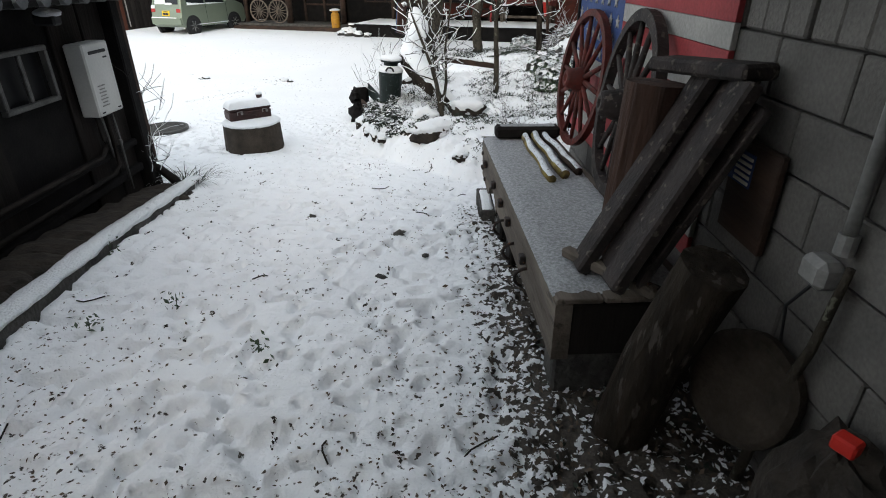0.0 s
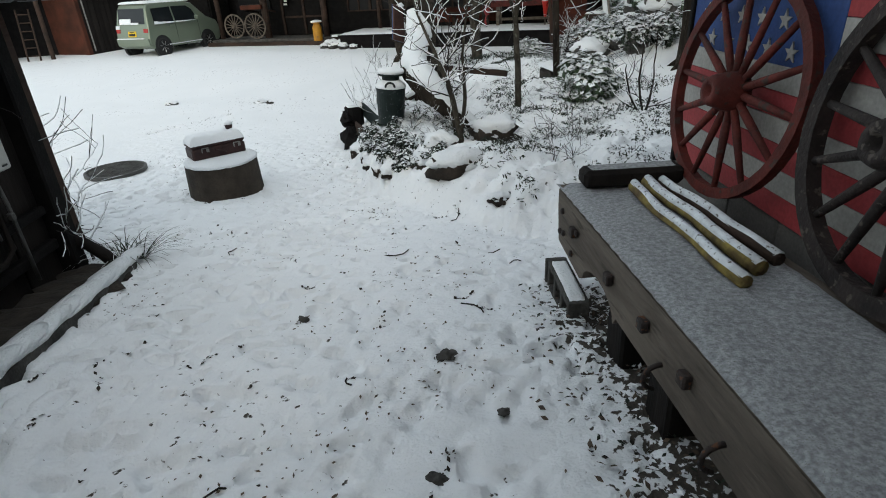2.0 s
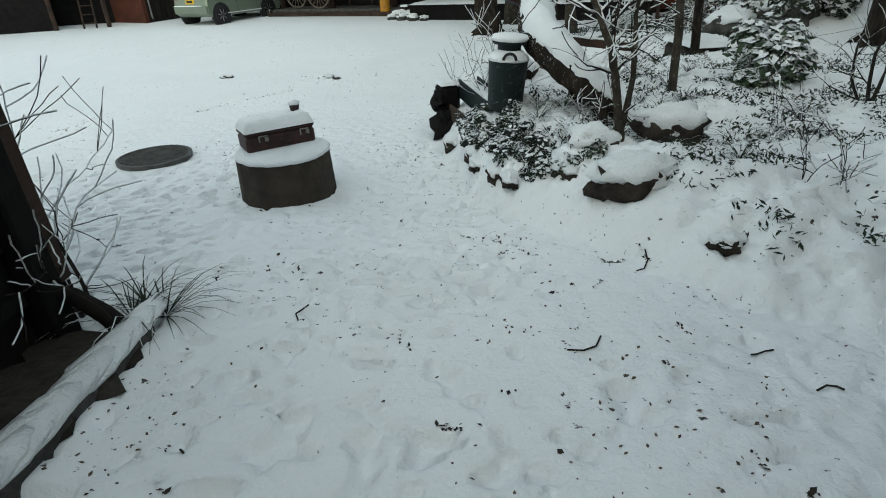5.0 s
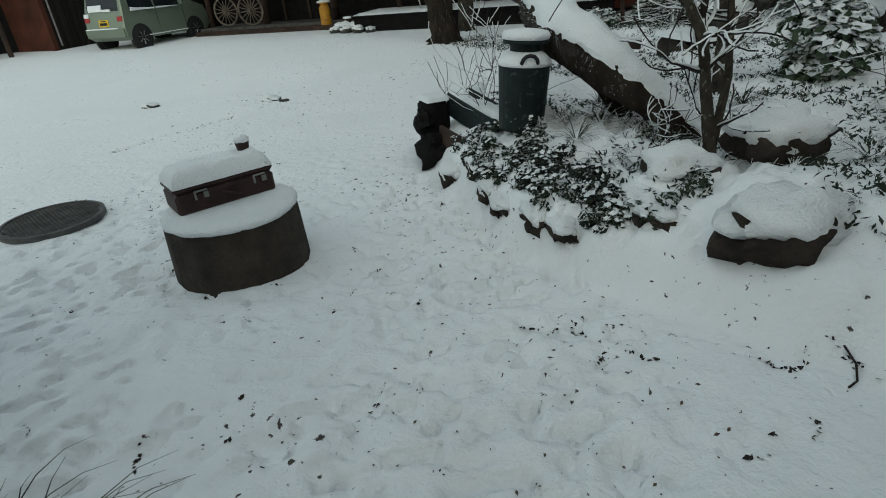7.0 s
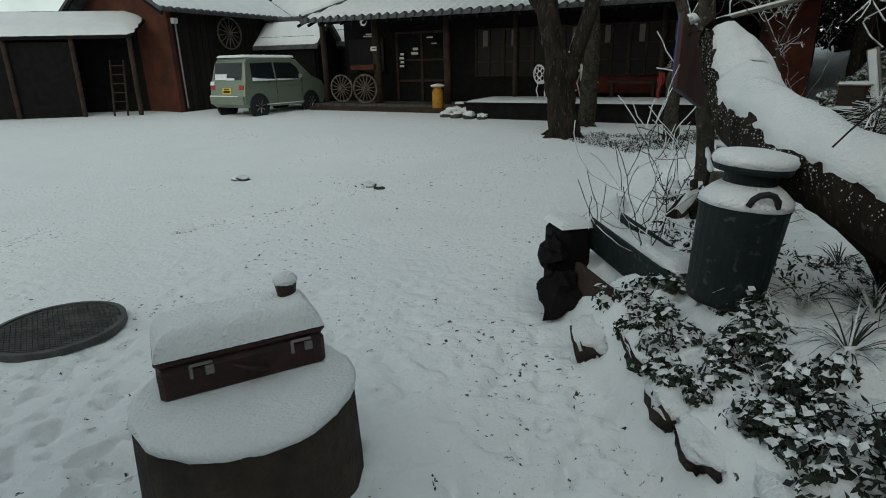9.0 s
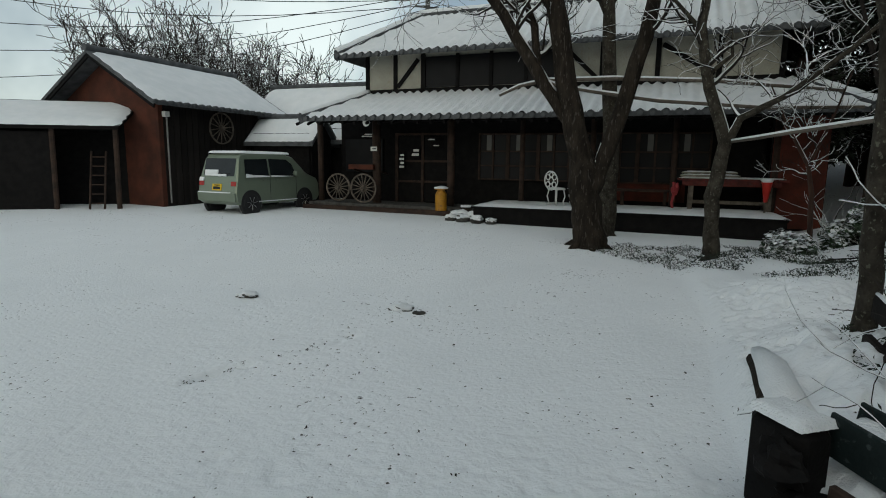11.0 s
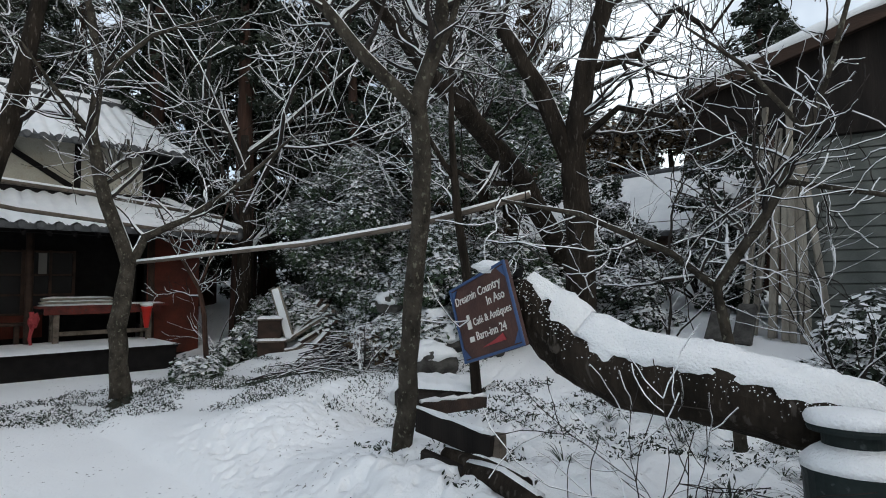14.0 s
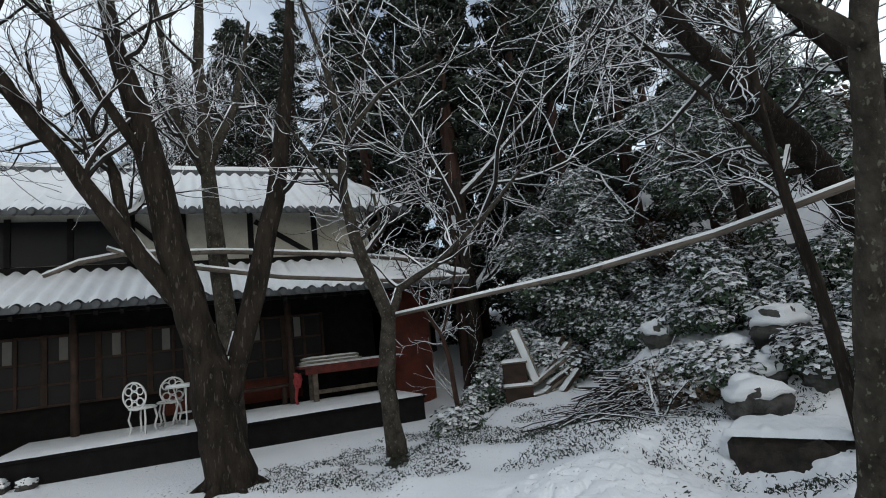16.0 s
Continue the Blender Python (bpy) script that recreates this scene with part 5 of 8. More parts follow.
def clumps(centers, radii, per, size, squash=0.8):
    """Leaf places on and in a set of clumps: positions, outward normals, sizes, share of top side."""
    P, N = [], []
    for c, r in zip(centers, radii):
        d = rng.normal(size=(per, 3))
        d /= np.linalg.norm(d, axis=1, keepdims=True)
        q = rng.uniform(0.55, 1.05, (per, 1))
        P.append(np.asarray(c) + d * q * r * np.array([1, 1, squash]))
        N.append(d + rng.normal(size=(per, 3)) * 0.5 + np.array([0, 0, 0.5]))
    P, N = np.concatenate(P), np.concatenate(N)
    return P, N, size * rng.uniform(0.6, 1.3, len(P))


def bush(name, base, centers, radii, label, material=None, per=260, size=0.06, snow=0.35, stem=True, category="bush", group=""):
    """A leafy shrub of many clumps, its upper leaves loaded with snow."""
    ob = empty_thing(name, base, label, category, group)
    P, N, S = clumps(centers, radii, per, size)
    leaf_mesh("foliage", P, N, S, material or LEAF, ob)
    up = N[:, 2] / np.linalg.norm(N, axis=1)
    pick = (up > 0.1) & (rng.random(len(P)) < snow * (0.35 + 1.8 * np.clip(up, 0, 1)))
    Q, M = P[pick], N[pick].copy()
    M[:, 2] += 0.8
    leaf_mesh("snow", Q + np.array([0, 0, 0.012]), M, S[pick] * 1.05, SNOW, ob, aspect=0.75)
    if stem:
        st = Geo()
        b = Vector(base)
        for c, r in list(zip(centers, radii))[:14]:
            st.tube([b, b.lerp(Vector(c), 0.5) + Vector((0, 0, 0.05)), Vector(c)], [0.03, 0.02, 0.008], 5, caps=False)
        part("stem", st, TWIG, ob)
    return ob

# ---- the yard ----
def build_well_ring():
    c = Vector((-2.3, 4.755, g(-2.29, 4.74) + 0.032))
    ring = empty_thing("concrete_ring", c, "squat mossy concrete ring with a collar of snow", "concrete ring")
    part("body", Geo().lathe(c, [(0.408, -0.24), (0.40, 0.02), (0.39, 0.25), (0.385, 0.335), (0.30, 0.34)], 40, wob=0.012, seed=2), CONCRETE, ring, smooth=False)
    s = Geo()
    prof = [(0.37, 0.325), (0.388, 0.332), (0.392, 0.35), (0.37, 0.368), (0.25, 0.375), (0.02, 0.375)]
    s.lathe(c, prof, 44, wob=0.03, seed=5)
    part("snow", s, SNOW, ring, smooth=True)
    # an old suitcase lying on it
    top = c.z + 0.367
    a, b = Vector((-2.53, 4.585, 0)), Vector((-2.05, 4.93, 0))
    d = (b - a).normalized()
    back = Vector((-d.y, d.x, 0))
    L = 0.585
    mid = (a + b) / 2 + back * 0.135
    rz = math.atan2(d.y, d.x)
    case = empty_thing("suitcase", (mid.x, mid.y, top), "old brown leather suitcase under thick snow", "suitcase")
    part("body", Geo().box((mid.x, mid.y, top + 0.062), (L, 0.27, 0.13), rz=rz, bevel=0.018), LEATHER, case)
    part("lid", Geo().box((mid.x, mid.y, top + 0.15), (L + 0.008, 0.278, 0.045), rz=rz, bevel=0.018), LEATHER, case)
    M = Matrix.Translation((mid.x, mid.y, top)) @ Matrix.Rotation(rz, 4, "Z")
    for u in (-0.15, 0.2):
        bk = Geo()
        bk.box((0, 0, 0), (0.075, 0.012, 0.01), m=M @ Matrix.Translation((u, -0.143, 0.128)), bevel=0.003)
        bk.box((0, 0, 0), (0.012, 0.012, 0.05), m=M @ Matrix.Translation((u - 0.035, -0.143, 0.105)), bevel=0.003)
        bk.box((0, 0, 0), (0.03, 0.014, 0.035), m=M @ Matrix.Translation((u + 0.025, -0.143, 0.1)), bevel=0.003)
        part("clasp", bk, PIPE_GREY, case)
    hd = Geo().tube([M @ Vector((u, -0.15 - 0.02 * math.sin((u + 0.05) / 0.12 * math.pi), 0.1 - 0.012 * k % 2)) for k, u in enumerate((-0.05, -0.02, 0.01, 0.04, 0.07))], 0.009, 6)
    part("handle", hd, LEATHER, case, smooth=True)
    part("snow", Geo().sheet(M @ Matrix.Translation((0, 0, 0.168)), L + 0.01, 0.285, 0.088, nx=36, ny=20, seed=11, lump=0.016, soft=0.12), SNOW, case, smooth=True)
    cup = empty_thing("cup", M @ Vector((0.2, 0.03, 0.242)), "small dark cup topped with snow on the suitcase", "cup")
    cc = M @ Vector((0.2, 0.03, 0.242))
    part("body", Geo().lathe(cc, [(0.034, 0), (0.043, 0.06), (0.038, 0.062)], 18), LEATHER, cup, smooth=False)
    part("snow", Geo().blob(cc + Vector((0, 0, 0.07)), (0.048, 0.048, 0.03), seed=2, rough=0.06), SNOW, cup, smooth=True)


def build_manhole():
    c = Vector((-4.1, 5.83, g(-4.1, 5.83) + 0.012))
    ob = empty_thing("manhole_cover", c, "round cast-iron manhole cover melted free of snow", "manhole cover")
    part("rim", Geo().lathe(c, [(0.375, -0.03), (0.375, 0.012), (0.345, 0.014), (0.345, 0.0)], 40), STEEL, ob)
    part("plate", Geo().lathe(c, [(0.345, -0.03), (0.345, 0.004), (0.02, 0.006)], 40), STEEL, ob)
    k = Geo()
    for i in range(-9, 10):
        for j in range(-16, 17):
            x, y = i * 0.037 + (0.018 if j % 2 else 0), j * 0.02
            if x * x + y * y < 0.33 ** 2:
                k.box((c.x + x, c.y + y, c.z + 0.008), (0.026, 0.008, 0.008))
    tagged(part("tread", k, STEEL, ob), kind="stuff")


def bare_shrub(name, base, n, height, seed, label, spread=0.5, r=0.009, lean=(0, 0), snow=0.6, category="shrub", kids=(3, 5)):
    ob = empty_thing(name, base, label, category)
    a, s = Geo(), Geo()
    rr = random.Random(seed)
    for i in range(n):
        d = Vector((rr.uniform(-spread, spread) + lean[0], rr.uniform(-spread, spread) + lean[1], 1))
        branch(a, s, Vector(base) + Vector((rr.uniform(-0.05, 0.05), rr.uniform(-0.05, 0.05), -0.02)), d, height * rr.uniform(0.7, 1.1), r, 2, rr, bend=0.4, lift=0.1, kids=kids, snow_r=snow, min_r=0.0025)
    tagged(part("crown", a, TWIG, ob), kind="stuff")
    tagged(part("snow", s, SNOW, ob), kind="stuff")
    return ob


def grass_tuft(name, c, n, length, seed, label, green=LEAF, group="grass tufts", snow=0.4):
    """Arching strap leaves from one root, some under snow."""
    ob = empty_thing(name, c, label, "grass tuft", group)
    rr = random.Random(seed)
    a, s = Geo(), Geo()
    for i in range(n):
        an, le = rr.uniform(0, 6.28), length * rr.uniform(0.45, 0.95)
        o = Vector((math.cos(an), math.sin(an), 0))
        side = Vector((-o.y, o.x, 0)) * 0.0042
        hgt = rr.uniform(0.15, 0.42)
        pts = [Vector(c) + o * le * t + Vector((0, 0, le * (hgt * math.sin(t * 2.4) + 0.02))) for t in (0, 0.25, 0.5, 0.75, 1.0)]
        q = s if rr.random() < snow else a
        n0 = len(q.v)
        for k, p in enumerate(pts):
            w = 1.0 - 0.85 * k / 4
            q.v += [p - side * w, p + side * w]
        for k in range(4):
            q.f.append((n0 + 2 * k, n0 + 2 * k + 1, n0 + 2 * k + 3, n0 + 2 * k + 2))
    part("foliage", a, green, ob)
    if s.v:
        part("snowy_foliage", s, SNOW, ob)


def rock(c, s, seed, label, cap=True, mat_=None, group="bed stones", flat=0.5):
    ob = empty_thing("rock", (c[0], c[1], c[2] - s[2] * 0.5), label, "rock", group)
    part("stone", Geo().blob(c, s, seed=seed, rough=0.26, rings=14, sides=20), mat_ or (BED_STONE if group == "bed stones" else STONE), ob, smooth=True)
    if cap:
        part("snow", Geo().blob((c[0], c[1], c[2] + s[2] * 0.5), (s[0] * 1.02, s[1] * 1.02, s[2] * 0.66), seed=seed, rough=0.2, rings=12, sides=22), SNOW, ob, smooth=True)


def build_bin():
    c = Vector((-0.41, 5.49, g(-0.41, 5.49) - 0.01))
    ob = empty_thing("milk_churn", c, "dark green metal churn with a snowy lid", "churn")
    lean = Matrix.Translation(c) @ Matrix.Rotation(radians(4), 4, "Y") @ Matrix.Scale(0.98, 4)
    part("body", Geo().lathe(c, [(0.15, 0), (0.16, 0.02), (0.178, 0.42), (0.182, 0.44), (0.17, 0.455)], 28, axis=lean), GREEN_TIN, ob)
    part("shoulder", Geo().lathe(c, [(0.168, 0.45), (0.13, 0.50), (0.105, 0.53), (0.105, 0.60)], 28, axis=lean), GREEN_TIN, ob)
    part("lid", Geo().lathe(c, [(0.15, 0.585), (0.155, 0.60), (0.15, 0.615), (0.05, 0.62)], 28, axis=lean), GREEN_TIN, ob)
    hn = Geo().tube([lean @ Vector((0.055 * math.cos(k * math.pi / 6), -0.172 - 0.02 * math.sin(k * math.pi / 6), 0.47 + 0.055 * math.sin(k * math.pi / 6))) for k in range(7)], 0.013, 7)
    part("handle", hn, BLACK, ob, smooth=True)
    part("shoulder_snow", Geo().lathe(c, [(0.186, 0.445), (0.182, 0.475), (0.14, 0.515), (0.108, 0.535)], 28, axis=lean, wob=0.05), SNOW, ob, smooth=True)
    part("lid_snow", Geo().lathe(c, [(0.158, 0.612), (0.165, 0.635), (0.15, 0.66), (0.09, 0.672), (0.01, 0.675)], 28, axis=lean, wob=0.04), SNOW, ob, smooth=True)


def build_planter():
    """A charred root block with a green tin trough laid against it."""
    z = g(-1.0, 6.4)
    ob = empty_thing("root_block", (-1.05, 6.45, z), "charred upright root block edging the bed", "root block")
    part("root", Geo().box((-0.99, 6.55, z + 0.18), (0.22, 0.3, 0.5), rz=0.35, bevel=0.05), BLACKWOOD, ob)
    part("knot", Geo().blob((-1.07, 6.45, z + 0.26), (0.1, 0.13, 0.1), seed=21, rough=0.3, rings=12, sides=14), BLACKWOOD, ob)
    part("foot", Geo().blob((-1.0, 6.3, z + 0.03), (0.16, 0.14, 0.14), seed=22, rough=0.3), BLACKWOOD, ob)
    part("snow", Geo().sheet(Matrix.Translation((-0.99, 6.55, z + 0.425)) @ Matrix.Rotation(0.35, 4, "Z"), 0.22, 0.3, 0.035, nx=12, ny=14, seed=3, lump=0.015), SNOW, ob, smooth=True)
    t = empty_thing("tin_trough", (-0.75, 5.85, z + 0.1), "dark green tin trough half full of snow", "trough")
    a, b = Vector((-0.86, 6.5, z + 0.38)), Vector((-0.54, 5.75, z + 0.27))
    part("side", Geo().beam(a, b, 0.02, 0.2, 0.006), GREEN_TIN, t)
    part("side", Geo().beam(a + Vector((0.2, 0.12, 0)), b + Vector((0.2, 0.12, 0)), 0.02, 0.2, 0.006), GREEN_TIN, t)
    part("base", Geo().beam(a + Vector((0.1, 0.06, -0.1)), b + Vector((0.1, 0.06, -0.1)), 0.2, 0.02), GREEN_TIN, t)
    mm = Matrix.Translation((a + b) / 2 + Vector((0.1, 0.06, 0.06))) @ Matrix.Rotation(math.atan2((b - a).y, (b - a).x), 4, "Z")
    part("snow", Geo().sheet(mm, 0.82, 0.19, 0.05, nx=16, ny=8, seed=13, lump=0.02), SNOW, t, smooth=True)
    w = empty_thing("plank", (-0.8, 5.7, z + 0.05), "weathered plank leaning on the trough", "plank")
    part("board", Geo().beam((-0.95, 6.3, z + 0.16), (-0.6, 5.45, z + 0.1), 0.035, 0.18, 0.006), BROWNWOOD, w)


def build_bed():
    z = g
    for i, (x, y, s) in enumerate(((-0.9, 5.85, 0.15), (-0.74, 5.45, 0.12), (-0.7, 5.1, 0.12), (-0.66, 4.85, 0.12), (-0.53, 4.5, 0.12), (-0.42, 4.3, 0.11), (-0.05, 4.12, 0.16))):
        rock((x, y, z(x, y) - 0.04), (s * 0.65, s * 1.4, s * 0.62), 30 + i, "dark edging stone half buried in snow")
    rock((0.27, 3.55, z(0.27, 3.55) + 0.0), (0.24, 0.19, 0.15), 41, "flat brown rock capped with snow")
    rock((0.72, 4.35, z(0.72, 4.35) + 0.07), (0.24, 0.18, 0.17), 42, "dark rock with a thick cap of snow")
    rock((0.15, 4.22, z(0.15, 4.22) - 0.03), (0.17, 0.17, 0.16), 43, "dark edge rock under a broad cap of snow")
    rock((0.57, 2.85, z(0.57, 2.85) + 0.02), (0.08, 0.06, 0.05), 44, "small grey stone in the snow")
    rr = random.Random(5)
    # low leafy ground cover along the bed's edge
    cs, rs = [], []
    for k in range(80):
        t = k / 79
        y = 5.95 - 2.05 * t
        x = float(np.interp(y, [3.9, 4.3, 4.95, 6.0], [-0.08, -0.44, -0.66, -0.8])) + rr.uniform(-0.06, 0.42) * (1.0 - 0.3 * t)
        y += rr.uniform(-0.05, 0.1)
        cs.append((x, y, z(x, y) + 0.035))
        rs.append(rr.uniform(0.05, 0.1))
    bush("ground_ivy", (-0.4, 4.9, z(-0.4, 4.9)), cs, rs, "dark leafy ground cover poking through snow", LEAF_DARK, per=95, size=0.019, snow=0.16, stem=False, category="ground cover")
    for i, (x, y, L) in enumerate(((0.1, 5.3, 0.4), (0.35, 5.55, 0.4), (-0.15, 5.0, 0.34), (0.5, 5.2, 0.38), (0.3, 5.95, 0.24), (0.8, 4.3, 0.3), (0.85, 5.0, 0.35), (1.2, 5.5, 0.4), (1.3, 6.3, 0.4), (0.9, 3.6, 0.24), (0.45, 6.9, 0.3), (1.7, 6.9, 0.35), (-2.16, 2.46, 0.5), (-2.28, 2.4, 0.5), (-2.36, 2.62, 0.4), (2.0, 5.0, 0.35), (1.5, 4.2, 0.3), (1.9, 12.6, 0.4), (2.4, 13.2, 0.42))):
        grass_tuft("grass_tuft", (x, y, z(x, y)), 46, L, 60 + i, "arching green grass tuft bent under snow", green=LEAF_DARK, snow=0.35)
    for i in range(46):
        y = rr.uniform(3.9, 5.7)
        x = float(np.interp(y, [3.9, 4.95, 6.6], [0.25, -0.35, -0.3])) + 1.9 * rr.random() ** 1.4
        grass_tuft("grass_tuft", (x, y, z(x, y) - 0.01), 34, rr.uniform(0.16, 0.3), 400 + i, "arching green grass tuft bent under snow", green=LEAF_DARK, snow=0.55)
    # sunk foliage scattered over the bed and the bank
    P = np.stack([rng.uniform(-0.8, 4.2, 70000), rng.uniform(2.5, 14.8, 70000)], 1)
    keep = (P[:, 0] > np.interp(P[:, 1], [2.6, 4.5, 6.4, 8, 10, 12, 14.5], [0.75, -0.35, -0.65, 0.1, 1.6, 0.9, -0.7])) & (vnoise(P[:, 0], P[:, 1], 0.35, 8) > 0.44)
    P = P[keep]
    Z = gz(P[:, 0], P[:, 1]) + snow_relief(P[:, 0], P[:, 1]) + rng.uniform(0.0, 0.05, len(P))
    N = rng.normal(size=(len(P), 3)) + np.array([0, 0, 0.5])
    o = leaf_mesh("bed_foliage", np.column_stack([P, Z]), N, rng.uniform(0.009, 0.028, len(P)), LEAF_DARK, None, aspect=0.3)
    tagged(o, "sparse dark leaves poking through the snow", "foliage", kind="stuff")
    for i, (x, y, h) in enumerate(((0.2, 4.55, 0.35), (1.1, 3.3, 0.3), (1.25, 3.15, 0.3), (1.6, 4.6, 0.5))):
        bare_shrub("twig_sprig", (x, y, z(x, y)), 3, h, 80 + i, "thin dry twigs standing in the snow", r=0.0035, kids=(2, 3))
    bare_shrub("bare_shrub", (-0.62, 6.15, z(-0.62, 6.15)), 4, 0.85, 90, "fine bare shrub behind the trough", r=0.005, spread=0.45, snow=0.4, kids=(3, 4))
    bare_shrub("bare_shrub", (-2.6, 2.5, z(-2.6, 2.5)), 5, 0.8, 91, "bare spreading shrub beside the shed dusted with snow", r=0.012, spread=0.2, lean=(-0.12, -0.05))


def build_fallen_trunk():
    ob = empty_thing("fallen_trunk", (0.1, 5.0, g(0.1, 5.0)), "huge leaning fallen trunk covered with thick snow", "fallen trunk")
    d = Vector((0.242, -0.970, 0))
    way = ((-0.09, 6.97, 1.08, 0.105), (-0.04, 6.84, 0.91, 0.165), (0.0, 6.68, 0.745, 0.185), (-0.04, 6.4, 0.625, 0.19), (-0.09, 6.0, 0.585, 0.175), (-0.08, 5.65, 0.515, 0.17), (0.0, 5.4, 0.45, 0.165), (0.1, 5.2, 0.34, 0.15), (0.24, 5.06, 0.22, 0.12), (0.45, 4.98, 0.06, 0.09), (0.62, 4.93, -0.1, 0.06))
    ax = [Vector(q[:3]) for q in way]
    fp, fr = [], []
    for k in range(len(ax) - 1):
        for s in range(6):
            fp.append(ax[k].lerp(ax[k + 1], s / 6))
            fr.append(way[k][3] + (way[k + 1][3] - way[k][3]) * s / 6)
    fp.append(ax[-1])
    fr.append(way[-1][3])
    part("trunk", Geo().tube(fp, fr, 18, wob=0.09, seed=3), BARK, ob)
    s = Geo()
    rr = random.Random(4)
    n0, m = 0, 15
    for k, p in enumerate(fp):
        t = (fp[min(k + 1, len(fp) - 1)] - fp[max(k - 1, 0)]).normalized()
        x = t.cross(Vector((0, 0, 1))).normalized()
        y = x.cross(t)
        for i in range(m):
            a = math.pi * (0.11 + 0.78 * i / (m - 1))
            lift = 1.03 + 0.16 * math.sin(a) ** 3 + 0.13 * noise.noise(Vector((k * 0.3, i * 0.5, 2.0))) + 0.09 * noise.noise(Vector((k * 0.9, i * 1.1, 7.0)))
            if i in (0, m - 1):
                lift = 0.93
                a += (1.0 * noise.noise(Vector((k * 0.35, i * 3.1, 5.0))) + 0.7 * noise.noise(Vector((k * 1.3, i * 1.7, 5.0))))
            s.v.append(p + (x * math.cos(a) + y * math.sin(a)) * fr[k] * lift)
    for k in range(len(fp) - 1):
        for i in range(m - 1):
            q = k * m + i
            s.f.append((q, q + 1, q + m + 1, q + m))
    part("snow", s, SNOW, ob, smooth=True)
    P, N = [], []
    for k in range(len(fp)):
        for i in range(16):
            a = 0.45 - abs(rr.gauss(0, 0.28))
            o = Vector((-0.97 * math.cos(a), -0.24 * math.cos(a), math.sin(a))).normalized()
            P.append(fp[k] + o * fr[k] * 1.03 + d * rr.uniform(-0.06, 0.06))
            N.append(o)
    leaf_mesh("snow_fleck", np.array(P), np.array(N), rng.uniform(0.0015, 0.005, len(P)), SNOW, ob, aspect=0.7)
    part("broken_end", Geo().lathe((0, 0, 0), [(0.12, 0), (0.09, 0.03), (0.03, 0.02)], 14, wob=0.2, axis=Matrix.Translation(ax[0]) @ Vector((-0.24, 0.92, 0.3)).to_track_quat("Z", "Y").to_matrix().to_4x4()), BLACKWOOD, ob)
    for (x0, y0, z0, x1, y1, r) in ((0.0, 5.45, 0.40, 0.36, 5.5, 0.12), (0.12, 5.2, 0.28, 0.5, 5.3, 0.07), (0.3, 5.05, 0.14, 0.35, 4.7, 0.05)):
        p = Vector((x0, y0, z0))
        e = Vector((x1, y1, g(x1, y1) - 0.05))
        part("root", Geo().tube([p, p.lerp(e, 0.5) + Vector((0.02, 0, 0.05)), e], [r, r * 0.8, r * 0.5], 7), BARK, ob, smooth=True)


def text_mesh(body, size, m, material, parent, name="lettering"):
    cu = bpy.data.curves.new("letters", "FONT")
    cu.body, cu.size, cu.extrude, cu.resolution_u = body, size, 0.0015, 2
    tmp = bpy.data.objects.new("letters", cu)
    scene.collection.objects.link(tmp)
    me = bpy.data.meshes.new_from_object(tmp.evaluated_get(bpy.context.evaluated_depsgraph_get()))
    bpy.data.objects.remove(tmp)
    me.materials.clear()
    me.materials.append(material)
    me.transform(m)
    ob = new(name, me)
    ob.parent = parent
    if parent.parent is None:
        ob.matrix_parent_inverse = parent.matrix_world.inverted()
    return ob


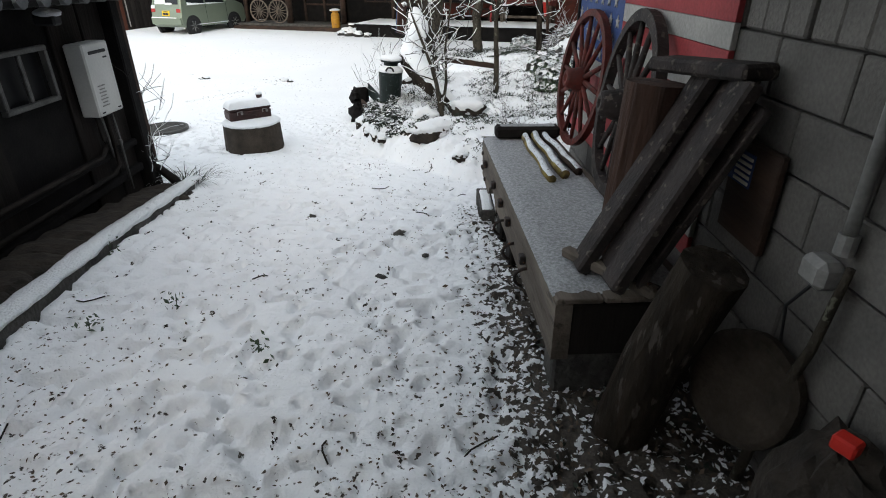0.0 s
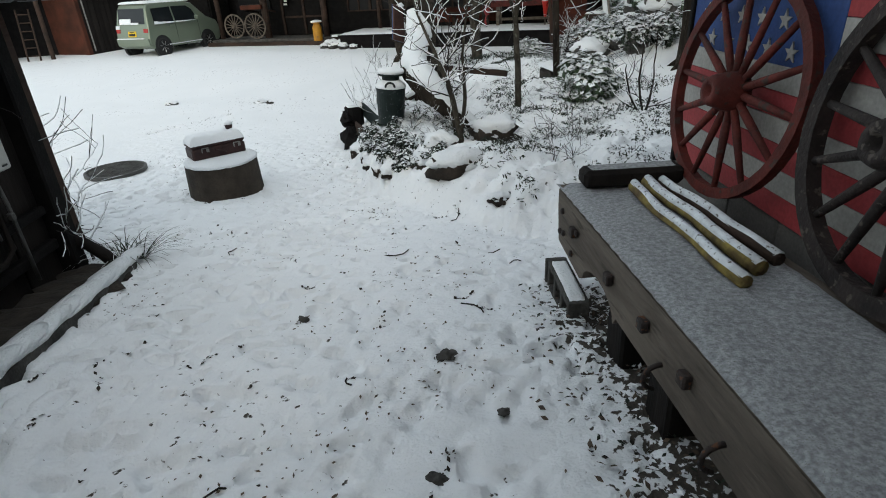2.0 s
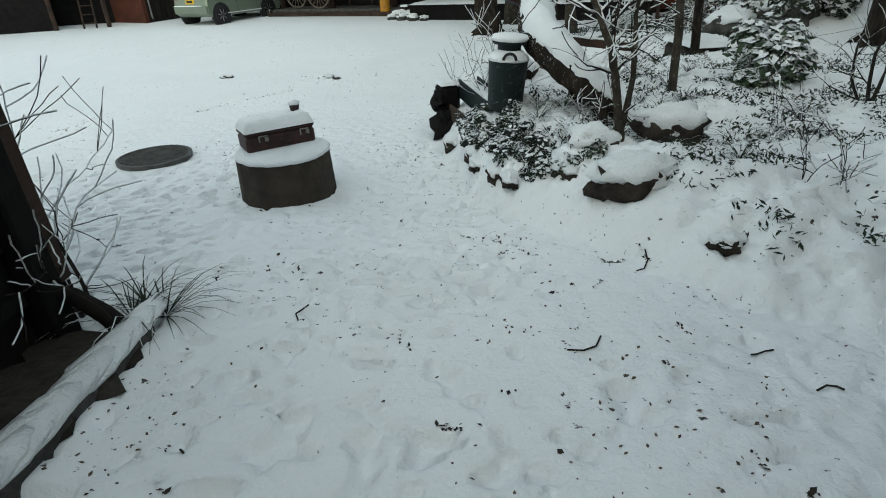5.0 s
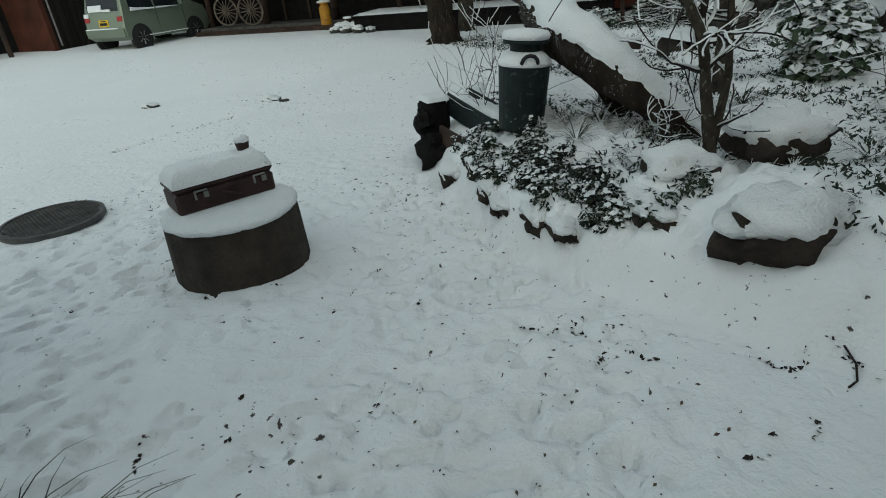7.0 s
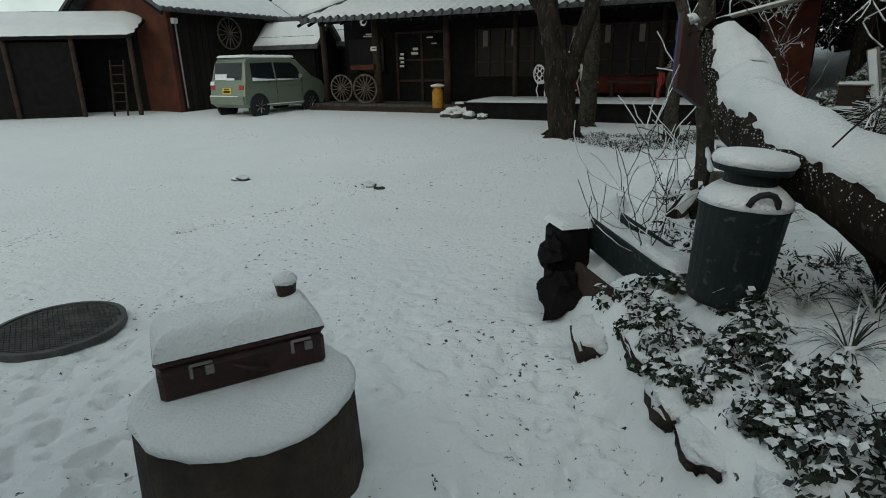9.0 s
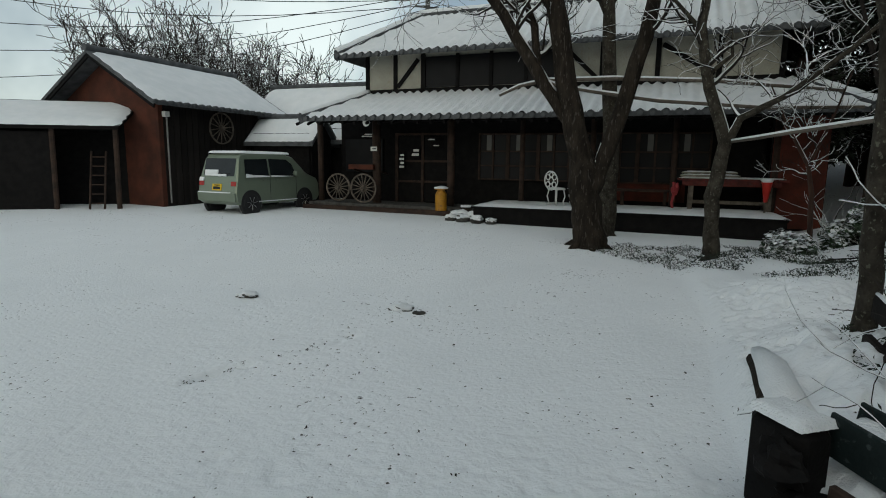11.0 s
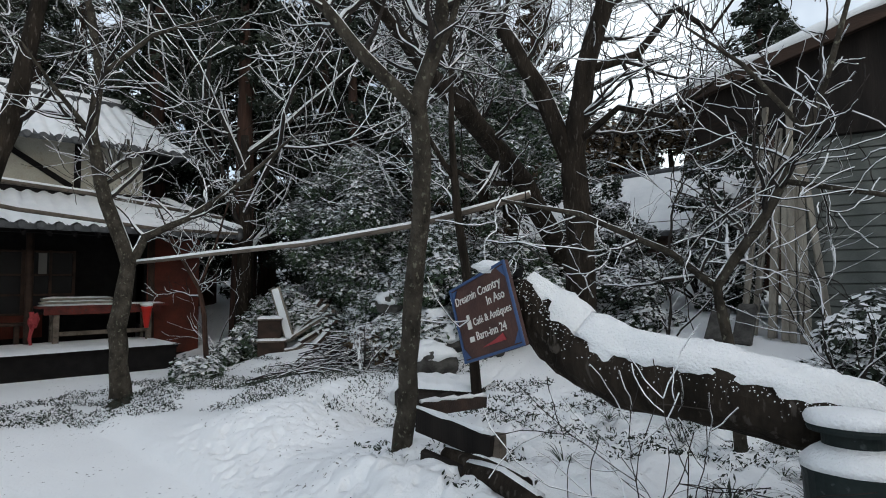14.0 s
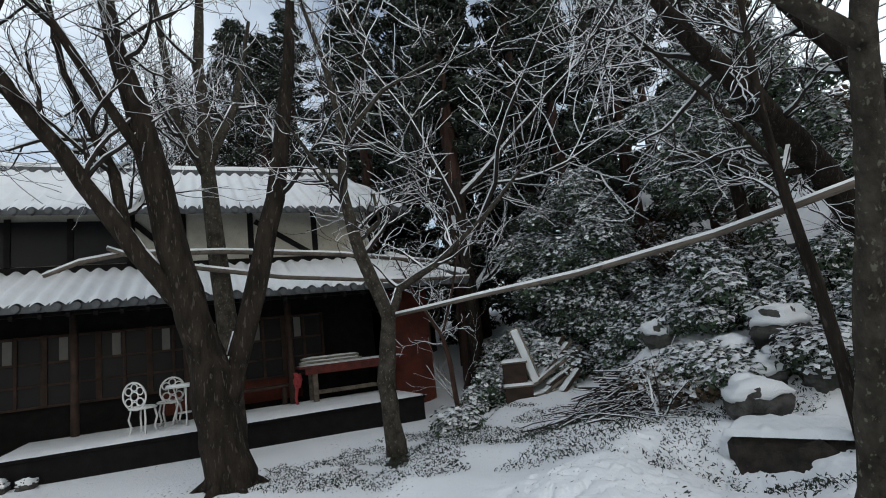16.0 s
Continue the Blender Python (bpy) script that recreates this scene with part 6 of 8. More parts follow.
def build_sign():
    """A brown board with a blue rim, hung slantwise on the trunk's end."""
    tl, tr, br = Vector((0.0, 7.44, 1.055)), Vector((-0.333, 6.933, 1.22)), Vector((-0.374, 6.796, 0.787))
    x = (tr - tl).normalized()
    y = (tr - br)
    y = (y - x * y.dot(x)).normalized()
    n = x.cross(y)
    W, Hh = 0.64, 0.46
    c = tr - x * W / 2 - y * Hh / 2
    m = Matrix((x, y, n)).transposed().to_4x4()
    m.translation = c
    ob = empty_thing("sign_board", br, "brown painted sign board with a blue rim and white lettering", "sign")
    part("board", Geo().box((0, 0, 0), (W, Hh, 0.025), m=m, bevel=0.004), SIGN_BROWN, ob)
    for dx, dy, w, h in ((0, Hh / 2 - 0.008, W, 0.016), (0, -Hh / 2 + 0.008, W, 0.016), (W / 2 - 0.008, 0, 0.016, Hh), (-W / 2 + 0.008, 0, 0.016, Hh)):
        part("rim", Geo().box((0, 0, 0), (w + 0.004, h, 0.012), m=m @ Matrix.Translation((dx, dy, 0.016 + (0.002 if w > h else 0))), bevel=0.003), SIGN_BLUE, ob)
    for sx, sy in ((1, 1), (1, -1), (-1, -1), (-1, 1)):
        tri = [(0, 0), (-0.06 * sx, 0), (0, -0.06 * sy)]
        if sx * sy < 0:
            tri = tri[::-1]
        part("corner", Geo().prism(tri, 0.0135, 0.019, m @ Matrix.Translation((sx * (W / 2 - 0.024), sy * (Hh / 2 - 0.024), 0))), SIGN_BLUE, ob)
    z = 0.0145
    for body, size, px, py in (("Dreamin Country", 0.072, -0.285, 0.115), ("In Aso", 0.072, 0.06, 0.045), ("Caf\u00e9 & Antiques", 0.062, -0.13, -0.035), ("Barn-inn 24", 0.07, -0.13, -0.12)):
        text_mesh(body, size, m @ Matrix.Translation((px, py, z)), SIGN_WHITE, ob)
    cup = Geo()
    cup.box((0, 0, 0), (0.045, 0.05, 0.004), m=m @ Matrix.Translation((-0.175, -0.02, z)))
    cup.box((0, 0, 0), (0.03, 0.03, 0.004), m=m @ Matrix.Translation((-0.175, 0.025, z)))
    part("picture", cup, SIGN_WHITE, ob)
    part("picture", Geo().box((0, 0, 0), (0.05, 0.03, 0.004), m=m @ Matrix.Translation((-0.18, -0.105, z))), SIGN_WHITE, ob)
    part("picture", Geo().prism([(-0.09, -0.17), (0.17, -0.17), (0.15, -0.13), (0.06, -0.15)], z, z + 0.003, m), FLAG_RED, ob)
    part("snow", Geo().blob(tr - x * 0.17 + Vector((0, 0, 0.012)), (0.05, 0.1, 0.035), seed=4, rough=0.15), SNOW, ob, smooth=True)
    part("hook", Geo().tube([tr - y * 0.12 - x * 0.14, tr - y * 0.09 - x * 0.12 - n * 0.03, tr - x * 0.03 - y * 0.12 - n * 0.12], 0.006, 6), IRON, ob)
    return ob


def build_fence():
    f = empty_thing("rail_fence", (0.4, 7.6, g(0.4, 7.6)), "broken dark timber rail fence beside the tree", "fence")
    part("rail", Geo().beam((0.3, 7.87, 0.22), (1.38, 7.89, 0.07), 0.05, 0.1, 0.01), BROWNWOOD, f)
    part("rail", Geo().beam((0.22, 7.85, 0.17), (0.05, 7.2, 0.1), 0.05, 0.16, 0.012), DARKWOOD, f)
    part("rail", Geo().beam((0.12, 7.75, -0.06), (-0.1, 6.95, -0.14), 0.06, 0.15, 0.012), DARKWOOD, f)
    part("post", Geo().beam((0.09, 7.2, g(0.09, 7.2) - 0.05), (0.1, 7.2, 0.18), 0.09, 0.1, 0.01), OLDWOOD, f)
    s = Geo()
    s.tube([Vector((0.22, 7.85, 0.255)).lerp(Vector((0.05, 7.2, 0.185)), k / 8) for k in range(9)], [0.012 + 0.012 * (k * 5 % 4) / 3 for k in range(9)], 8, wob=0.1)
    part("snow", s, SNOW, f, smooth=True)
    s = Geo()
    s.tube([Vector((0.3, 7.87, 0.275)).lerp(Vector((1.38, 7.89, 0.125)), k / 15) for k in range(16)], [0.014 + 0.012 * (k * 5 % 4) / 3 for k in range(16)], 8, wob=0.1)
    part("snow", s, SNOW, f, smooth=True)
    for k, (x0, y0, x1, y1, r) in enumerate(((0.2, 7.6, -0.08, 6.95, 0.07), (0.02, 7.35, -0.28, 6.8, 0.06))):
        ob = empty_thing("rotten_log", (x0, y0, g(x0, y0)), "dark rotten log under snow below the rails", "log", "logs below the rails")
        q = [(x0, y0, g(x0, y0) + 0.03), ((x0 + x1) / 2, (y0 + y1) / 2, g((x0 + x1) / 2, (y0 + y1) / 2) + 0.05), (x1, y1, g(x1, y1) + 0.02)]
        part("bark", Geo().tube(q, [r, r * 1.05, r * 0.9], 10, wob=0.18, seed=k), BARK, ob)
        part("snow", Geo().tube([(x + 0.02, y, z + r * 0.55) for x, y, z in q], [r * 0.6, r * 0.75, r * 0.55], 10, wob=0.25, seed=k + 5), SNOW, ob, smooth=True)
    lg = empty_thing("snowy_log", (-0.55, 7.7, g(-0.55, 7.7)), "half-buried log with snow along its back", "log")
    a = [(-0.42, 8.05, 0), (-0.5, 7.75, 0), (-0.62, 7.4, 0), (-0.72, 7.05, 0)]
    a = [(x, y, g(x, y) - 0.02) for x, y, _ in a]
    part("bark", Geo().tube(a, [0.05, 0.075, 0.085, 0.08], 9, wob=0.15), BARK, lg)
    part("snow", Geo().tube([(x + 0.035, y, z + 0.045) for x, y, z in a], [0.06, 0.1, 0.11, 0.1], 14, wob=0.25, seed=7), SNOW, lg, smooth=True)


def build_car():
    """A small pale green van-like car, seen from behind, snow on its roof and glass."""
    base = Vector((-9.4, 18.3, 0))
    th = radians(-23)
    gz0 = -0.36
    M = Matrix.Translation((base.x, base.y, gz0)) @ Matrix.Rotation(th, 4, "Z")
    L, W, Hh = 3.3, 1.46, 1.62
    car = empty_thing("car", (base.x, base.y, gz0), "small pale green boxy car with snow on roof and glass", "car", rz=th)
    prof = [(0.02, 0.32), (0.0, 0.55), (0.05, 0.85), (0.09, 0.98), (0.20, 1.45), (0.30, 1.57), (0.55, 1.61), (1.9, 1.61), (2.25, 1.52), (2.75, 1.06), (3.18, 0.90), (3.28, 0.72), (3.3, 0.36), (3.2, 0.24), (0.15, 0.24)]
    body = Geo()
    n = len(prof)

    def half(y, z):
        return (W / 2 - 0.02) if z < 0.9 else (W / 2 - 0.02) - (z - 0.9) * 0.17

    sec = (-1, -0.93, 0.93, 1)
    for s in sec:
        for y, z in prof:
            k = 1.0 if abs(s) < 1 else 0.965
            yy = y if abs(s) < 1 else 1.65 + (y - 1.65) * 0.985
            zz = z if abs(s) < 1 else 0.9 + (z - 0.9) * 0.965
            body.v.append(M @ Vector((s * half(y, z), yy, zz)))
    for r in range(3):
        for i in range(n):
            j = (i + 1) % n
            body.f.append((r * n + i, r * n + j, (r + 1) * n + j, (r + 1) * n + i))
    body.f.append(tuple(range(n)))
    body.f.append(tuple(3 * n + i for i in reversed(range(n))))
    bo = part("body", body, CARPAINT, car)

    def side_panel(name, pts, material, s, out=0.006, parent=None):
        q = Geo()
        for o in (0.0, out):
            for y, z in pts:
                q.v.append(M @ Vector((s * (half(y, z) + o - 0.002), y, z)))
        k = len(pts)
        q.f.append(tuple(range(k)) if s < 0 else tuple(reversed(range(k))))
        q.f.append(tuple(k + i for i in (reversed(range(k)) if s < 0 else range(k))))
        for i in range(k):
            j = (i + 1) % k
            q.f.append((i, j, k + j, k + i))
        return part(name, q, material, parent or car)

    for s in (1, -1):
        for pts in ([(0.36, 0.98), (0.40, 1.44), (1.20, 1.46), (1.20, 0.98)], [(1.27, 0.98), (1.27, 1.46), (1.95, 1.45), (2.16, 1.32), (2.3, 0.98)]):
            w = side_panel("side_window", pts, CARGLASS, s)
        for pts in ([(0.36, 0.965), (0.38, 1.06), (0.6, 1.03), (1.2, 1.0), (1.2, 0.965)], [(1.27, 0.965), (1.27, 1.01), (1.8, 0.995), (2.28, 0.975)]):
            side_panel("window_snow", pts, SNOW, s, 0.03)
        for y in (1.235, 2.28):
            side_panel("door_gap", [(y - 0.006, 0.36), (y - 0.006, 0.96), (y + 0.006, 0.96), (y + 0.006, 0.36)], BLACK, s, 0.003)
        for y in (0.95, 1.42):
            side_panel("door_handle", [(y, 0.86), (y, 0.9), (y + 0.12, 0.9), (y + 0.12, 0.86)], CARPAINT, s, 0.02)
        side_panel("sill_line", [(0.75, 0.30), (0.75, 0.325), (2.3, 0.325), (2.3, 0.30)], SNOW, s, 0.008)
        mr = Geo().box((0, 0, 0), (0.14, 0.1, 0.14), m=M @ Matrix.Translation((s * 0.75, 2.2, 1.06)), bevel=0.03)
        part("door_mirror", mr, CARPAINT, car)
        for y in (0.52, 2.62):
            c = M @ Vector((s * (W / 2 - 0.09), y, 0.275))
            mm = M @ Matrix.Translation((s * (W / 2 - 0.09), y, 0.275)) @ Matrix.Rotation(s * math.pi / 2, 4, "Y")
            wh = part("wheel", Geo().lathe((0, 0, 0), [(0.36, -0.02), (0.36, 0.072), (0.2, 0.072)], 24, axis=mm), BLACK, car)
            part("tyre", Geo().lathe((0, 0, 0), [(0.2, -0.08), (0.275, -0.07), (0.277, 0.06), (0.25, 0.085), (0.19, 0.09)], 28, axis=mm), BLACK, wh)
            part("rim", Geo().lathe((0, 0, 0), [(0.195, 0.05), (0.195, 0.088), (0.17, 0.082), (0.05, 0.078)], 24, axis=mm), PIPE_GREY, wh)
            for k in range(7):
                a = 2 * math.pi * k / 7
                part("rim_spoke", Geo().beam(mm @ Vector((0.04 * math.cos(a), 0.04 * math.sin(a), 0.09)), mm @ Vector((0.18 * math.cos(a), 0.18 * math.sin(a), 0.09)), 0.03, 0.012), CHROME, wh)

    def rear(name, x0, x1, z0, z1, material, out=0.012, parent=None):
        q = Geo()
        ys = lambda z: float(np.interp(z, [0.32, 0.55, 0.85, 0.98, 1.45, 1.57], [0.02, 0.0, 0.05, 0.09, 0.20, 0.30]))
        for o in (0.0, out):
            for x, z in ((x0, z0), (x1, z0), (x1, z1), (x0, z1)):
                q.v.append(M @ Vector((x, ys(z) + 0.004 - o, z)))
        q.f += [(3, 2, 1, 0), (4, 5, 6, 7)] + [(i, (i + 1) % 4, (i + 1) % 4 + 4, i + 4) for i in range(4)]
        return part(name, q, material, parent or car)

    rear("rear_window", -0.56, 0.56, 1.0, 1.46, CARGLASS)
    rear("rear_window_snow", -0.5, -0.02, 1.0, 1.16, SNOW, 0.035)
    rear("rear_window_snow", -0.02, 0.3, 0.99, 1.05, SNOW, 0.035)
    rear("rear_wiper", -0.05, 0.4, 1.06, 1.075, BLACK, 0.03)
    for s in (-1, 1):
        rear("tail_light", s * 0.50, s * 0.68, 0.74, 0.86, REDLAMP, 0.015) if s > 0 else rear("tail_light", -0.68, -0.50, 0.74, 0.86, REDLAMP, 0.015)
    pl = rear("number_plate", -0.17, 0.17, 0.62, 0.79, PLATE, 0.02)
    rear("plate_mark", -0.10, 0.10, 0.745, 0.77, BLACK, 0.024)
    rear("plate_mark", -0.13, 0.13, 0.65, 0.72, BLACK, 0.024)
    rear("bumper", -0.69, 0.69, 0.34, 0.56, CARPAINT, 0.05)
    rear("bumper_snow", -0.66, 0.5, 0.555, 0.58, SNOW, 0.06)
    rear("tailgate_snow", -0.68, -0.52, 0.86, 0.96, SNOW, 0.03)
    part("roof_snow", Geo().sheet(M @ Matrix.Translation((0, 1.22, 1.60)), 1.16, 1.95, 0.065, nx=22, ny=26, seed=17, lump=0.012), SNOW, car, smooth=True)
    part("bonnet_snow", Geo().sheet(M @ Matrix.Translation((0, 2.98, 0.985)) @ Matrix.Rotation(radians(-20), 4, "X"), 1.2, 0.42, 0.04, seed=18), SNOW, car, smooth=True)
    part("windscreen", Geo().beam(M @ Vector((0, 2.28, 1.515)), M @ Vector((0, 2.74, 1.09)), 1.05, 0.02), CARGLASS, car)


for f_ in (build_well_ring, build_manhole, build_bin, build_planter, build_bed, build_fallen_trunk, build_sign, build_fence, build_car):
    f_()

# ---- trees of the yard ----
tree("maple_tree", (-0.37, 14.5, g(-0.37, 14.5)), [
    [(-0.37, 14.5, -0.55, 0.33), (-0.42, 14.52, 0.1, 0.28), (-0.5, 14.54, 0.7, 0.28), (-0.64, 14.57, 1.38, 0.22), (-0.86, 14.62, 2.36, 0.2), (-1.07, 14.66, 3.51, 0.18), (-1.28, 14.7, 4.45, 0.155), (-1.5, 14.73, 5.3, 0.11), (-1.8, 14.7, 7.0, 0.06)],
    [(-0.36, 14.5, 0.6, 0.17), (-0.22, 14.48, 1.1, 0.145), (0.06, 14.38, 2.07, 0.145), (0.36, 14.28, 3.26, 0.13), (0.67, 14.17, 5.36, 0.09), (0.8, 14.1, 7.2, 0.05)],
    [(-0.72, 14.58, 1.7, 0.14), (-1.05, 14.63, 2.15, 0.12), (-1.42, 14.7, 2.7, 0.115), (-2.08, 14.76, 3.75, 0.1), (-2.85, 14.77, 4.8, 0.08), (-3.6, 14.7, 5.3, 0.05), (-5.03, 14.43, 5.0, 0.035), (-6.5, 13.94, 4.15, 0.014)],
    [(-1.42, 14.7, 2.7, 0.08), (-1.5, 14.9, 3.6, 0.07), (-2.0, 15.2, 5.0, 0.045), (-2.2, 15.5, 6.6, 0.02)],
    [(-1.1, 14.66, 3.6, 0.07), (-2.2, 14.4, 5.2, 0.05), (-3.6, 14.0, 6.1, 0.02)]],
    "old forked maple, bare, with snow along its limbs", BARK, 11, twigs=3, twig_len=1.5, clear=3.4, density=1.0, kids=(4, 6))
tree("maple_tree", (0.25, 16.0, g(0.25, 16.0)), [
    [(0.25, 16.0, -0.4, 0.2), (0.3, 16.0, 1.0, 0.17), (0.2, 16.02, 2.5, 0.15), (0.1, 16.06, 4.25, 0.12), (0.02, 16.08, 6.0, 0.09), (0.1, 16.06, 8.0, 0.05)],
    [(0.12, 16.06, 4.0, 0.1), (-0.4, 16.0, 5.0, 0.08), (-0.7, 15.9, 7.0, 0.04)],
    [(0.1, 16.06, 4.3, 0.09), (0.6, 16.1, 5.4, 0.07), (1.0, 16.2, 7.2, 0.03)]],
    "bare maple standing close behind another", BARK_GREY, 12, twigs=3, twig_len=1.4, clear=4.6, density=0.7, kids=(4, 6))
tree("plum_tree", (1.42, 13.38, g(1.42, 13.38)), [
    [(1.42, 13.38, -0.38, 0.15), (1.38, 13.4, 0.1, 0.115), (1.36, 13.42, 0.57, 0.125), (1.48, 13.37, 1.44, 0.1), (1.19, 13.5, 2.31, 0.09), (1.03, 13.58, 3.27, 0.075), (1.1, 13.54, 4.04, 0.06), (0.97, 13.61, 5.0, 0.045), (0.62, 13.75, 6.4, 0.02)],
    [(1.5, 13.35, 1.45, 0.075), (1.63, 13.28, 1.82, 0.055), (2.12, 13.0, 2.12, 0.045), (2.75, 12.57, 2.73, 0.035), (3.4, 12.04, 3.61, 0.015)],
    [(1.1, 13.54, 2.46, 0.04), (1.46, 13.37, 2.79, 0.03), (1.42, 13.39, 3.2, 0.02)],
    [(1.04, 13.58, 3.2, 0.04), (0.5, 13.5, 3.7, 0.025), (0.1, 13.4, 4.1, 0.01)],
    [(1.08, 13.55, 4.0, 0.04), (1.7, 13.3, 4.8, 0.03), (2.6, 13.0, 5.4, 0.012)]],
    "crooked pale-barked plum tree, bare, dusted with snow", BARK_GREY, 13, twigs=3, twig_len=1.1, clear=2.2, density=0.55, kids=(2, 4))
tree("young_tree", (0.3, 8.08, g(0.3, 8.08)), [
    [(0.31, 8.1, -0.4, 0.095), (0.29, 8.03, -0.1, 0.078), (0.25, 7.96, 0.175, 0.072), (0.138, 7.85, 0.73, 0.066), (0.065, 7.745, 1.26, 0.063), (-0.01, 7.66, 1.6, 0.061), (-0.09, 7.6, 1.93, 0.06), (-0.22, 7.545, 2.2, 0.056), (-0.15, 7.44, 2.63, 0.048), (-0.12, 7.41, 2.9, 0.045), (0.0, 7.3, 3.9, 0.03), (0.1, 7.2, 5.2, 0.015)],
    [(-0.22, 7.54, 2.15, 0.045), (-0.44, 7.8, 2.48, 0.04), (-0.59, 7.95, 2.74, 0.035), (-0.9, 8.3, 3.2, 0.028), (-1.3, 8.8, 3.8, 0.014)],
    [(-0.19, 7.5, 2.3, 0.02), (-0.2, 7.3, 2.7, 0.018), (-0.3, 7.0, 3.3, 0.01)]],
    "slender young tree forking above head height", BARK_GREY, 14, twigs=3, twig_len=0.8, clear=2.35, density=0.95, root=False, kids=(3, 4))
tree("slim_tree", (2.25, 8.45, g(2.25, 8.45)), [
    [(2.3, 8.42, g(2.3, 8.42) - 0.05, 0.06), (2.24, 8.5, 1.3, 0.05), (2.2, 8.58, 1.95, 0.045), (2.18, 8.62, 2.8, 0.035), (2.16, 8.6, 3.8, 0.025), (2.3, 8.6, 5.2, 0.012)],
    [(2.2, 8.58, 2.2, 0.03), (1.9, 8.9, 2.9, 0.025), (1.4, 9.3, 3.6, 0.01)]],
    "slim bare tree beside the bank", BARK, 15, twigs=3, twig_len=0.9, clear=1.9, density=0.9, root=False)
tree("oak_tree", (4.35, 7.85, g(4.35, 7.85)), [
    [(4.35, 7.83, g(4.35, 7.83) - 0.1, 0.24), (4.34, 7.84, 0.9, 0.2), (4.34, 7.85, 1.93, 0.19), (4.33, 7.88, 2.91, 0.17), (4.37, 7.7, 4.06, 0.14), (4.44, 7.33, 5.19, 0.12), (4.6, 7.0, 7.0, 0.06)],
    [(4.32, 7.92, 2.8, 0.14), (4.21, 8.32, 3.82, 0.12), (4.05, 8.8, 4.76, 0.1), (3.8, 9.38, 5.6, 0.07), (3.5, 10.0, 7.0, 0.03)],
    [(4.38, 7.7, 4.0, 0.07), (4.9, 7.1, 4.3, 0.06), (5.0, 6.6, 4.9, 0.045), (5.6, 6.2, 4.7, 0.03), (5.8, 5.8, 5.3, 0.015)],
    [(4.35, 7.85, 3.0, 0.05), (4.0, 7.2, 3.3, 0.04), (3.7, 6.6, 3.0, 0.03), (3.2, 6.0, 3.2, 0.012)]],
    "dark crooked oak, bare, above the fallen trunk", BARK, 16, twigs=3, twig_len=1.4, clear=2.0, density=0.85, kids=(2, 4))
tree("crooked_tree", (1.22, 5.95, g(1.22, 5.95)), [
    [(1.23, 5.92, -0.3, 0.045), (1.22, 5.94, 0.49, 0.038), (1.2, 6.03, 1.05, 0.036), (1.24, 5.71, 1.53, 0.032), (1.24, 5.47, 2.02, 0.028), (1.24, 5.3, 2.5, 0.02), (1.3, 5.1, 3.2, 0.01)],
    [(1.2, 6.03, 1.05, 0.028), (1.16, 6.31, 1.3, 0.025), (1.0, 6.9, 1.6, 0.02), (0.76, 7.43, 1.72, 0.01)],
    [(1.24, 5.6, 1.75, 0.02), (1.3, 5.0, 1.6, 0.016), (1.4, 4.4, 1.9, 0.008)],
    [(1.24, 5.45, 2.05, 0.018), (1.0, 5.8, 2.5, 0.014), (0.7, 6.1, 2.7, 0.007)]],
    "low crooked bare tree by the fallen trunk", BARK_GREY, 17, twigs=3, twig_len=0.7, density=0.75, root=False, kids=(2, 4))
tree("slim_tree", (0.37, 4.33, g(0.37, 4.33)), [
    [(0.38, 4.33, g(0.38, 4.33) - 0.05, 0.04), (0.36, 4.33, 0.05, 0.032), (0.31, 4.36, 0.35, 0.028), (0.25, 4.33, 0.6, 0.026), (0.12, 4.45, 0.92, 0.022), (0.0, 4.6, 1.2, 0.016), (-0.12, 4.75, 1.7, 0.007)],
    [(0.37, 4.34, 0.02, 0.024), (0.43, 4.38, 0.4, 0.02), (0.42, 4.45, 0.8, 0.015), (0.5, 4.5, 1.4, 0.006)],
    [(0.25, 4.33, 0.6, 0.015), (0.3, 4.5, 0.8, 0.011), (0.42, 4.7, 1.1, 0.005)]],
    "thin bare two-stemmed sapling among the bed stones", BARK_GREY, 18, twigs=2, twig_len=0.45, density=1.1, root=False, sides=8)
tree("slim_tree", (4.0, 15.0, g(4.0, 15.0)), [
    [(3.55, 14.4, g(3.55, 14.4) - 0.05, 0.05), (3.5, 14.45, 0.6, 0.045), (3.42, 14.5, 1.1, 0.035), (3.1, 14.7, 1.8, 0.025), (2.8, 14.8, 2.5, 0.012)],
    [(3.42, 14.5, 1.1, 0.03), (3.65, 14.35, 1.9, 0.022), (3.8, 14.2, 2.7, 0.01)]],
    "small forked bare tree by the deck", BARK_RED, 19, twigs=3, twig_len=0.7, density=0.8, root=False, sides=7)

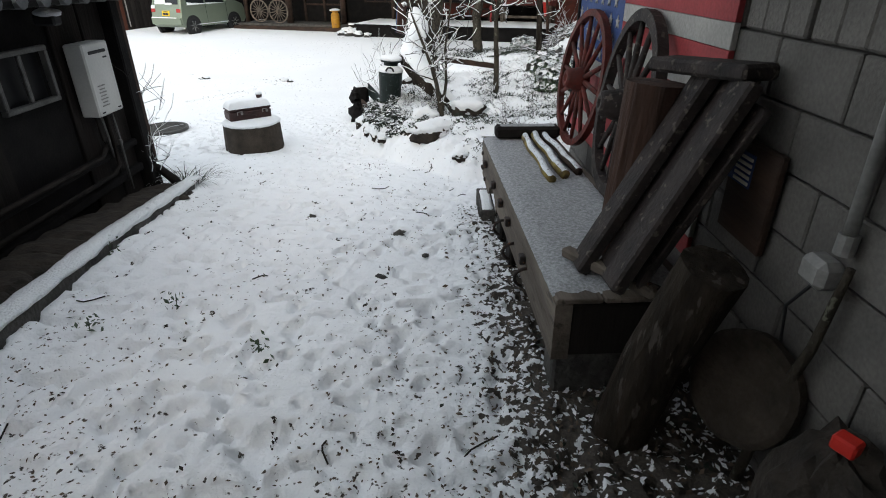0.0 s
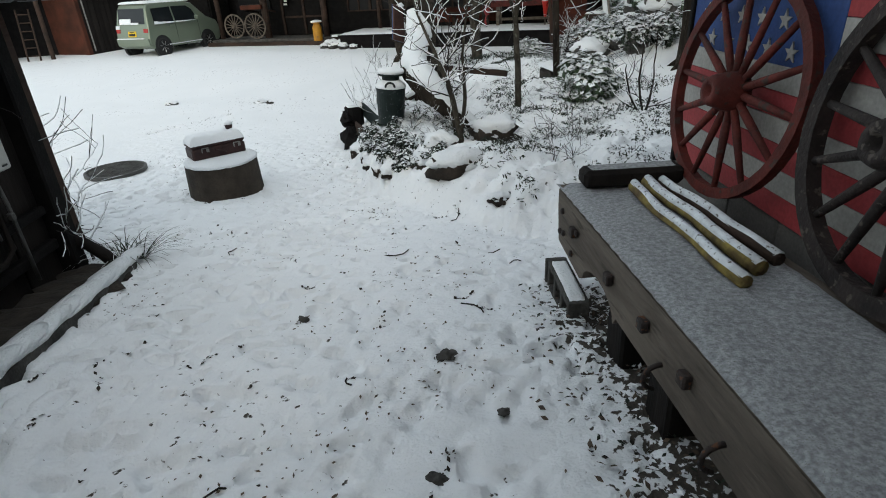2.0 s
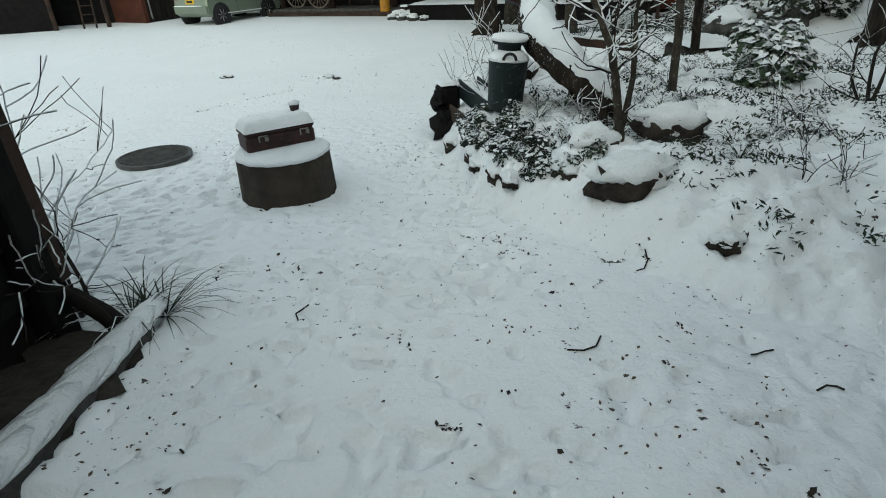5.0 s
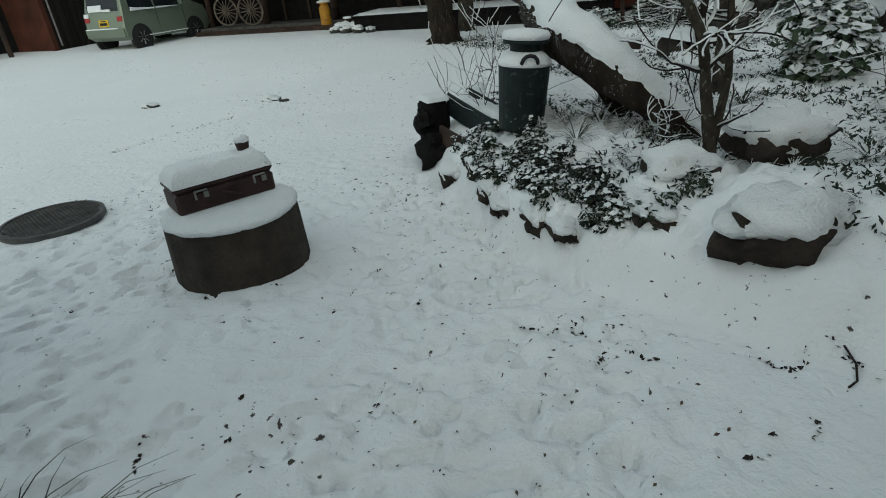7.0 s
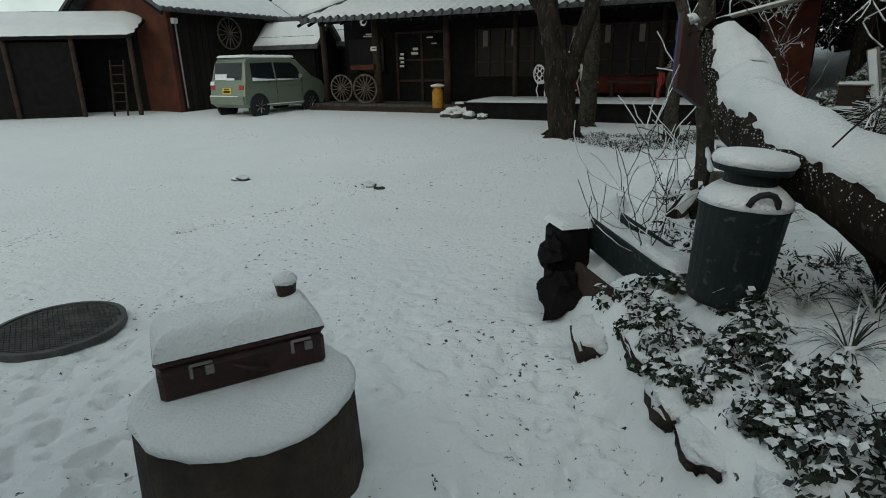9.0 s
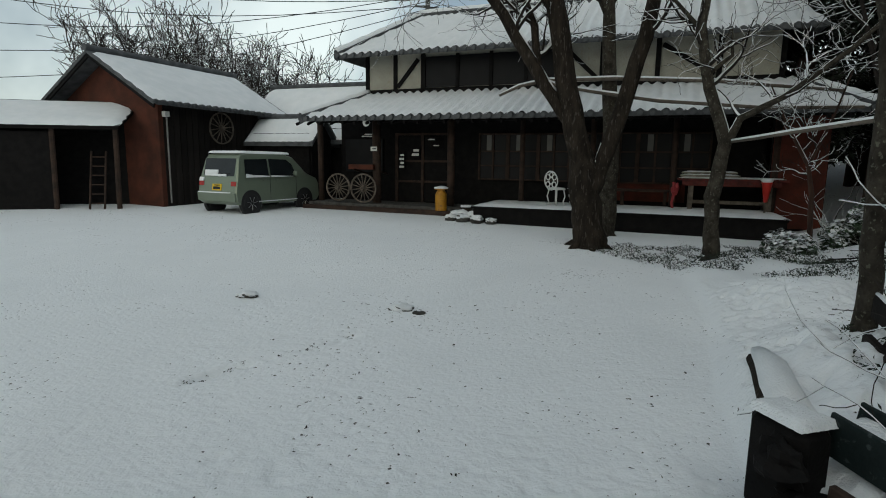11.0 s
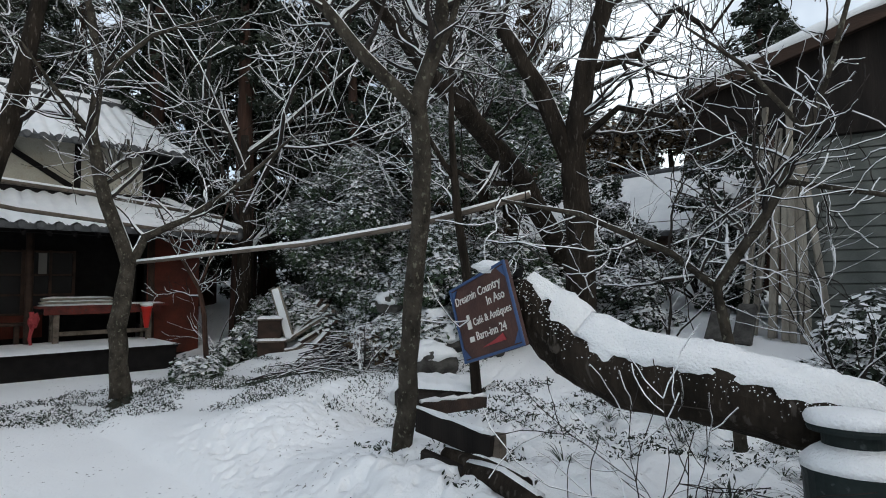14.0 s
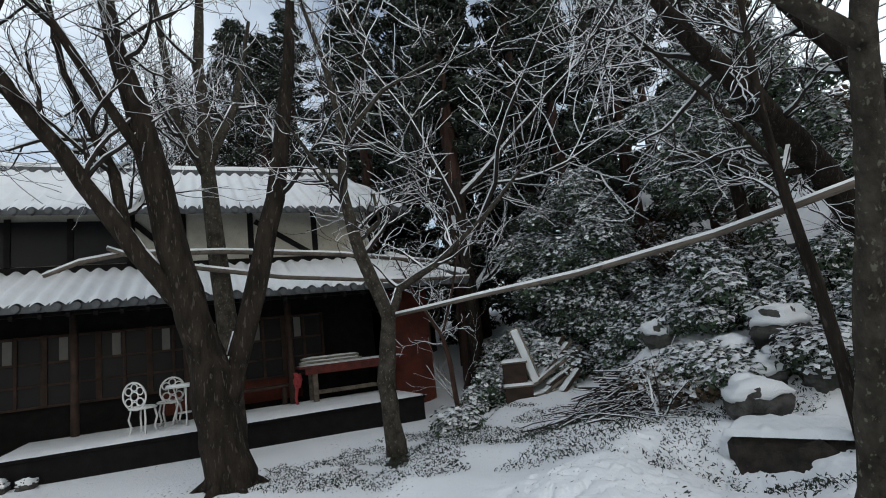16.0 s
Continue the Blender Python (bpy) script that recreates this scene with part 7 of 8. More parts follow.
tree("leaning_tree", (7.0, 8.55, g(7.0, 8.55)), [
    [(7.0, 8.55, g(7.0, 8.55) - 0.1, 0.2), (6.0, 8.7, 1.75, 0.185), (5.0, 8.88, 2.65, 0.17), (4.1, 9.0, 3.12, 0.15), (3.19, 9.07, 3.45, 0.13), (2.4, 9.15, 3.75, 0.09), (1.55, 9.25, 4.2, 0.05), (0.9, 9.3, 4.8, 0.02)],
    [(5.0, 8.88, 2.65, 0.05), (4.2, 9.3, 2.6, 0.04), (3.5, 9.7, 2.9, 0.03), (2.9, 9.9, 2.8, 0.014)],
    [(4.1, 9.0, 3.12, 0.07), (3.9, 9.4, 4.0, 0.05), (3.4, 9.9, 5.0, 0.02)]],
    "thick dark tree leaning far over, snow along its back", BARK, 21, twigs=3, twig_len=1.0, clear=1.6, density=0.7, root=False, kids=(3, 4))

for way_ in (((-2.06, 16.55, 2.53), (-1.65, 16.42, 2.71), (-1.11, 16.24, 2.81), (0.22, 15.81, 2.79), (1.94, 15.25, 2.67), (3.95, 14.6, 2.42)), ((-1.33, 16.26, 2.89), (-0.85, 16.11, 2.68), (-0.12, 15.87, 2.53), (1.0, 15.51, 2.33), (2.83, 14.91, 2.15), (4.22, 14.46, 2.13))):
    ob = empty_thing("hung_pole", way_[3], "long bent snow-lined pole tied in trees before the eave", "pole", "poles before the eave")
    part("pole", Geo().tube(way_, [0.028, 0.034, 0.04, 0.042, 0.038, 0.03], 9), OLDWOOD, ob, smooth=True)
    part("snow", Geo().tube([Vector(q) + Vector((0, 0, 0.026)) for q in way_], [0.022, 0.03, 0.034, 0.036, 0.032, 0.022], 8), SNOW, ob, smooth=True)

# a long snow-lined pole laid across the trees
ob = empty_thing("long_pole", (1.6, 13.5, 1.45), "long bent bamboo pole lined with snow, resting in the trees", "pole")
pp = [Vector((1.5, 13.42, 1.45)), Vector((1.64, 12.7, 1.49)), Vector((1.77, 11.99, 1.54)), Vector((2.04, 10.61, 1.62)), Vector((2.3, 9.23, 1.78)), Vector((2.42, 8.6, 1.9)), Vector((2.54, 7.86, 2.05))]
part("pole", Geo().tube(pp, [0.024, 0.026, 0.028, 0.031, 0.034, 0.036, 0.038], 9), OLDWOOD, ob, smooth=True)
part("snow", Geo().tube([p + Vector((0, 0, 0.022)) for p in pp], [0.022, 0.025, 0.026, 0.028, 0.03, 0.031, 0.028], 8), SNOW, ob, smooth=True)

# ---- on and before the house ----
HB = Matrix.Rotation(-HA, 4, "Z")


def facing_house(u, v, z):
    """A frame at a house place whose z looks out to the yard."""
    return Matrix.Translation(H(u, v, z)) @ HB @ Matrix.Rotation(math.pi / 2, 4, "X")


for u, z, r in ((11.22, 0.32, 0.4), (10.38, 0.31, 0.42)):
    build_wheel("wagon_wheel", H(u, 1.05, z), facing_house(u, 1.05, z), r, 16, OLDWOOD, "grey wooden wagon wheel leaning on the house front", "wheels at the house", 0.04, 0.04)
bw_ = BF(2.2, -0.09, 2.05)
build_wheel("wagon_wheel", bw_, Matrix.Translation(bw_) @ Vector((0.937, -0.35, 0)).to_track_quat("Z", "Y").to_matrix().to_4x4(), 0.5, 14, OLDWOOD, "grey wagon wheel hung on the barn wall", "", 0.04, 0.04)


def build_can():
    c = H(7.9, 0.87, -0.2)
    ob = empty_thing("yellow_can", c, "yellow milk can with a snowy lid by the door", "milk can")
    part("body", Geo().lathe(c, [(0.15, 0.0), (0.155, 0.03), (0.155, 0.42), (0.12, 0.5)], 22), YELLOW, ob)
    part("neck", Geo().lathe(c, [(0.1, 0.49), (0.1, 0.55), (0.17, 0.56), (0.17, 0.58)], 20), YELLOW, ob)
    part("snow", Geo().blob(c + Vector((0, 0, 0.6)), (0.2, 0.18, 0.05), seed=2, rough=0.12), SNOW, ob, smooth=True)


def build_flower_box():
    ob = empty_thing("window_box", H(10.55, 1.3, 0.85), "red painted window box on the house front", "window box")
    part("box", hbox(Geo(), 10.14, 10.96, 1.2, 1.4, 0.84, 0.98, 0.01), REDWALL, ob)
    part("soil", hbox(Geo(), 10.17, 10.93, 1.22, 1.38, 0.975, 0.99), SOIL, ob)
    for u in (10.2, 10.9):
        part("bracket", Geo().beam(H(u, 1.4, 0.84), H(u, 2.2, 0.7), 0.04, 0.05), BROWNWOOD, ob)


def small_sign(u, v, z, w, h, rows, label, board=None):
    ob = empty_thing("notice_board", H(u, v, z - h / 2), label, "notice board", "signs on the house")
    part("board", hbox(Geo(), u - w / 2, u + w / 2, v - 0.012, v + 0.012, z - h / 2, z + h / 2, 0.003), board or BLACKWOOD, ob)
    for k in range(rows):
        zz = z + h / 2 - (k + 0.7) * h / (rows + 0.4)
        part("text_bar", hbox(Geo(), u - w * 0.38, u + w * (0.38 if k % 2 else 0.2), v - 0.017, v - 0.013, zz - h * 0.12 / max(1, rows / 2), zz + h * 0.12 / max(1, rows / 2)), SIGN_WHITE if board is None else BLACK, ob)


def build_chair(u, v, turn, name_group="white garden chairs"):
    """A cast white garden chair with an openwork back."""
    z = 0.06
    c = H(u, v, z)
    ob = empty_thing("garden_chair", c, "white cast-metal garden chair with a lacy round back", "chair", name_group)
    M = Matrix.Translation(c) @ Matrix.Rotation(turn, 4, "Z")
    part("seat", Geo().lathe((0, 0, 0), [(0.2, 0.40), (0.215, 0.41), (0.215, 0.43), (0.19, 0.435)], 20, axis=M), WHITE_METAL, ob)
    for a in (0.8, 2.35, 3.95, 5.5):
        p = [M @ Vector((0.17 * math.cos(a), 0.17 * math.sin(a), 0.41)), M @ Vector((0.21 * math.cos(a), 0.21 * math.sin(a), 0.25)), M @ Vector((0.17 * math.cos(a), 0.17 * math.sin(a), 0.1)), M @ Vector((0.22 * math.cos(a), 0.22 * math.sin(a), 0.0))]
        part("leg", Geo().tube(p, 0.016, 7), WHITE_METAL, ob, smooth=True)
    fr = Geo().tube([M @ Vector((0.2 * math.cos(t), 0.2 + 0.02 * math.sin(t), 0.62 + 0.22 * math.sin(t))) for t in [k * 2 * math.pi / 24 for k in range(25)]], 0.015, 6, caps=False)
    part("back_frame", fr, WHITE_METAL, ob, smooth=True)
    for i, (cx, cz, r) in enumerate(((0, 0.62, 0.07), (0.1, 0.7, 0.06), (-0.1, 0.7, 0.06), (0.1, 0.53, 0.06), (-0.1, 0.53, 0.06), (0, 0.76, 0.055), (0, 0.48, 0.05))):
        ring = Geo().tube([M @ Vector((cx + r * math.cos(t), 0.2, cz + r * math.sin(t))) for t in [k * 2 * math.pi / 12 for k in range(13)]], 0.011, 5, caps=False)
        part("back_ornament", ring, WHITE_METAL, ob)
    part("snow", Geo().blob(M @ Vector((0, 0, 0.44)), (0.18, 0.18, 0.02), seed=5, rough=0.1), SNOW, ob, smooth=True)


def build_round_table():
    c = H(4.15, 0.75, 0.06)
    ob = empty_thing("garden_table", c, "small white round garden table under snow", "table")
    part("top", Geo().lathe(c, [(0.3, 0.66), (0.31, 0.67), (0.31, 0.685), (0.28, 0.69)], 26), WHITE_METAL, ob)
    for a in (0.3, 2.4, 4.5):
        part("leg", Geo().tube([c + Vector((0.2 * math.cos(a), 0.2 * math.sin(a), 0.67)), c + Vector((0.12 * math.cos(a), 0.12 * math.sin(a), 0.4)), c + Vector((0.25 * math.cos(a), 0.25 * math.sin(a), 0.0))], 0.016, 7), WHITE_METAL, ob, smooth=True)
    part("shelf", Geo().lathe(c, [(0.12, 0.22), (0.13, 0.23), (0.12, 0.24)], 16), WHITE_METAL, ob)
    part("snow", Geo().lathe(c, [(0.3, 0.688), (0.29, 0.715), (0.05, 0.72)], 24), SNOW, ob, smooth=True)


def build_picnic():
    z0 = 0.05
    ob = empty_thing("picnic_table", H(1.0, 1.5, z0), "red-stained picnic table with snowy planks on top", "table")
    for k in range(4):
        part("plank", hbox(Geo(), -0.15, 2.1, 1.2 + k * 0.17, 1.355 + k * 0.17, 0.74, 0.79, 0.006), REDWOOD, ob)
    for u in (0.2, 1.8):
        part("leg", hbox(Geo(), u - 0.05, u + 0.05, 1.28, 1.38, z0, 0.74, 0.008), OLDWOOD, ob)
        part("leg", hbox(Geo(), u - 0.05, u + 0.05, 1.7, 1.8, z0, 0.74, 0.008), OLDWOOD, ob)
    part("stretcher", hbox(Geo(), 0.2, 1.8, 1.5, 1.56, 0.2, 0.28, 0.006), OLDWOOD, ob)
    part("apron", hbox(Geo(), 0.0, 2.0, 1.22, 1.26, 0.62, 0.74), REDWOOD, ob)
    part("snow", Geo().sheet(Matrix.Translation(H(0.98, 1.52, 0.79)) @ HB, 2.2, 0.62, 0.03, nx=26, ny=8, seed=21, lump=0.012), SNOW, ob, smooth=True)
    for k, (u0, u1, z) in enumerate(((0.8, 2.05, 0.87), (0.85, 2.02, 0.94))):
        bd = empty_thing("loose_board", H(1.4, 1.5, z - 0.03), "loose board lying on the picnic table under snow", "board", "boards on the table")
        part("board", hbox(Geo(), u0, u1, 1.35 + 0.05 * k, 1.6, z - 0.045, z - 0.005, 0.004), PALEWOOD, bd)
        part("snow", Geo().sheet(Matrix.Translation(H((u0 + u1) / 2, 1.475 + 0.025 * k, z - 0.005)) @ HB, u1 - u0, 0.24, 0.02, seed=30 + k), SNOW, bd, smooth=True)
    be = empty_thing("wooden_bench", H(2.9, 1.8, z0), "plain dark wooden bench on the deck", "bench")
    part("seat", hbox(Geo(), 2.2, 3.5, 1.65, 1.95, 0.42, 0.48, 0.006), BROWNWOOD, be)
    for u in (2.35, 3.35):
        part("leg", hbox(Geo(), u - 0.04, u + 0.04, 1.7, 1.9, z0, 0.42, 0.006), BROWNWOOD, be)
    cn = H(0.3, 1.08, 0.2)
    tc = empty_thing("traffic_cone", H(0.3, 1.08, 0.05), "red plastic cone upside down on a stake beside the table", "cone")
    part("cone", Geo().lathe(cn, [(0.04, 0.1), (0.1, 0.5), (0.12, 0.52), (0.1, 0.54)], 16), BRIGHT_RED, tc, smooth=True)
    part("stake", Geo().tube([H(0.3, 1.08, -0.05), H(0.3, 1.08, 0.35)], 0.02, 6), OLDWOOD, tc)
    part("snow", Geo().blob(cn + Vector((0, 0, 0.57)), (0.12, 0.12, 0.06), seed=3, rough=0.1), SNOW, tc, smooth=True)
    rg = empty_thing("red_cloth", H(2.15, 1.25, 0.4), "crumpled red plastic sheet beside the table", "cloth")
    part("cloth", Geo().blob(H(2.15, 1.3, 0.55), (0.08, 0.07, 0.15), seed=8, rough=0.35), FLAG_RED, rg)
    part("fold", Geo().tube([H(2.15, 1.3, 0.5), H(2.2, 1.3, 0.2), H(2.15, 1.3, -0.03)], [0.04, 0.03, 0.03], 7), FLAG_RED, rg)


def build_front_rocks():
    rr = random.Random(3)
    for i, (u, v, s) in enumerate(((7.15, 0.35, 0.22), (6.75, 0.2, 0.2), (6.95, 0.0, 0.16), (6.55, -0.1, 0.16), (7.3, 0.1, 0.14), (6.2, -0.1, 0.13))):
        p = H(u, v, 0)
        rock((p.x, p.y, g(p.x, p.y) + s * 0.35), (s, s * 0.8, s * 0.7), 100 + i, "grey garden stone with snow before the house", group="stones before the house")
    p = H(7.05, 0.5, 0.0)
    st = empty_thing("stump_seat", (p.x, p.y, g(p.x, p.y)), "short round stump with snow on top", "stump")
    part("body", Geo().lathe((p.x, p.y, g(p.x, p.y)), [(0.15, 0), (0.15, 0.3), (0.13, 0.31)], 14, wob=0.1), BARK, st)
    part("snow", Geo().lathe((p.x, p.y, g(p.x, p.y)), [(0.15, 0.305), (0.14, 0.35), (0.02, 0.36)], 14), SNOW, st, smooth=True)


build_can()
build_flower_box()
small_sign(10.17, 1.3, 1.43, 0.2, 0.12, 1, "small white sign on a post", SIGN_WHITE)
small_sign(9.25, 2.15, 1.35, 0.3, 0.3, 2, "dark notice with pale writing by the door")
small_sign(9.7, 2.15, 1.1, 0.2, 0.5, 4, "tall dark notice with pale writing")
small_sign(8.75, 2.1, 1.72, 0.36, 0.14, 1, "dark hanging sign with pale writing")
small_sign(8.6, 2.1, 1.55, 0.3, 0.1, 1, "dark hanging sign with pale writing")
small_sign(10.85, 2.15, 1.85, 0.5, 0.14, 2, "dark name board with pale writing")
for u, v, t in ((4.78, 0.55, 2.6), (4.4, 1.15, 3.4), (3.7, 0.6, 1.9)):
    build_chair(u, v, t - HA)
build_round_table()
build_picnic()
build_front_rocks()
ob = empty_thing("wall_ornament", H(9.9, 0.42, 2.08), "white round ornament hanging under the eave", "ornament")
part("disc", Geo().lathe((0, 0, 0), [(0.09, 0), (0.11, 0.02), (0.05, 0.06)], 16, axis=facing_house(9.9, 0.42, 2.1)), WHITE_METAL, ob)
part("cord", Geo().tube([H(9.9, 0.43, 2.1), H(9.9, 0.5, 2.28)], 0.006, 5), CABLE, ob)


# ---- sheds between barn and house ----
def simple_house(name, c, rz, w, d, eave, top, wall_mat, label, category="house", over=0.4, base=-0.4, window=False):
    """A gabled building: walls, two slopes with snow, ridge."""
    M = Matrix.Translation((c[0], c[1], 0)) @ Matrix.Rotation(rz, 4, "Z")
    ob = empty_thing(name, (c[0], c[1], base), label, category)
    for q in ((0, -d / 2, w, 0.12), (0, d / 2, w, 0.12)):
        part("wall", Geo().box((0, 0, 0), (q[2], q[3], eave - base + 0.1), m=M @ Matrix.Translation((q[0], q[1], (eave + base) / 2))), wall_mat, ob)
    for s in (-1, 1):
        gb = Geo()
        x = s * w / 2
        for o in (-0.06, 0.06):
            gb.v += [M @ Vector((x + o, -d / 2, base)), M @ Vector((x + o, d / 2, base)), M @ Vector((x + o, d / 2, eave)), M @ Vector((x + o, 0, top - 0.1)), M @ Vector((x + o, -d / 2, eave))]
        gb.f += [(0, 1, 2, 3, 4), (9, 8, 7, 6, 5)] + [(i, i + 5, (i + 1) % 5 + 5, (i + 1) % 5) for i in range(5)]
        part("gable", gb, wall_mat, ob)
    for s in (-1, 1):
        r = Geo()
        k = (top - eave) / (d / 2)
        q = [M @ Vector((-w / 2 - over, s * (d / 2 + over), eave - k * over)), M @ Vector((w / 2 + over, s * (d / 2 + over), eave - k * over)), M @ Vector((w / 2 + over, 0, top)), M @ Vector((-w / 2 - over, 0, top))]
        r.v += q + [p - Vector((0, 0, 0.12)) for p in q]
        r.f += [(0, 1, 2, 3), (7, 6, 5, 4)] + [(i, i + 4, (i + 1) % 4 + 4, (i + 1) % 4) for i in range(4)]
        sl = part("roof", r, TILE, ob)
        xn, yn = (q[1] - q[0]).normalized(), (q[3] - q[0]).normalized()
        if s > 0:
            xn = -xn
        mm = Matrix((xn, yn, xn.cross(yn))).transposed().to_4x4()
        mm.translation = (q[0] + q[2]) / 2
        part("roof_snow", Geo().sheet(mm, w + 2 * over - 0.06, (q[3] - q[0]).length - 0.05, 0.07, nx=30, ny=12, seed=3 + s, lump=0.02), SNOW, sl, smooth=True)
    part("roof_ridge", Geo().tube([M @ Vector((-w / 2 - over, 0, top + 0.03)), M @ Vector((w / 2 + over, 0, top + 0.03))], 0.1, 8), TILE, ob)
    if window:
        part("window", Geo().box((0, 0, 0), (0.9, 0.03, 0.7), m=M @ Matrix.Translation((0, -d / 2 - 0.07, (eave + base) / 2 + 0.2))), WINDOW, ob)


simple_house("shed", (-8.3, 25.6), radians(-16), 4.6, 3.6, 2.15, 3.9, BLACKWOOD, "dark shed with a snowy roof between barn and house", "shed")
simple_house("shed", (-8.9, 22.9), radians(-16), 2.2, 1.2, 1.9, 2.5, BLACKWOOD, "small dark lean-to behind the car with snow on it", "shed", over=0.25)
simple_house("neighbour_house", (16.5, 10.0), radians(75), 8.5, 6, 2.7, 4.7, BROWNWOOD, "brown neighbouring house with a snowy roof beyond the trees", base=0.3, window=True)
simple_house("neighbour_house", (12.0, 14.9), radians(-62), 5, 3, 2.6, 3.5, PLASTER, "grey neighbouring house with a snowy roof behind the bushes", base=0.3)
simple_house("neighbour_house", (16.0, 17.5), radians(-62), 6, 4, 4.6, 5.6, REDWALL, "red-walled neighbouring house glimpsed through trees", base=0.5)


# ---- storage building with leaning poles on the east side ----
def build_storage():
    ob = empty_thing("storage_building", (9.5, 2.6, 0.2), "weathered storage building with grey-green siding and red-brown gable", "building")
    part("wall", Geo().box((8.9, 1.6, 1.6), (3.4, 7.2, 3.6)), SIDING, ob)
    bd = shared("siding_board", Geo().box((0, 0, 0), (0.03, 7.2, 0.16), bevel=0.008), SIDING)
    for k in range(19):
        piece("siding_board", bd, Matrix.Translation((7.18, 1.6, 0.1 + k * 0.17)) @ Matrix.Rotation(0.1, 4, "Y"), ob)
    bn = shared("siding_end_board", Geo().box((0, 0, 0), (3.4, 0.03, 0.16), bevel=0.008), SIDING)
    for k in range(19):
        piece("siding_board", bn, Matrix.Translation((8.9, 5.22, 0.1 + k * 0.17)) @ Matrix.Rotation(0.1, 4, "X"), ob)
    gb = Geo()
    gb.v += [Vector((7.05, 6.6, 4.15)), Vector((7.05, 1.4, 5.7)), Vector((7.05, 1.4, 3.3)), Vector((7.05, 5.3, 3.3)),
             Vector((7.2, 6.6, 4.15)), Vector((7.2, 1.4, 5.7)), Vector((7.2, 1.4, 3.3)), Vector((7.2, 5.3, 3.3))]
    gb.f += [(3, 2, 1, 0), (4, 5, 6, 7), (0, 1, 5, 4), (1, 2, 6, 5), (2, 3, 7, 6), (3, 0, 4, 7)]
    part("gable_wall", gb, DARKWOOD, ob)
    r = part("roof", Geo().beam((8.8, 6.75, 4.15), (8.8, 1.2, 5.8), 4.2, 0.12), BROWNWOOD, ob)
    sd = Vector((0, -5.55, 1.65)).normalized()
    mm = Matrix((Vector((1, 0, 0)), sd, Vector((1, 0, 0)).cross(sd))).transposed().to_4x4()
    if mm.col[2].z < 0:
        mm = Matrix((Vector((-1, 0, 0)), sd, Vector((-1, 0, 0)).cross(sd))).transposed().to_4x4()
    mm.translation = Vector((8.8, 3.97, 5.05))
    part("edge_face", Geo().beam((6.68, 6.78, 4.1), (6.68, 1.2, 5.76), 0.04, 0.2), BROWNWOOD, ob)
    part("fascia_snow", Geo().tube([Vector((6.72, 6.8, 4.24)).lerp(Vector((6.72, 1.2, 5.9)), k / 14) for k in range(15)], [0.07 + 0.02 * (k % 3) for k in range(15)], 7), SNOW, ob, smooth=True)
    part("roof_snow", Geo().sheet(mm, 4.2, 5.7, 0.09, seed=8, nx=30, ny=24, lump=0.02), SNOW, r, smooth=True)
    rr = random.Random(2)
    for k in range(10):
        y = 5.0 + k * 0.1 + rr.uniform(-0.03, 0.03)
        z0 = g(6.6, y)
        solo("pole", Geo().beam((6.35 + rr.uniform(-0.1, 0.1), y + rr.uniform(-0.15, 0.15), z0 - 0.02), (7.0, 5.3 + (y - 5.45) * 0.5, z0 + 3.1 + rr.uniform(-0.4, 0.5)), 0.09, 0.05, 0.006), PALEWOOD, "long pale plank leaning against the storage building", "plank", "leaning planks")
    for k, (y, s) in enumerate(((6.0, 0.5), (6.35, 0.4))):
        z = g(5.9, y)
        solo("stone_slab", Geo().beam((5.7, y, z - 0.03), (6.1, y - 0.1, z + s), 0.25, 0.1, 0.02), STONE, "leaning grey stone slab with a dusting of snow", "slab", "slabs")


build_storage()


# ---- the bank: bushes, stones, brush and stacked boards ----
def cloud(x0, x1, y0, y1, z0, z1, n, r, seed, dome=True):
    rr = random.Random(seed)
    cs, rs = [], []
    while len(cs) < n:
        a, b, c = rr.uniform(-1, 1), rr.uniform(-1, 1), rr.uniform(0, 1)
        if a * a + b * b > 1 - (0.75 * c * c if dome else 0):
            continue
        x, y = (x0 + x1) / 2 + a * (x1 - x0) / 2, (y0 + y1) / 2 + b * (y1 - y0) / 2
        cs.append((x, y, z0 + c * (z1 - z0)))
        rs.append(r * rr.uniform(0.7, 1.3))
    return cs, rs


cs, rs = cloud(5.0, 7.8, 12.0, 15.2, 0.2, 4.1, 90, 0.42, 1)
bush("camellia_bush", (6.4, 13.6, g(6.4, 13.6)), cs, rs, "tall glossy evergreen bush dusted with snow", LEAF, per=460, size=0.05, snow=0.75)
cs, rs = cloud(5.9, 7.9, 8.9, 12.2, 3.0, 5.5, 46, 0.42, 2, dome=False)
bush("evergreen_oak", (7.1, 10.4, g(7.1, 10.4)), cs, rs, "broad evergreen tree with drooping sprays under snow", LEAF, per=330, size=0.06, snow=0.7, stem=False, category="tree")
part("trunk", Geo().tube([(7.1, 10.4, g(7.1, 10.4) - 0.1), (7.0, 10.45, 1.9), (6.9, 10.5, 3.2), (6.8, 10.6, 4.8)], [0.14, 0.12, 0.1, 0.04], 10, wob=0.1), BARK, bpy.data.objects["evergreen_oak"], smooth=True)
cs, rs = cloud(19.0, 22.5, 3.5, 13.5, 3.2, 8.2, 60, 0.95, 5, dome=False)
bush("brown_oak", (20.5, 8.5, g(20.5, 8.5)), cs, rs, "broad withered brown oak wood behind the neighbouring house", LEAF_BROWN, per=280, size=0.17, snow=0.4, stem=False, category="tree")
part("trunk", Geo().tube([(20.5, 8.5, g(20.5, 8.5) - 0.1), (20.6, 8.4, 3.4), (20.4, 8.6, 7.0)], [0.26, 0.2, 0.06], 10, wob=0.1), BARK, bpy.data.objects["brown_oak"], smooth=True)
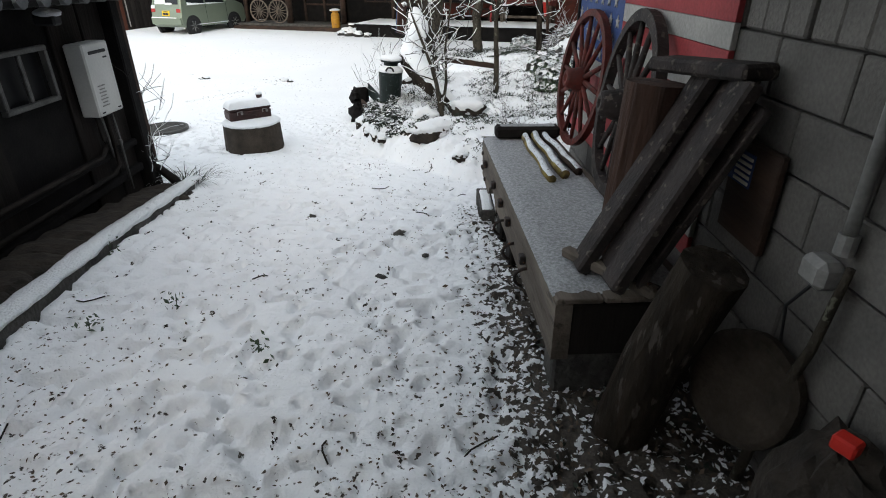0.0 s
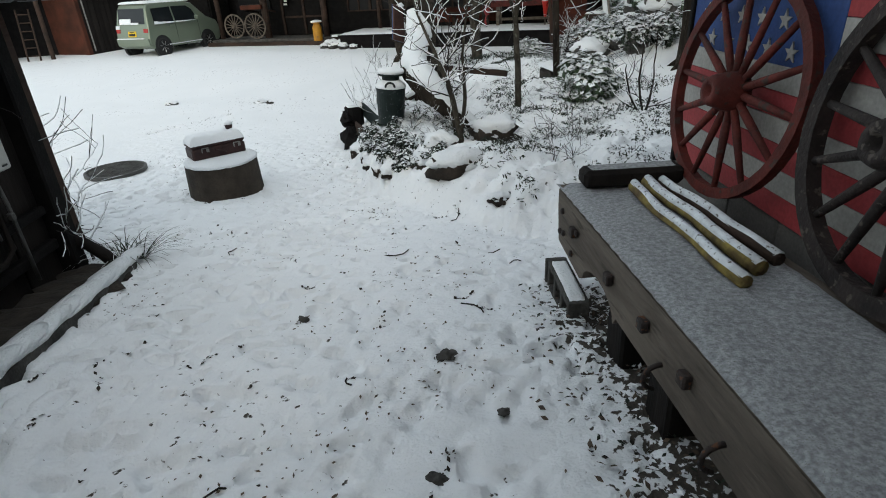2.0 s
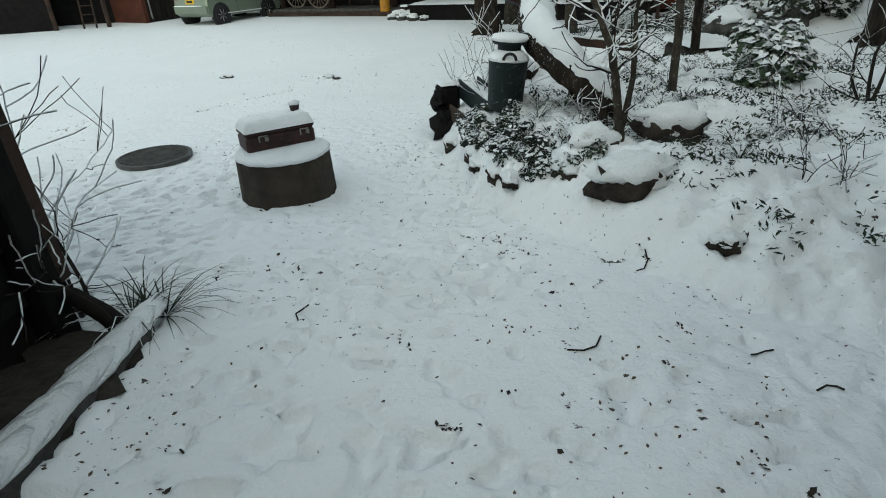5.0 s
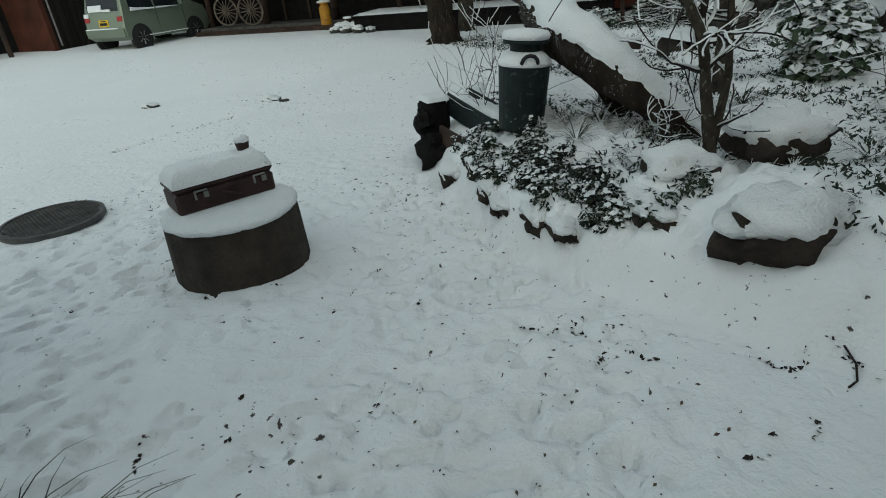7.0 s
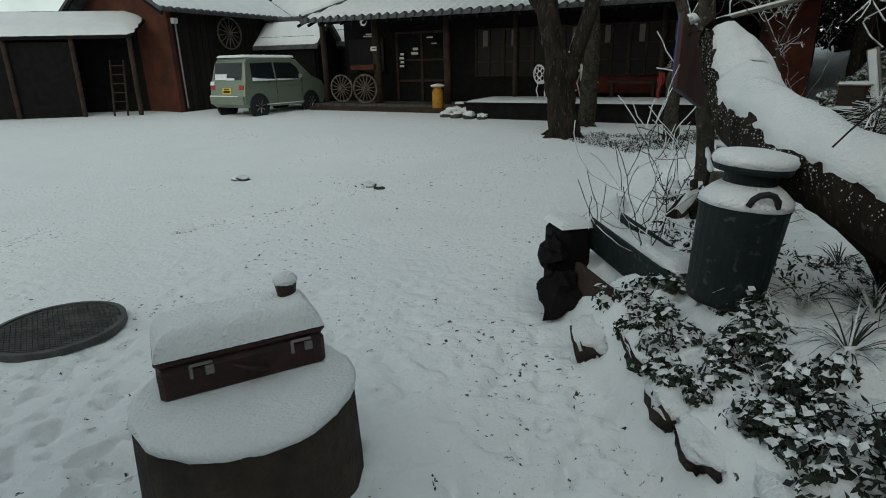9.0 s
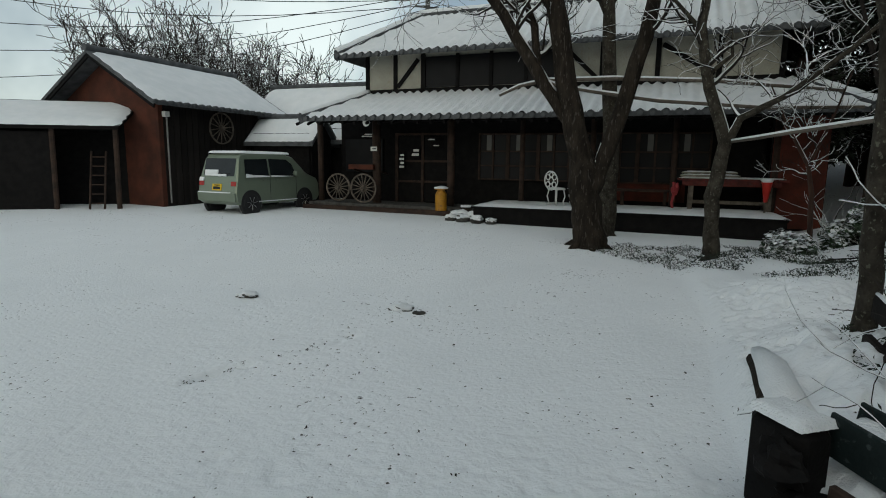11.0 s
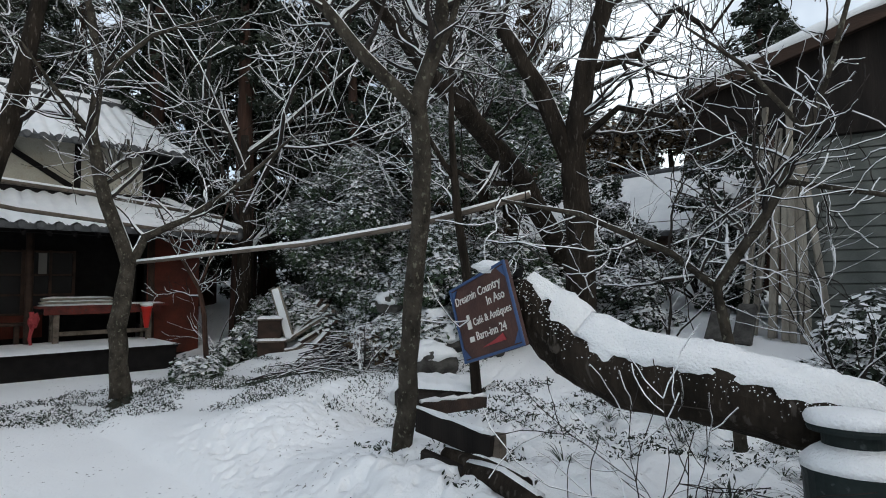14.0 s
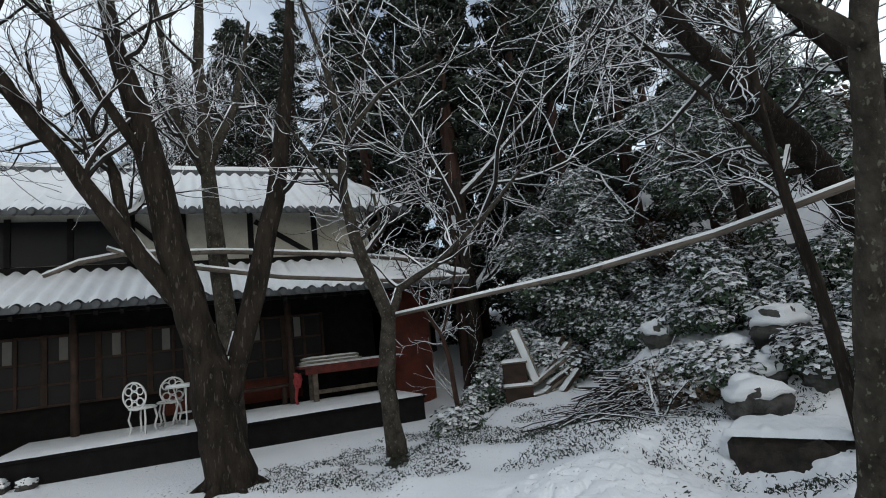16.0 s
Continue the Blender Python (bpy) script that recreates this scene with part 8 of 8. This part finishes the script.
for i, (x0, x1, y0, y1, h, n, m_, s_) in enumerate((
        (5.3, 6.9, 11.2, 13.0, 1.25, 34, LEAF, 0.6), (5.0, 7.2, 9.6, 11.4, 1.3, 36, LEAF, 0.75), (6.0, 8.5, 7.6, 9.8, 1.3, 36, LEAF_DARK, 0.6),
        (7.2, 9.5, 5.6, 7.8, 1.5, 34, LEAF_DARK, 0.6), (4.9, 6.2, 14.4, 15.6, 0.9, 16, LEAF, 0.5), (6.8, 9.0, 10.5, 13.0, 2.6, 44, LEAF_BROWN, 0.5),
        (8.5, 11.0, 7.8, 10.4, 2.4, 40, LEAF_DARK, 0.45), (3.9, 4.9, 14.2, 14.9, 0.6, 12, LEAF, 0.5), (9.0, 12.0, 5.5, 7.5, 2.8, 36, LEAF_DARK, 0.4),
        (4.3, 5.3, 9.7, 10.9, 0.7, 18, LEAF, 0.8), (3.2, 4.5, 9.6, 10.7, 0.25, 16, LEAF, 0.7), (3.6, 4.6, 8.7, 9.4, 0.3, 12, LEAF_DARK, 0.7), (4.7, 6.2, 8.4, 9.7, 1.1, 24, LEAF, 0.75), (3.2, 4.0, 10.0, 11.2, 0.35, 12, LEAF_BROWN, 0.8), (5.6, 7.0, 6.9, 8.2, 0.9, 20, LEAF_DARK, 0.7), (2.4, 3.1, 13.4, 14.0, 0.3, 8, LEAF, 0.6), (1.9, 2.5, 5.9, 6.6, 0.45, 9, LEAF, 0.6), (3.3, 4.1, 4.2, 5.4, 0.8, 14, LEAF_DARK, 0.6))):
    zb = g((x0 + x1) / 2, (y0 + y1) / 2)
    cs, rs = cloud(x0, x1, y0, y1, zb + 0.05, zb + h, n, 0.27, 20 + i)
    bush("bush", ((x0 + x1) / 2, (y0 + y1) / 2, zb), cs, rs, "evergreen bush on the bank loaded with snow" if m_ is not LEAF_BROWN else "half-withered brown and green bush under snow", m_, per=230, size=0.05, snow=s_, group="bank bushes")
for i, (x, y, z_, r) in enumerate(((4.55, 11.12, 0.76, 0.24), (4.12, 9.96, 0.51, 0.24), (3.76, 9.57, 0.26, 0.26), (3.7, 9.99, 0.2, 0.19), (3.98, 9.41, 0.4, 0.21), (4.4, 9.5, 0.73, 0.34), (3.61, 10.29, 0.13, 0.17), (3.17, 9.49, 0.07, 0.31), (3.88, 8.99, 0.28, 0.24), (4.09, 10.43, 0.49, 0.2), (5.69, 11.31, 1.0, 0.3), (5.41, 10.43, 0.93, 0.23))):
    rock((x, y, z_), (r, r * 0.95, r * 0.8), 140 + i, "rounded bank stone with a snow cap", group="bank stones")
ob = empty_thing("earth_mound", (2.5, 8.9, -0.3), "dark earth-sided block of the bed under snow", "mound")
part("earth", Geo().box((2.6, 9.0, -0.26), (0.7, 1.0, 0.44), rz=0.12, bevel=0.09), SOIL, ob)
part("stone", Geo().blob((2.28, 8.85, -0.3), (0.12, 0.32, 0.2), seed=12, rough=0.3), SOIL, ob)
part("snow", Geo().sheet(Matrix.Translation((2.6, 9.0, -0.05)) @ Matrix.Rotation(0.12, 4, "Z"), 0.74, 1.02, 0.06, nx=24, ny=30, seed=44, lump=0.04), SNOW, ob, smooth=True)


def build_brush():
    ob = empty_thing("brush_pile", (3.9, 11.7, g(3.9, 11.7)), "tangled pile of cut branches under snow", "brush pile")
    rr = random.Random(6)
    a, s = Geo(), Geo()
    for i in range(430):
        an = rr.uniform(0, 6.28)
        q = abs(rr.gauss(0, 0.55))
        x, y = 3.35 + 0.75 * q * math.cos(an), 11.05 + 1.0 * q * math.sin(an)
        z = g(x, y) + rr.uniform(0.0, 0.36) * math.exp(-q * q * 0.8)
        an, L = rr.gauss(0.9, 0.9), rr.uniform(0.2, 0.75)
        d = Vector((math.cos(an), -math.sin(an), rr.uniform(-0.3, 0.35))) * L
        p = [Vector((x, y, z)) - d / 2, Vector((x, y, z)) + Vector((rr.uniform(-0.06, 0.06), 0, rr.uniform(0.0, 0.05))), Vector((x, y, z)) + d / 2]
        r = rr.uniform(0.004, 0.012)
        a.tube(p, [r, r * 0.9, r * 0.5], 4)
        if rr.random() < 0.6:
            s.tube([q_ + Vector((0, 0, r * 0.7)) for q_ in p], [r * 0.85, r * 0.8, r * 0.45], 4)
    tagged(part("brushwood", a, TWIG, ob), kind="stuff")
    tagged(part("snow", s, SNOW, ob), kind="stuff")


def build_board_stack():
    right, toward = Vector((0.63, -0.77, 0)), Vector((-0.77, -0.63, 0))
    o = Vector((4.78, 13.9, 0.1))

    def at(a, up, near=0.0):
        return o + right * a + Vector((0, 0, up)) + toward * near

    # boards leaning out of the stack like a fan
    for i, (a0, z0, a1, z1, near) in enumerate(((0.3, 0.12, 0.78, 0.74, -0.1), (0.27, 0.05, 0.92, 0.64, 0.0), (0.22, 0.0, 1.06, 0.52, 0.08), (0.4, -0.08, 1.1, 0.32, 0.16), (0.3, -0.2, 0.8, 0.1, 0.24), (0.12, -0.22, 0.62, -0.18, 0.3), (0.62, -0.2, 0.98, 0.16, 0.32), (0.05, 0.1, 0.35, 0.75, -0.2))):
        a, b = at(a0, z0, near), at(a1, z1, near - 0.25)
        ob = empty_thing("stacked_board", (a.x, a.y, g(a.x, a.y)), "old board in a leaning stack, snow on its face", "board", "stacked boards")
        part("board", Geo().beam(a, b, 0.17, 0.05, 0.008), OLDWOOD if i % 3 else BROWNWOOD, ob)
        up = Vector((0, 0, 0.036)) - right * 0.02
        part("snow", Geo().beam(a + up, a.lerp(b, 0.93) + up, 0.14, 0.03, 0.012), SNOW, ob)
    ob = empty_thing("upright_board", at(0.2, -0.3), "pale upright board with snow down its face", "board")
    part("board", Geo().beam(at(0.22, -0.05, 0.1), at(-0.1, 0.98, -0.05), 0.19, 0.05, 0.006, up=(0.77, 0.63, 0)), PALEWOOD, ob)
    part("snow", Geo().beam(at(0.2, 0.0, 0.14), at(-0.1, 0.96, -0.01), 0.13, 0.03, 0.012, up=(0.77, 0.63, 0)), SNOW, ob)
    for a, z, w, h in ((-0.12, -0.22, 0.5, 0.36), (-0.16, 0.2, 0.42, 0.34)):
        c = at(a, z, 0.12 - 0.1 * z)
        ob = empty_thing("crate", c - Vector((0, 0, h / 2)), "brown wooden crate with snow on its lid", "crate", "crates by the stack")
        part("body", Geo().box(c, (w, 0.4, h), rz=-0.88, bevel=0.012), BROWNWOOD, ob)
        part("lid", Geo().box(c + Vector((0, 0, h / 2 + 0.012)), (w + 0.06, 0.46, 0.028), rz=-0.88, bevel=0.006), OLDWOOD, ob)
        part("snow", Geo().sheet(Matrix.Translation(c + Vector((0, 0, h / 2 + 0.026))) @ Matrix.Rotation(-0.88, 4, "Z"), w + 0.05, 0.44, 0.045, nx=14, ny=12, seed=61, lump=0.015), SNOW, ob, smooth=True)


build_brush()
build_board_stack()
for i, (x, y, h, n) in enumerate(((5.6, 6.9, 1.9, 4), (6.3, 6.4, 2.2, 4), (2.6, 5.2, 1.0, 3), (7.4, 8.4, 2.4, 4), (2.9, 10.4, 0.6, 3), (3.9, 5.0, 1.4, 3), (4.4, 15.2, 1.4, 3))):
    bare_shrub("bare_shrub", (x, y, g(x, y)), n, h, 200 + i, "tangled bare shrub with snow on every twig", r=0.018, spread=0.6, snow=1.1, kids=(3, 4))


# ---- woods behind ----
def conifer(x, y, h, r, seed, bare=0.25, material=None, snow=0.3):
    z = g(x, y)
    ob = empty_thing("cedar_tree", (x, y, z), "tall dark cedar with snow on its drooping sprays", "tree", "cedars behind the house")
    rr = random.Random(seed)
    part("trunk", Geo().tube([(x, y, z - 0.1), (x + 0.05, y, z + h * 0.4), (x, y + 0.05, z + h)], [0.2 + h * 0.008, 0.15 + h * 0.004, 0.03], 9, wob=0.05), BARK_RED, ob, smooth=True)
    cs, rs = [], []
    n = int(70 * r * h / 26)
    for i in range(n):
        t = bare + (1 - bare) * (i / n)
        a = i * 2.4 + rr.uniform(-0.4, 0.4)
        q = r * (1 - t) ** 0.7 * rr.uniform(0.45, 1.05) + 0.1
        cs.append((x + q * math.cos(a), y + q * math.sin(a), z + t * h - q * 0.18))
        rs.append(rr.uniform(0.38, 0.62) * (1.1 - 0.4 * t))
    P, N, S = clumps(cs, rs, 130, 0.13, squash=0.5)
    leaf_mesh("foliage", P, N, S, material or LEAF_DARK, ob, aspect=0.3)
    pick = rng.random(len(P)) < snow
    leaf_mesh("snow", P[pick] + np.array([0, 0, 0.02]), np.array([[0, 0, 1.0]]) + rng.normal(size=(int(pick.sum()), 3)) * 0.4, S[pick] * 0.55, SNOW, ob, aspect=0.45)


for i, (x, y, h, r, b) in enumerate(((5.9, 16.3, 11, 1.8, 0.5), (7.3, 17.8, 12, 2.1, 0.12), (8.6, 16.2, 11, 2.2, 0.12), (6.4, 20.5, 13, 2.3, 0.1), (9.6, 19.5, 13, 2.4, 0.1), (10.4, 14.2, 10, 2.2, 0.1),
                                     (12.2, 17.5, 12, 2.4, 0.1), (4.6, 23.5, 12, 2.4, 0.1), (8.0, 23.5, 13, 2.5, 0.1), (14.8, 15.5, 11, 2.4, 0.1), (11.5, 22.5, 12, 2.5, 0.1),
                                     (16.5, 5.0, 9, 2.0, 0.25), (18.5, 13.5, 12, 2.4, 0.1), (7.9, 14.6, 8.5, 1.6, 0.1), (5.0, 26.5, 14, 2.6, 0.05), (10.5, 26, 14, 2.7, 0.05), (14.5, 21, 13, 2.6, 0.05), (17.5, 18.5, 13, 2.6, 0.05), (7.6, 27, 15, 2.7, 0.05), (8.2, 20.6, 13, 2.3, 0.08), (10.8, 16.6, 11.5, 2.1, 0.08), (13.0, 5.4, 8.0, 1.7, 0.2), (11.6, 12.6, 8.5, 1.8, 0.1))):
    conifer(x, y, h, r, 300 + i, bare=b, material=LEAF_BROWN if i in (10, 12) else None)


def far_tree(x, y, h, seed, label, group, spread=0.5, snow=0.5, n=7, fine=0.009):
    z = g(x, y)
    ob = empty_thing("bare_tree", (x, y, z), label, "tree", group)
    a, s = Geo(), Geo()
    rr = random.Random(seed)
    tr = Geo().tube([(x, y, z - 0.1), (x + 0.05, y, z + h * 0.25), (x, y, z + h * 0.5)], [0.22, 0.16, 0.09], 8)
    part("trunk", tr, BARK, ob, smooth=True)
    for i in range(n):
        k = 0.2 + 0.3 * i / n
        branch(a, s, (x, y, z + h * k), (math.cos(i * 2.4) * spread, math.sin(i * 2.4) * spread, 0.8), h * rr.uniform(0.4, 0.6), 0.06, 3, rr, bend=0.35, lift=0.12, kids=(4, 6), snow_r=snow, min_r=fine)
    tagged(part("crown", a, TWIG, ob), kind="stuff")
    tagged(part("snow", s, SNOW, ob), kind="stuff")


for i, (x, y, h, sp) in enumerate(((-19.5, 31, 7.5, 0.7), (-15.5, 31, 7.2, 0.7), (-12.3, 33, 5.6, 0.7), (3.2, 26.5, 10, 0.5), (5.0, 28.5, 11, 0.5), (9.5, 11.0, 8.5, 0.5), (5.6, 15.9, 9.5, 0.7))):
    far_tree(x, y, h, 400 + i, "bare winter tree beyond the buildings", "trees beyond", sp, snow=1.3 if x > 3.3 else 0.35, n=6 if x > 5.5 else 13, fine=0.009 if x > 0 else 0.015)


# ---- pole and wires ----
ob = empty_thing("utility_pole", (-5.6, 36, g(-5.6, 36)), "concrete utility pole with cross-arms and wires", "utility pole")
px, py, pt = -5.6, 36.0, 10.6
part("pole", Geo().tube([(px, py, -0.4), (px, py, pt)], [0.17, 0.12], 10), STEEL, ob, smooth=True)
for z, w in ((pt - 0.5, 1.8), (pt - 1.1, 1.4)):
    part("cross_arm", Geo().box((px, py, z), (w, 0.09, 0.09), rz=0.4), STEEL, ob)
part("transformer", Geo().lathe((px + 0.45, py, pt - 2.1), [(0.2, 0), (0.22, 0.05), (0.22, 0.55), (0.2, 0.6)], 14), STEEL, ob)
for k in range(6):
    p = Geo()
    a, b = Vector((px + (k - 2.5) * 0.28, py, pt - 0.4 - 0.3 * (k % 3))), Vector((-32, 30 + k, 12.5 - 1.4 * k))
    p.tube([a.lerp(b, t / 10) - Vector((0, 0, 1.0 * math.sin(math.pi * t / 10))) for t in range(11)], 0.022, 4)
    part("wire", p, CABLE, ob)
for k in range(3):
    p = Geo()
    a, b = H(-0.3, 2.7, 4.3) + Vector((0, 0, 0.22 * k)), Vector((16, 4.0 + 0.4 * k, 8.4 + 0.3 * k))
    p.tube([a.lerp(b, t / 10) - Vector((0, 0, 0.4 * math.sin(math.pi * t / 10))) for t in range(11)], 0.012, 4)
    wire = part("wire", p, CABLE, ob)
    q_ = Geo().tube([a.lerp(b, t / 10) - Vector((0, 0, 0.4 * math.sin(math.pi * t / 10) - 0.014)) for t in range(11)], 0.014, 5)
    part("snow", q_, SNOW, wire)


# ---- loose things on the snow ----
def litter():
    n = 5200
    P = np.stack([0.35 + 1.1 * rng.random(n) ** 0.8, rng.uniform(-3.0, 1.45, n)], 1)
    keep = rng.random(n) < np.clip((P[:, 0] - 0.25) * 1.6 + np.clip(-P[:, 1] - 0.6, 0, 1) * 0.5, 0.05, 1)
    P = P[keep]
    Z = gz(P[:, 0], P[:, 1]) + snow_relief(P[:, 0], P[:, 1]) + rng.uniform(0.004, 0.03, len(P))
    N = rng.normal(size=(len(P), 3)) * 0.45 + np.array([0, 0, 1])
    k = rng.random(len(P))
    for lo, hi, m_, nm in ((0, 0.42, DEADLEAF, "brown"), (0.42, 0.56, LEAF_DARK, "dark green"), (0.56, 1.01, SNOW, "snow-dusted")):
        q = (k >= lo) & (k < hi)
        tagged(leaf_mesh("leaf_litter", np.column_stack([P[q], Z[q]]), N[q], rng.uniform(0.008, 0.02, int(q.sum())), m_, None, aspect=0.5), nm + " fallen leaves in the alley's lee", "leaf litter", kind="stuff")
    # small leaves and grit sunk in the open snow
    n = 26000
    P = np.stack([rng.uniform(-3.4, 1.2, n), -2.9 + 11.4 * rng.random(n) ** 1.8], 1)
    keep = (vnoise(P[:, 0], P[:, 1], 0.6, 9) > 0.5) & (rng.random(n) < np.interp(P[:, 1], [-3, 0, 3, 5, 8.5], [1.0, 0.6, 0.16, 0.05, 0.02]))
    P = P[keep]
    Z = gz(P[:, 0], P[:, 1]) + snow_relief(P[:, 0], P[:, 1]) + 0.003
    N = rng.normal(size=(len(P), 3)) * 0.35 + np.array([0, 0, 1])
    tagged(leaf_mesh("snow_grit", np.column_stack([P, Z]), N, rng.uniform(0.003, 0.012, len(P)), DEADLEAF, None, aspect=0.55), "scattered dark leaf bits on the snow", "leaf litter", kind="stuff")
    # dark clusters where single leaves have sunk through
    rr = random.Random(77)
    spots = [(x, y, 16) for x, y in BARE]
    for k in range(34):
        t = rr.uniform(-0.8, 0.8)
        spots.append((-4.05 + 0.63 * t + rr.gauss(0, 0.03), 8.45 + 0.77 * t + rr.gauss(0, 0.03), rr.choice((2, 3, 5))))
    for k in range(40):
        spots.append((rr.uniform(-4.5, -0.6), rr.uniform(6.5, 11.0), rr.choice((2, 3, 4))))
    while len(spots) < 260:
        x, y = rr.uniform(-3.6, 1.1), rr.uniform(-2.6, 6.5)
        if rr.random() < 0.75 - 0.08 * y and x < 0.9 - 0.25 * max(0.0, y - 1.5):
            spots.append((x, y, rr.choice((2, 3, 3, 4, 7))))
    P, S = [], []
    for x, y, k in spots:
        an = rr.uniform(0, 3.14)
        for j in range(k):
            u, w = rr.gauss(0, 0.0028 * k + 0.006), rr.gauss(0, 0.008)
            px_, py_ = x + u * math.cos(an) - w * math.sin(an), y + u * math.sin(an) + w * math.cos(an)
            P.append((px_, py_, g(px_, py_) + float(snow_relief(px_, py_)) + 0.004))
            S.append(rr.uniform(0.005, 0.016))
    P = np.array(P)
    tagged(leaf_mesh("snow_grit", P, rng.normal(size=(len(P), 3)) * 0.5 + np.array([0, 0, 1]), np.array(S), SOIL, None, aspect=0.6), "dark sunken leaf clusters in the snow", "leaf litter", kind="stuff")
    rr = random.Random(31)
    for i in range(18):
        x, y = rr.uniform(-2.0, 0.6), rr.uniform(-2.4, 3.0)
        a = rr.uniform(0, 6.28)
        L = rr.uniform(0.05, 0.2)
        pts = []
        for k in range(4):
            px_, py_ = x + math.cos(a + 0.3 * k) * L * k / 3, y + math.sin(a + 0.3 * k) * L * k / 3
            pts.append((px_, py_, g(px_, py_) + float(snow_relief(px_, py_)) + 0.006))
        solo("stick", Geo().tube(pts, 0.004, 5), TWIG, "short dark stick lying on the snow", "stick", "sticks on the snow")
    for i, (x, y) in enumerate(((-1.15, -0.3), (-1.5, -0.55), (-0.55, -0.75), (-1.9, 0.4))):
        ob = empty_thing("weed", (x, y, g(x, y)), "small green weed standing out of the snow", "weed", "weeds")
        P = np.array([[x, y, g(x, y) + 0.03]]) + rng.normal(size=(26, 3)) * np.array([0.035, 0.035, 0.03])
        leaf_mesh("foliage", P, rng.normal(size=(26, 3)), rng.uniform(0.01, 0.025, 26), LEAF, ob)
        st = Geo().tube([(x, y, g(x, y) - 0.01), (x + 0.01, y, g(x, y) + 0.07)], 0.003, 5)
        part("stem", st, LEAF, ob)
    for i, (x, y, s) in enumerate(((-0.02, 0.0, 0.035), (0.05, 0.72, 0.045), (-5.2, 10.45, 0.12), (-3.27, 10.05, 0.13), (-3.05, 9.9, 0.07), (0.25, 0.3, 0.025), (-0.7, 1.2, 0.03))):
        rock((x, y, g(x, y) + 0.0), (s, s * 0.8, s * 0.5), 220 + i, "small stone showing through the snow", cap=s > 0.1, group="small stones")


litter()
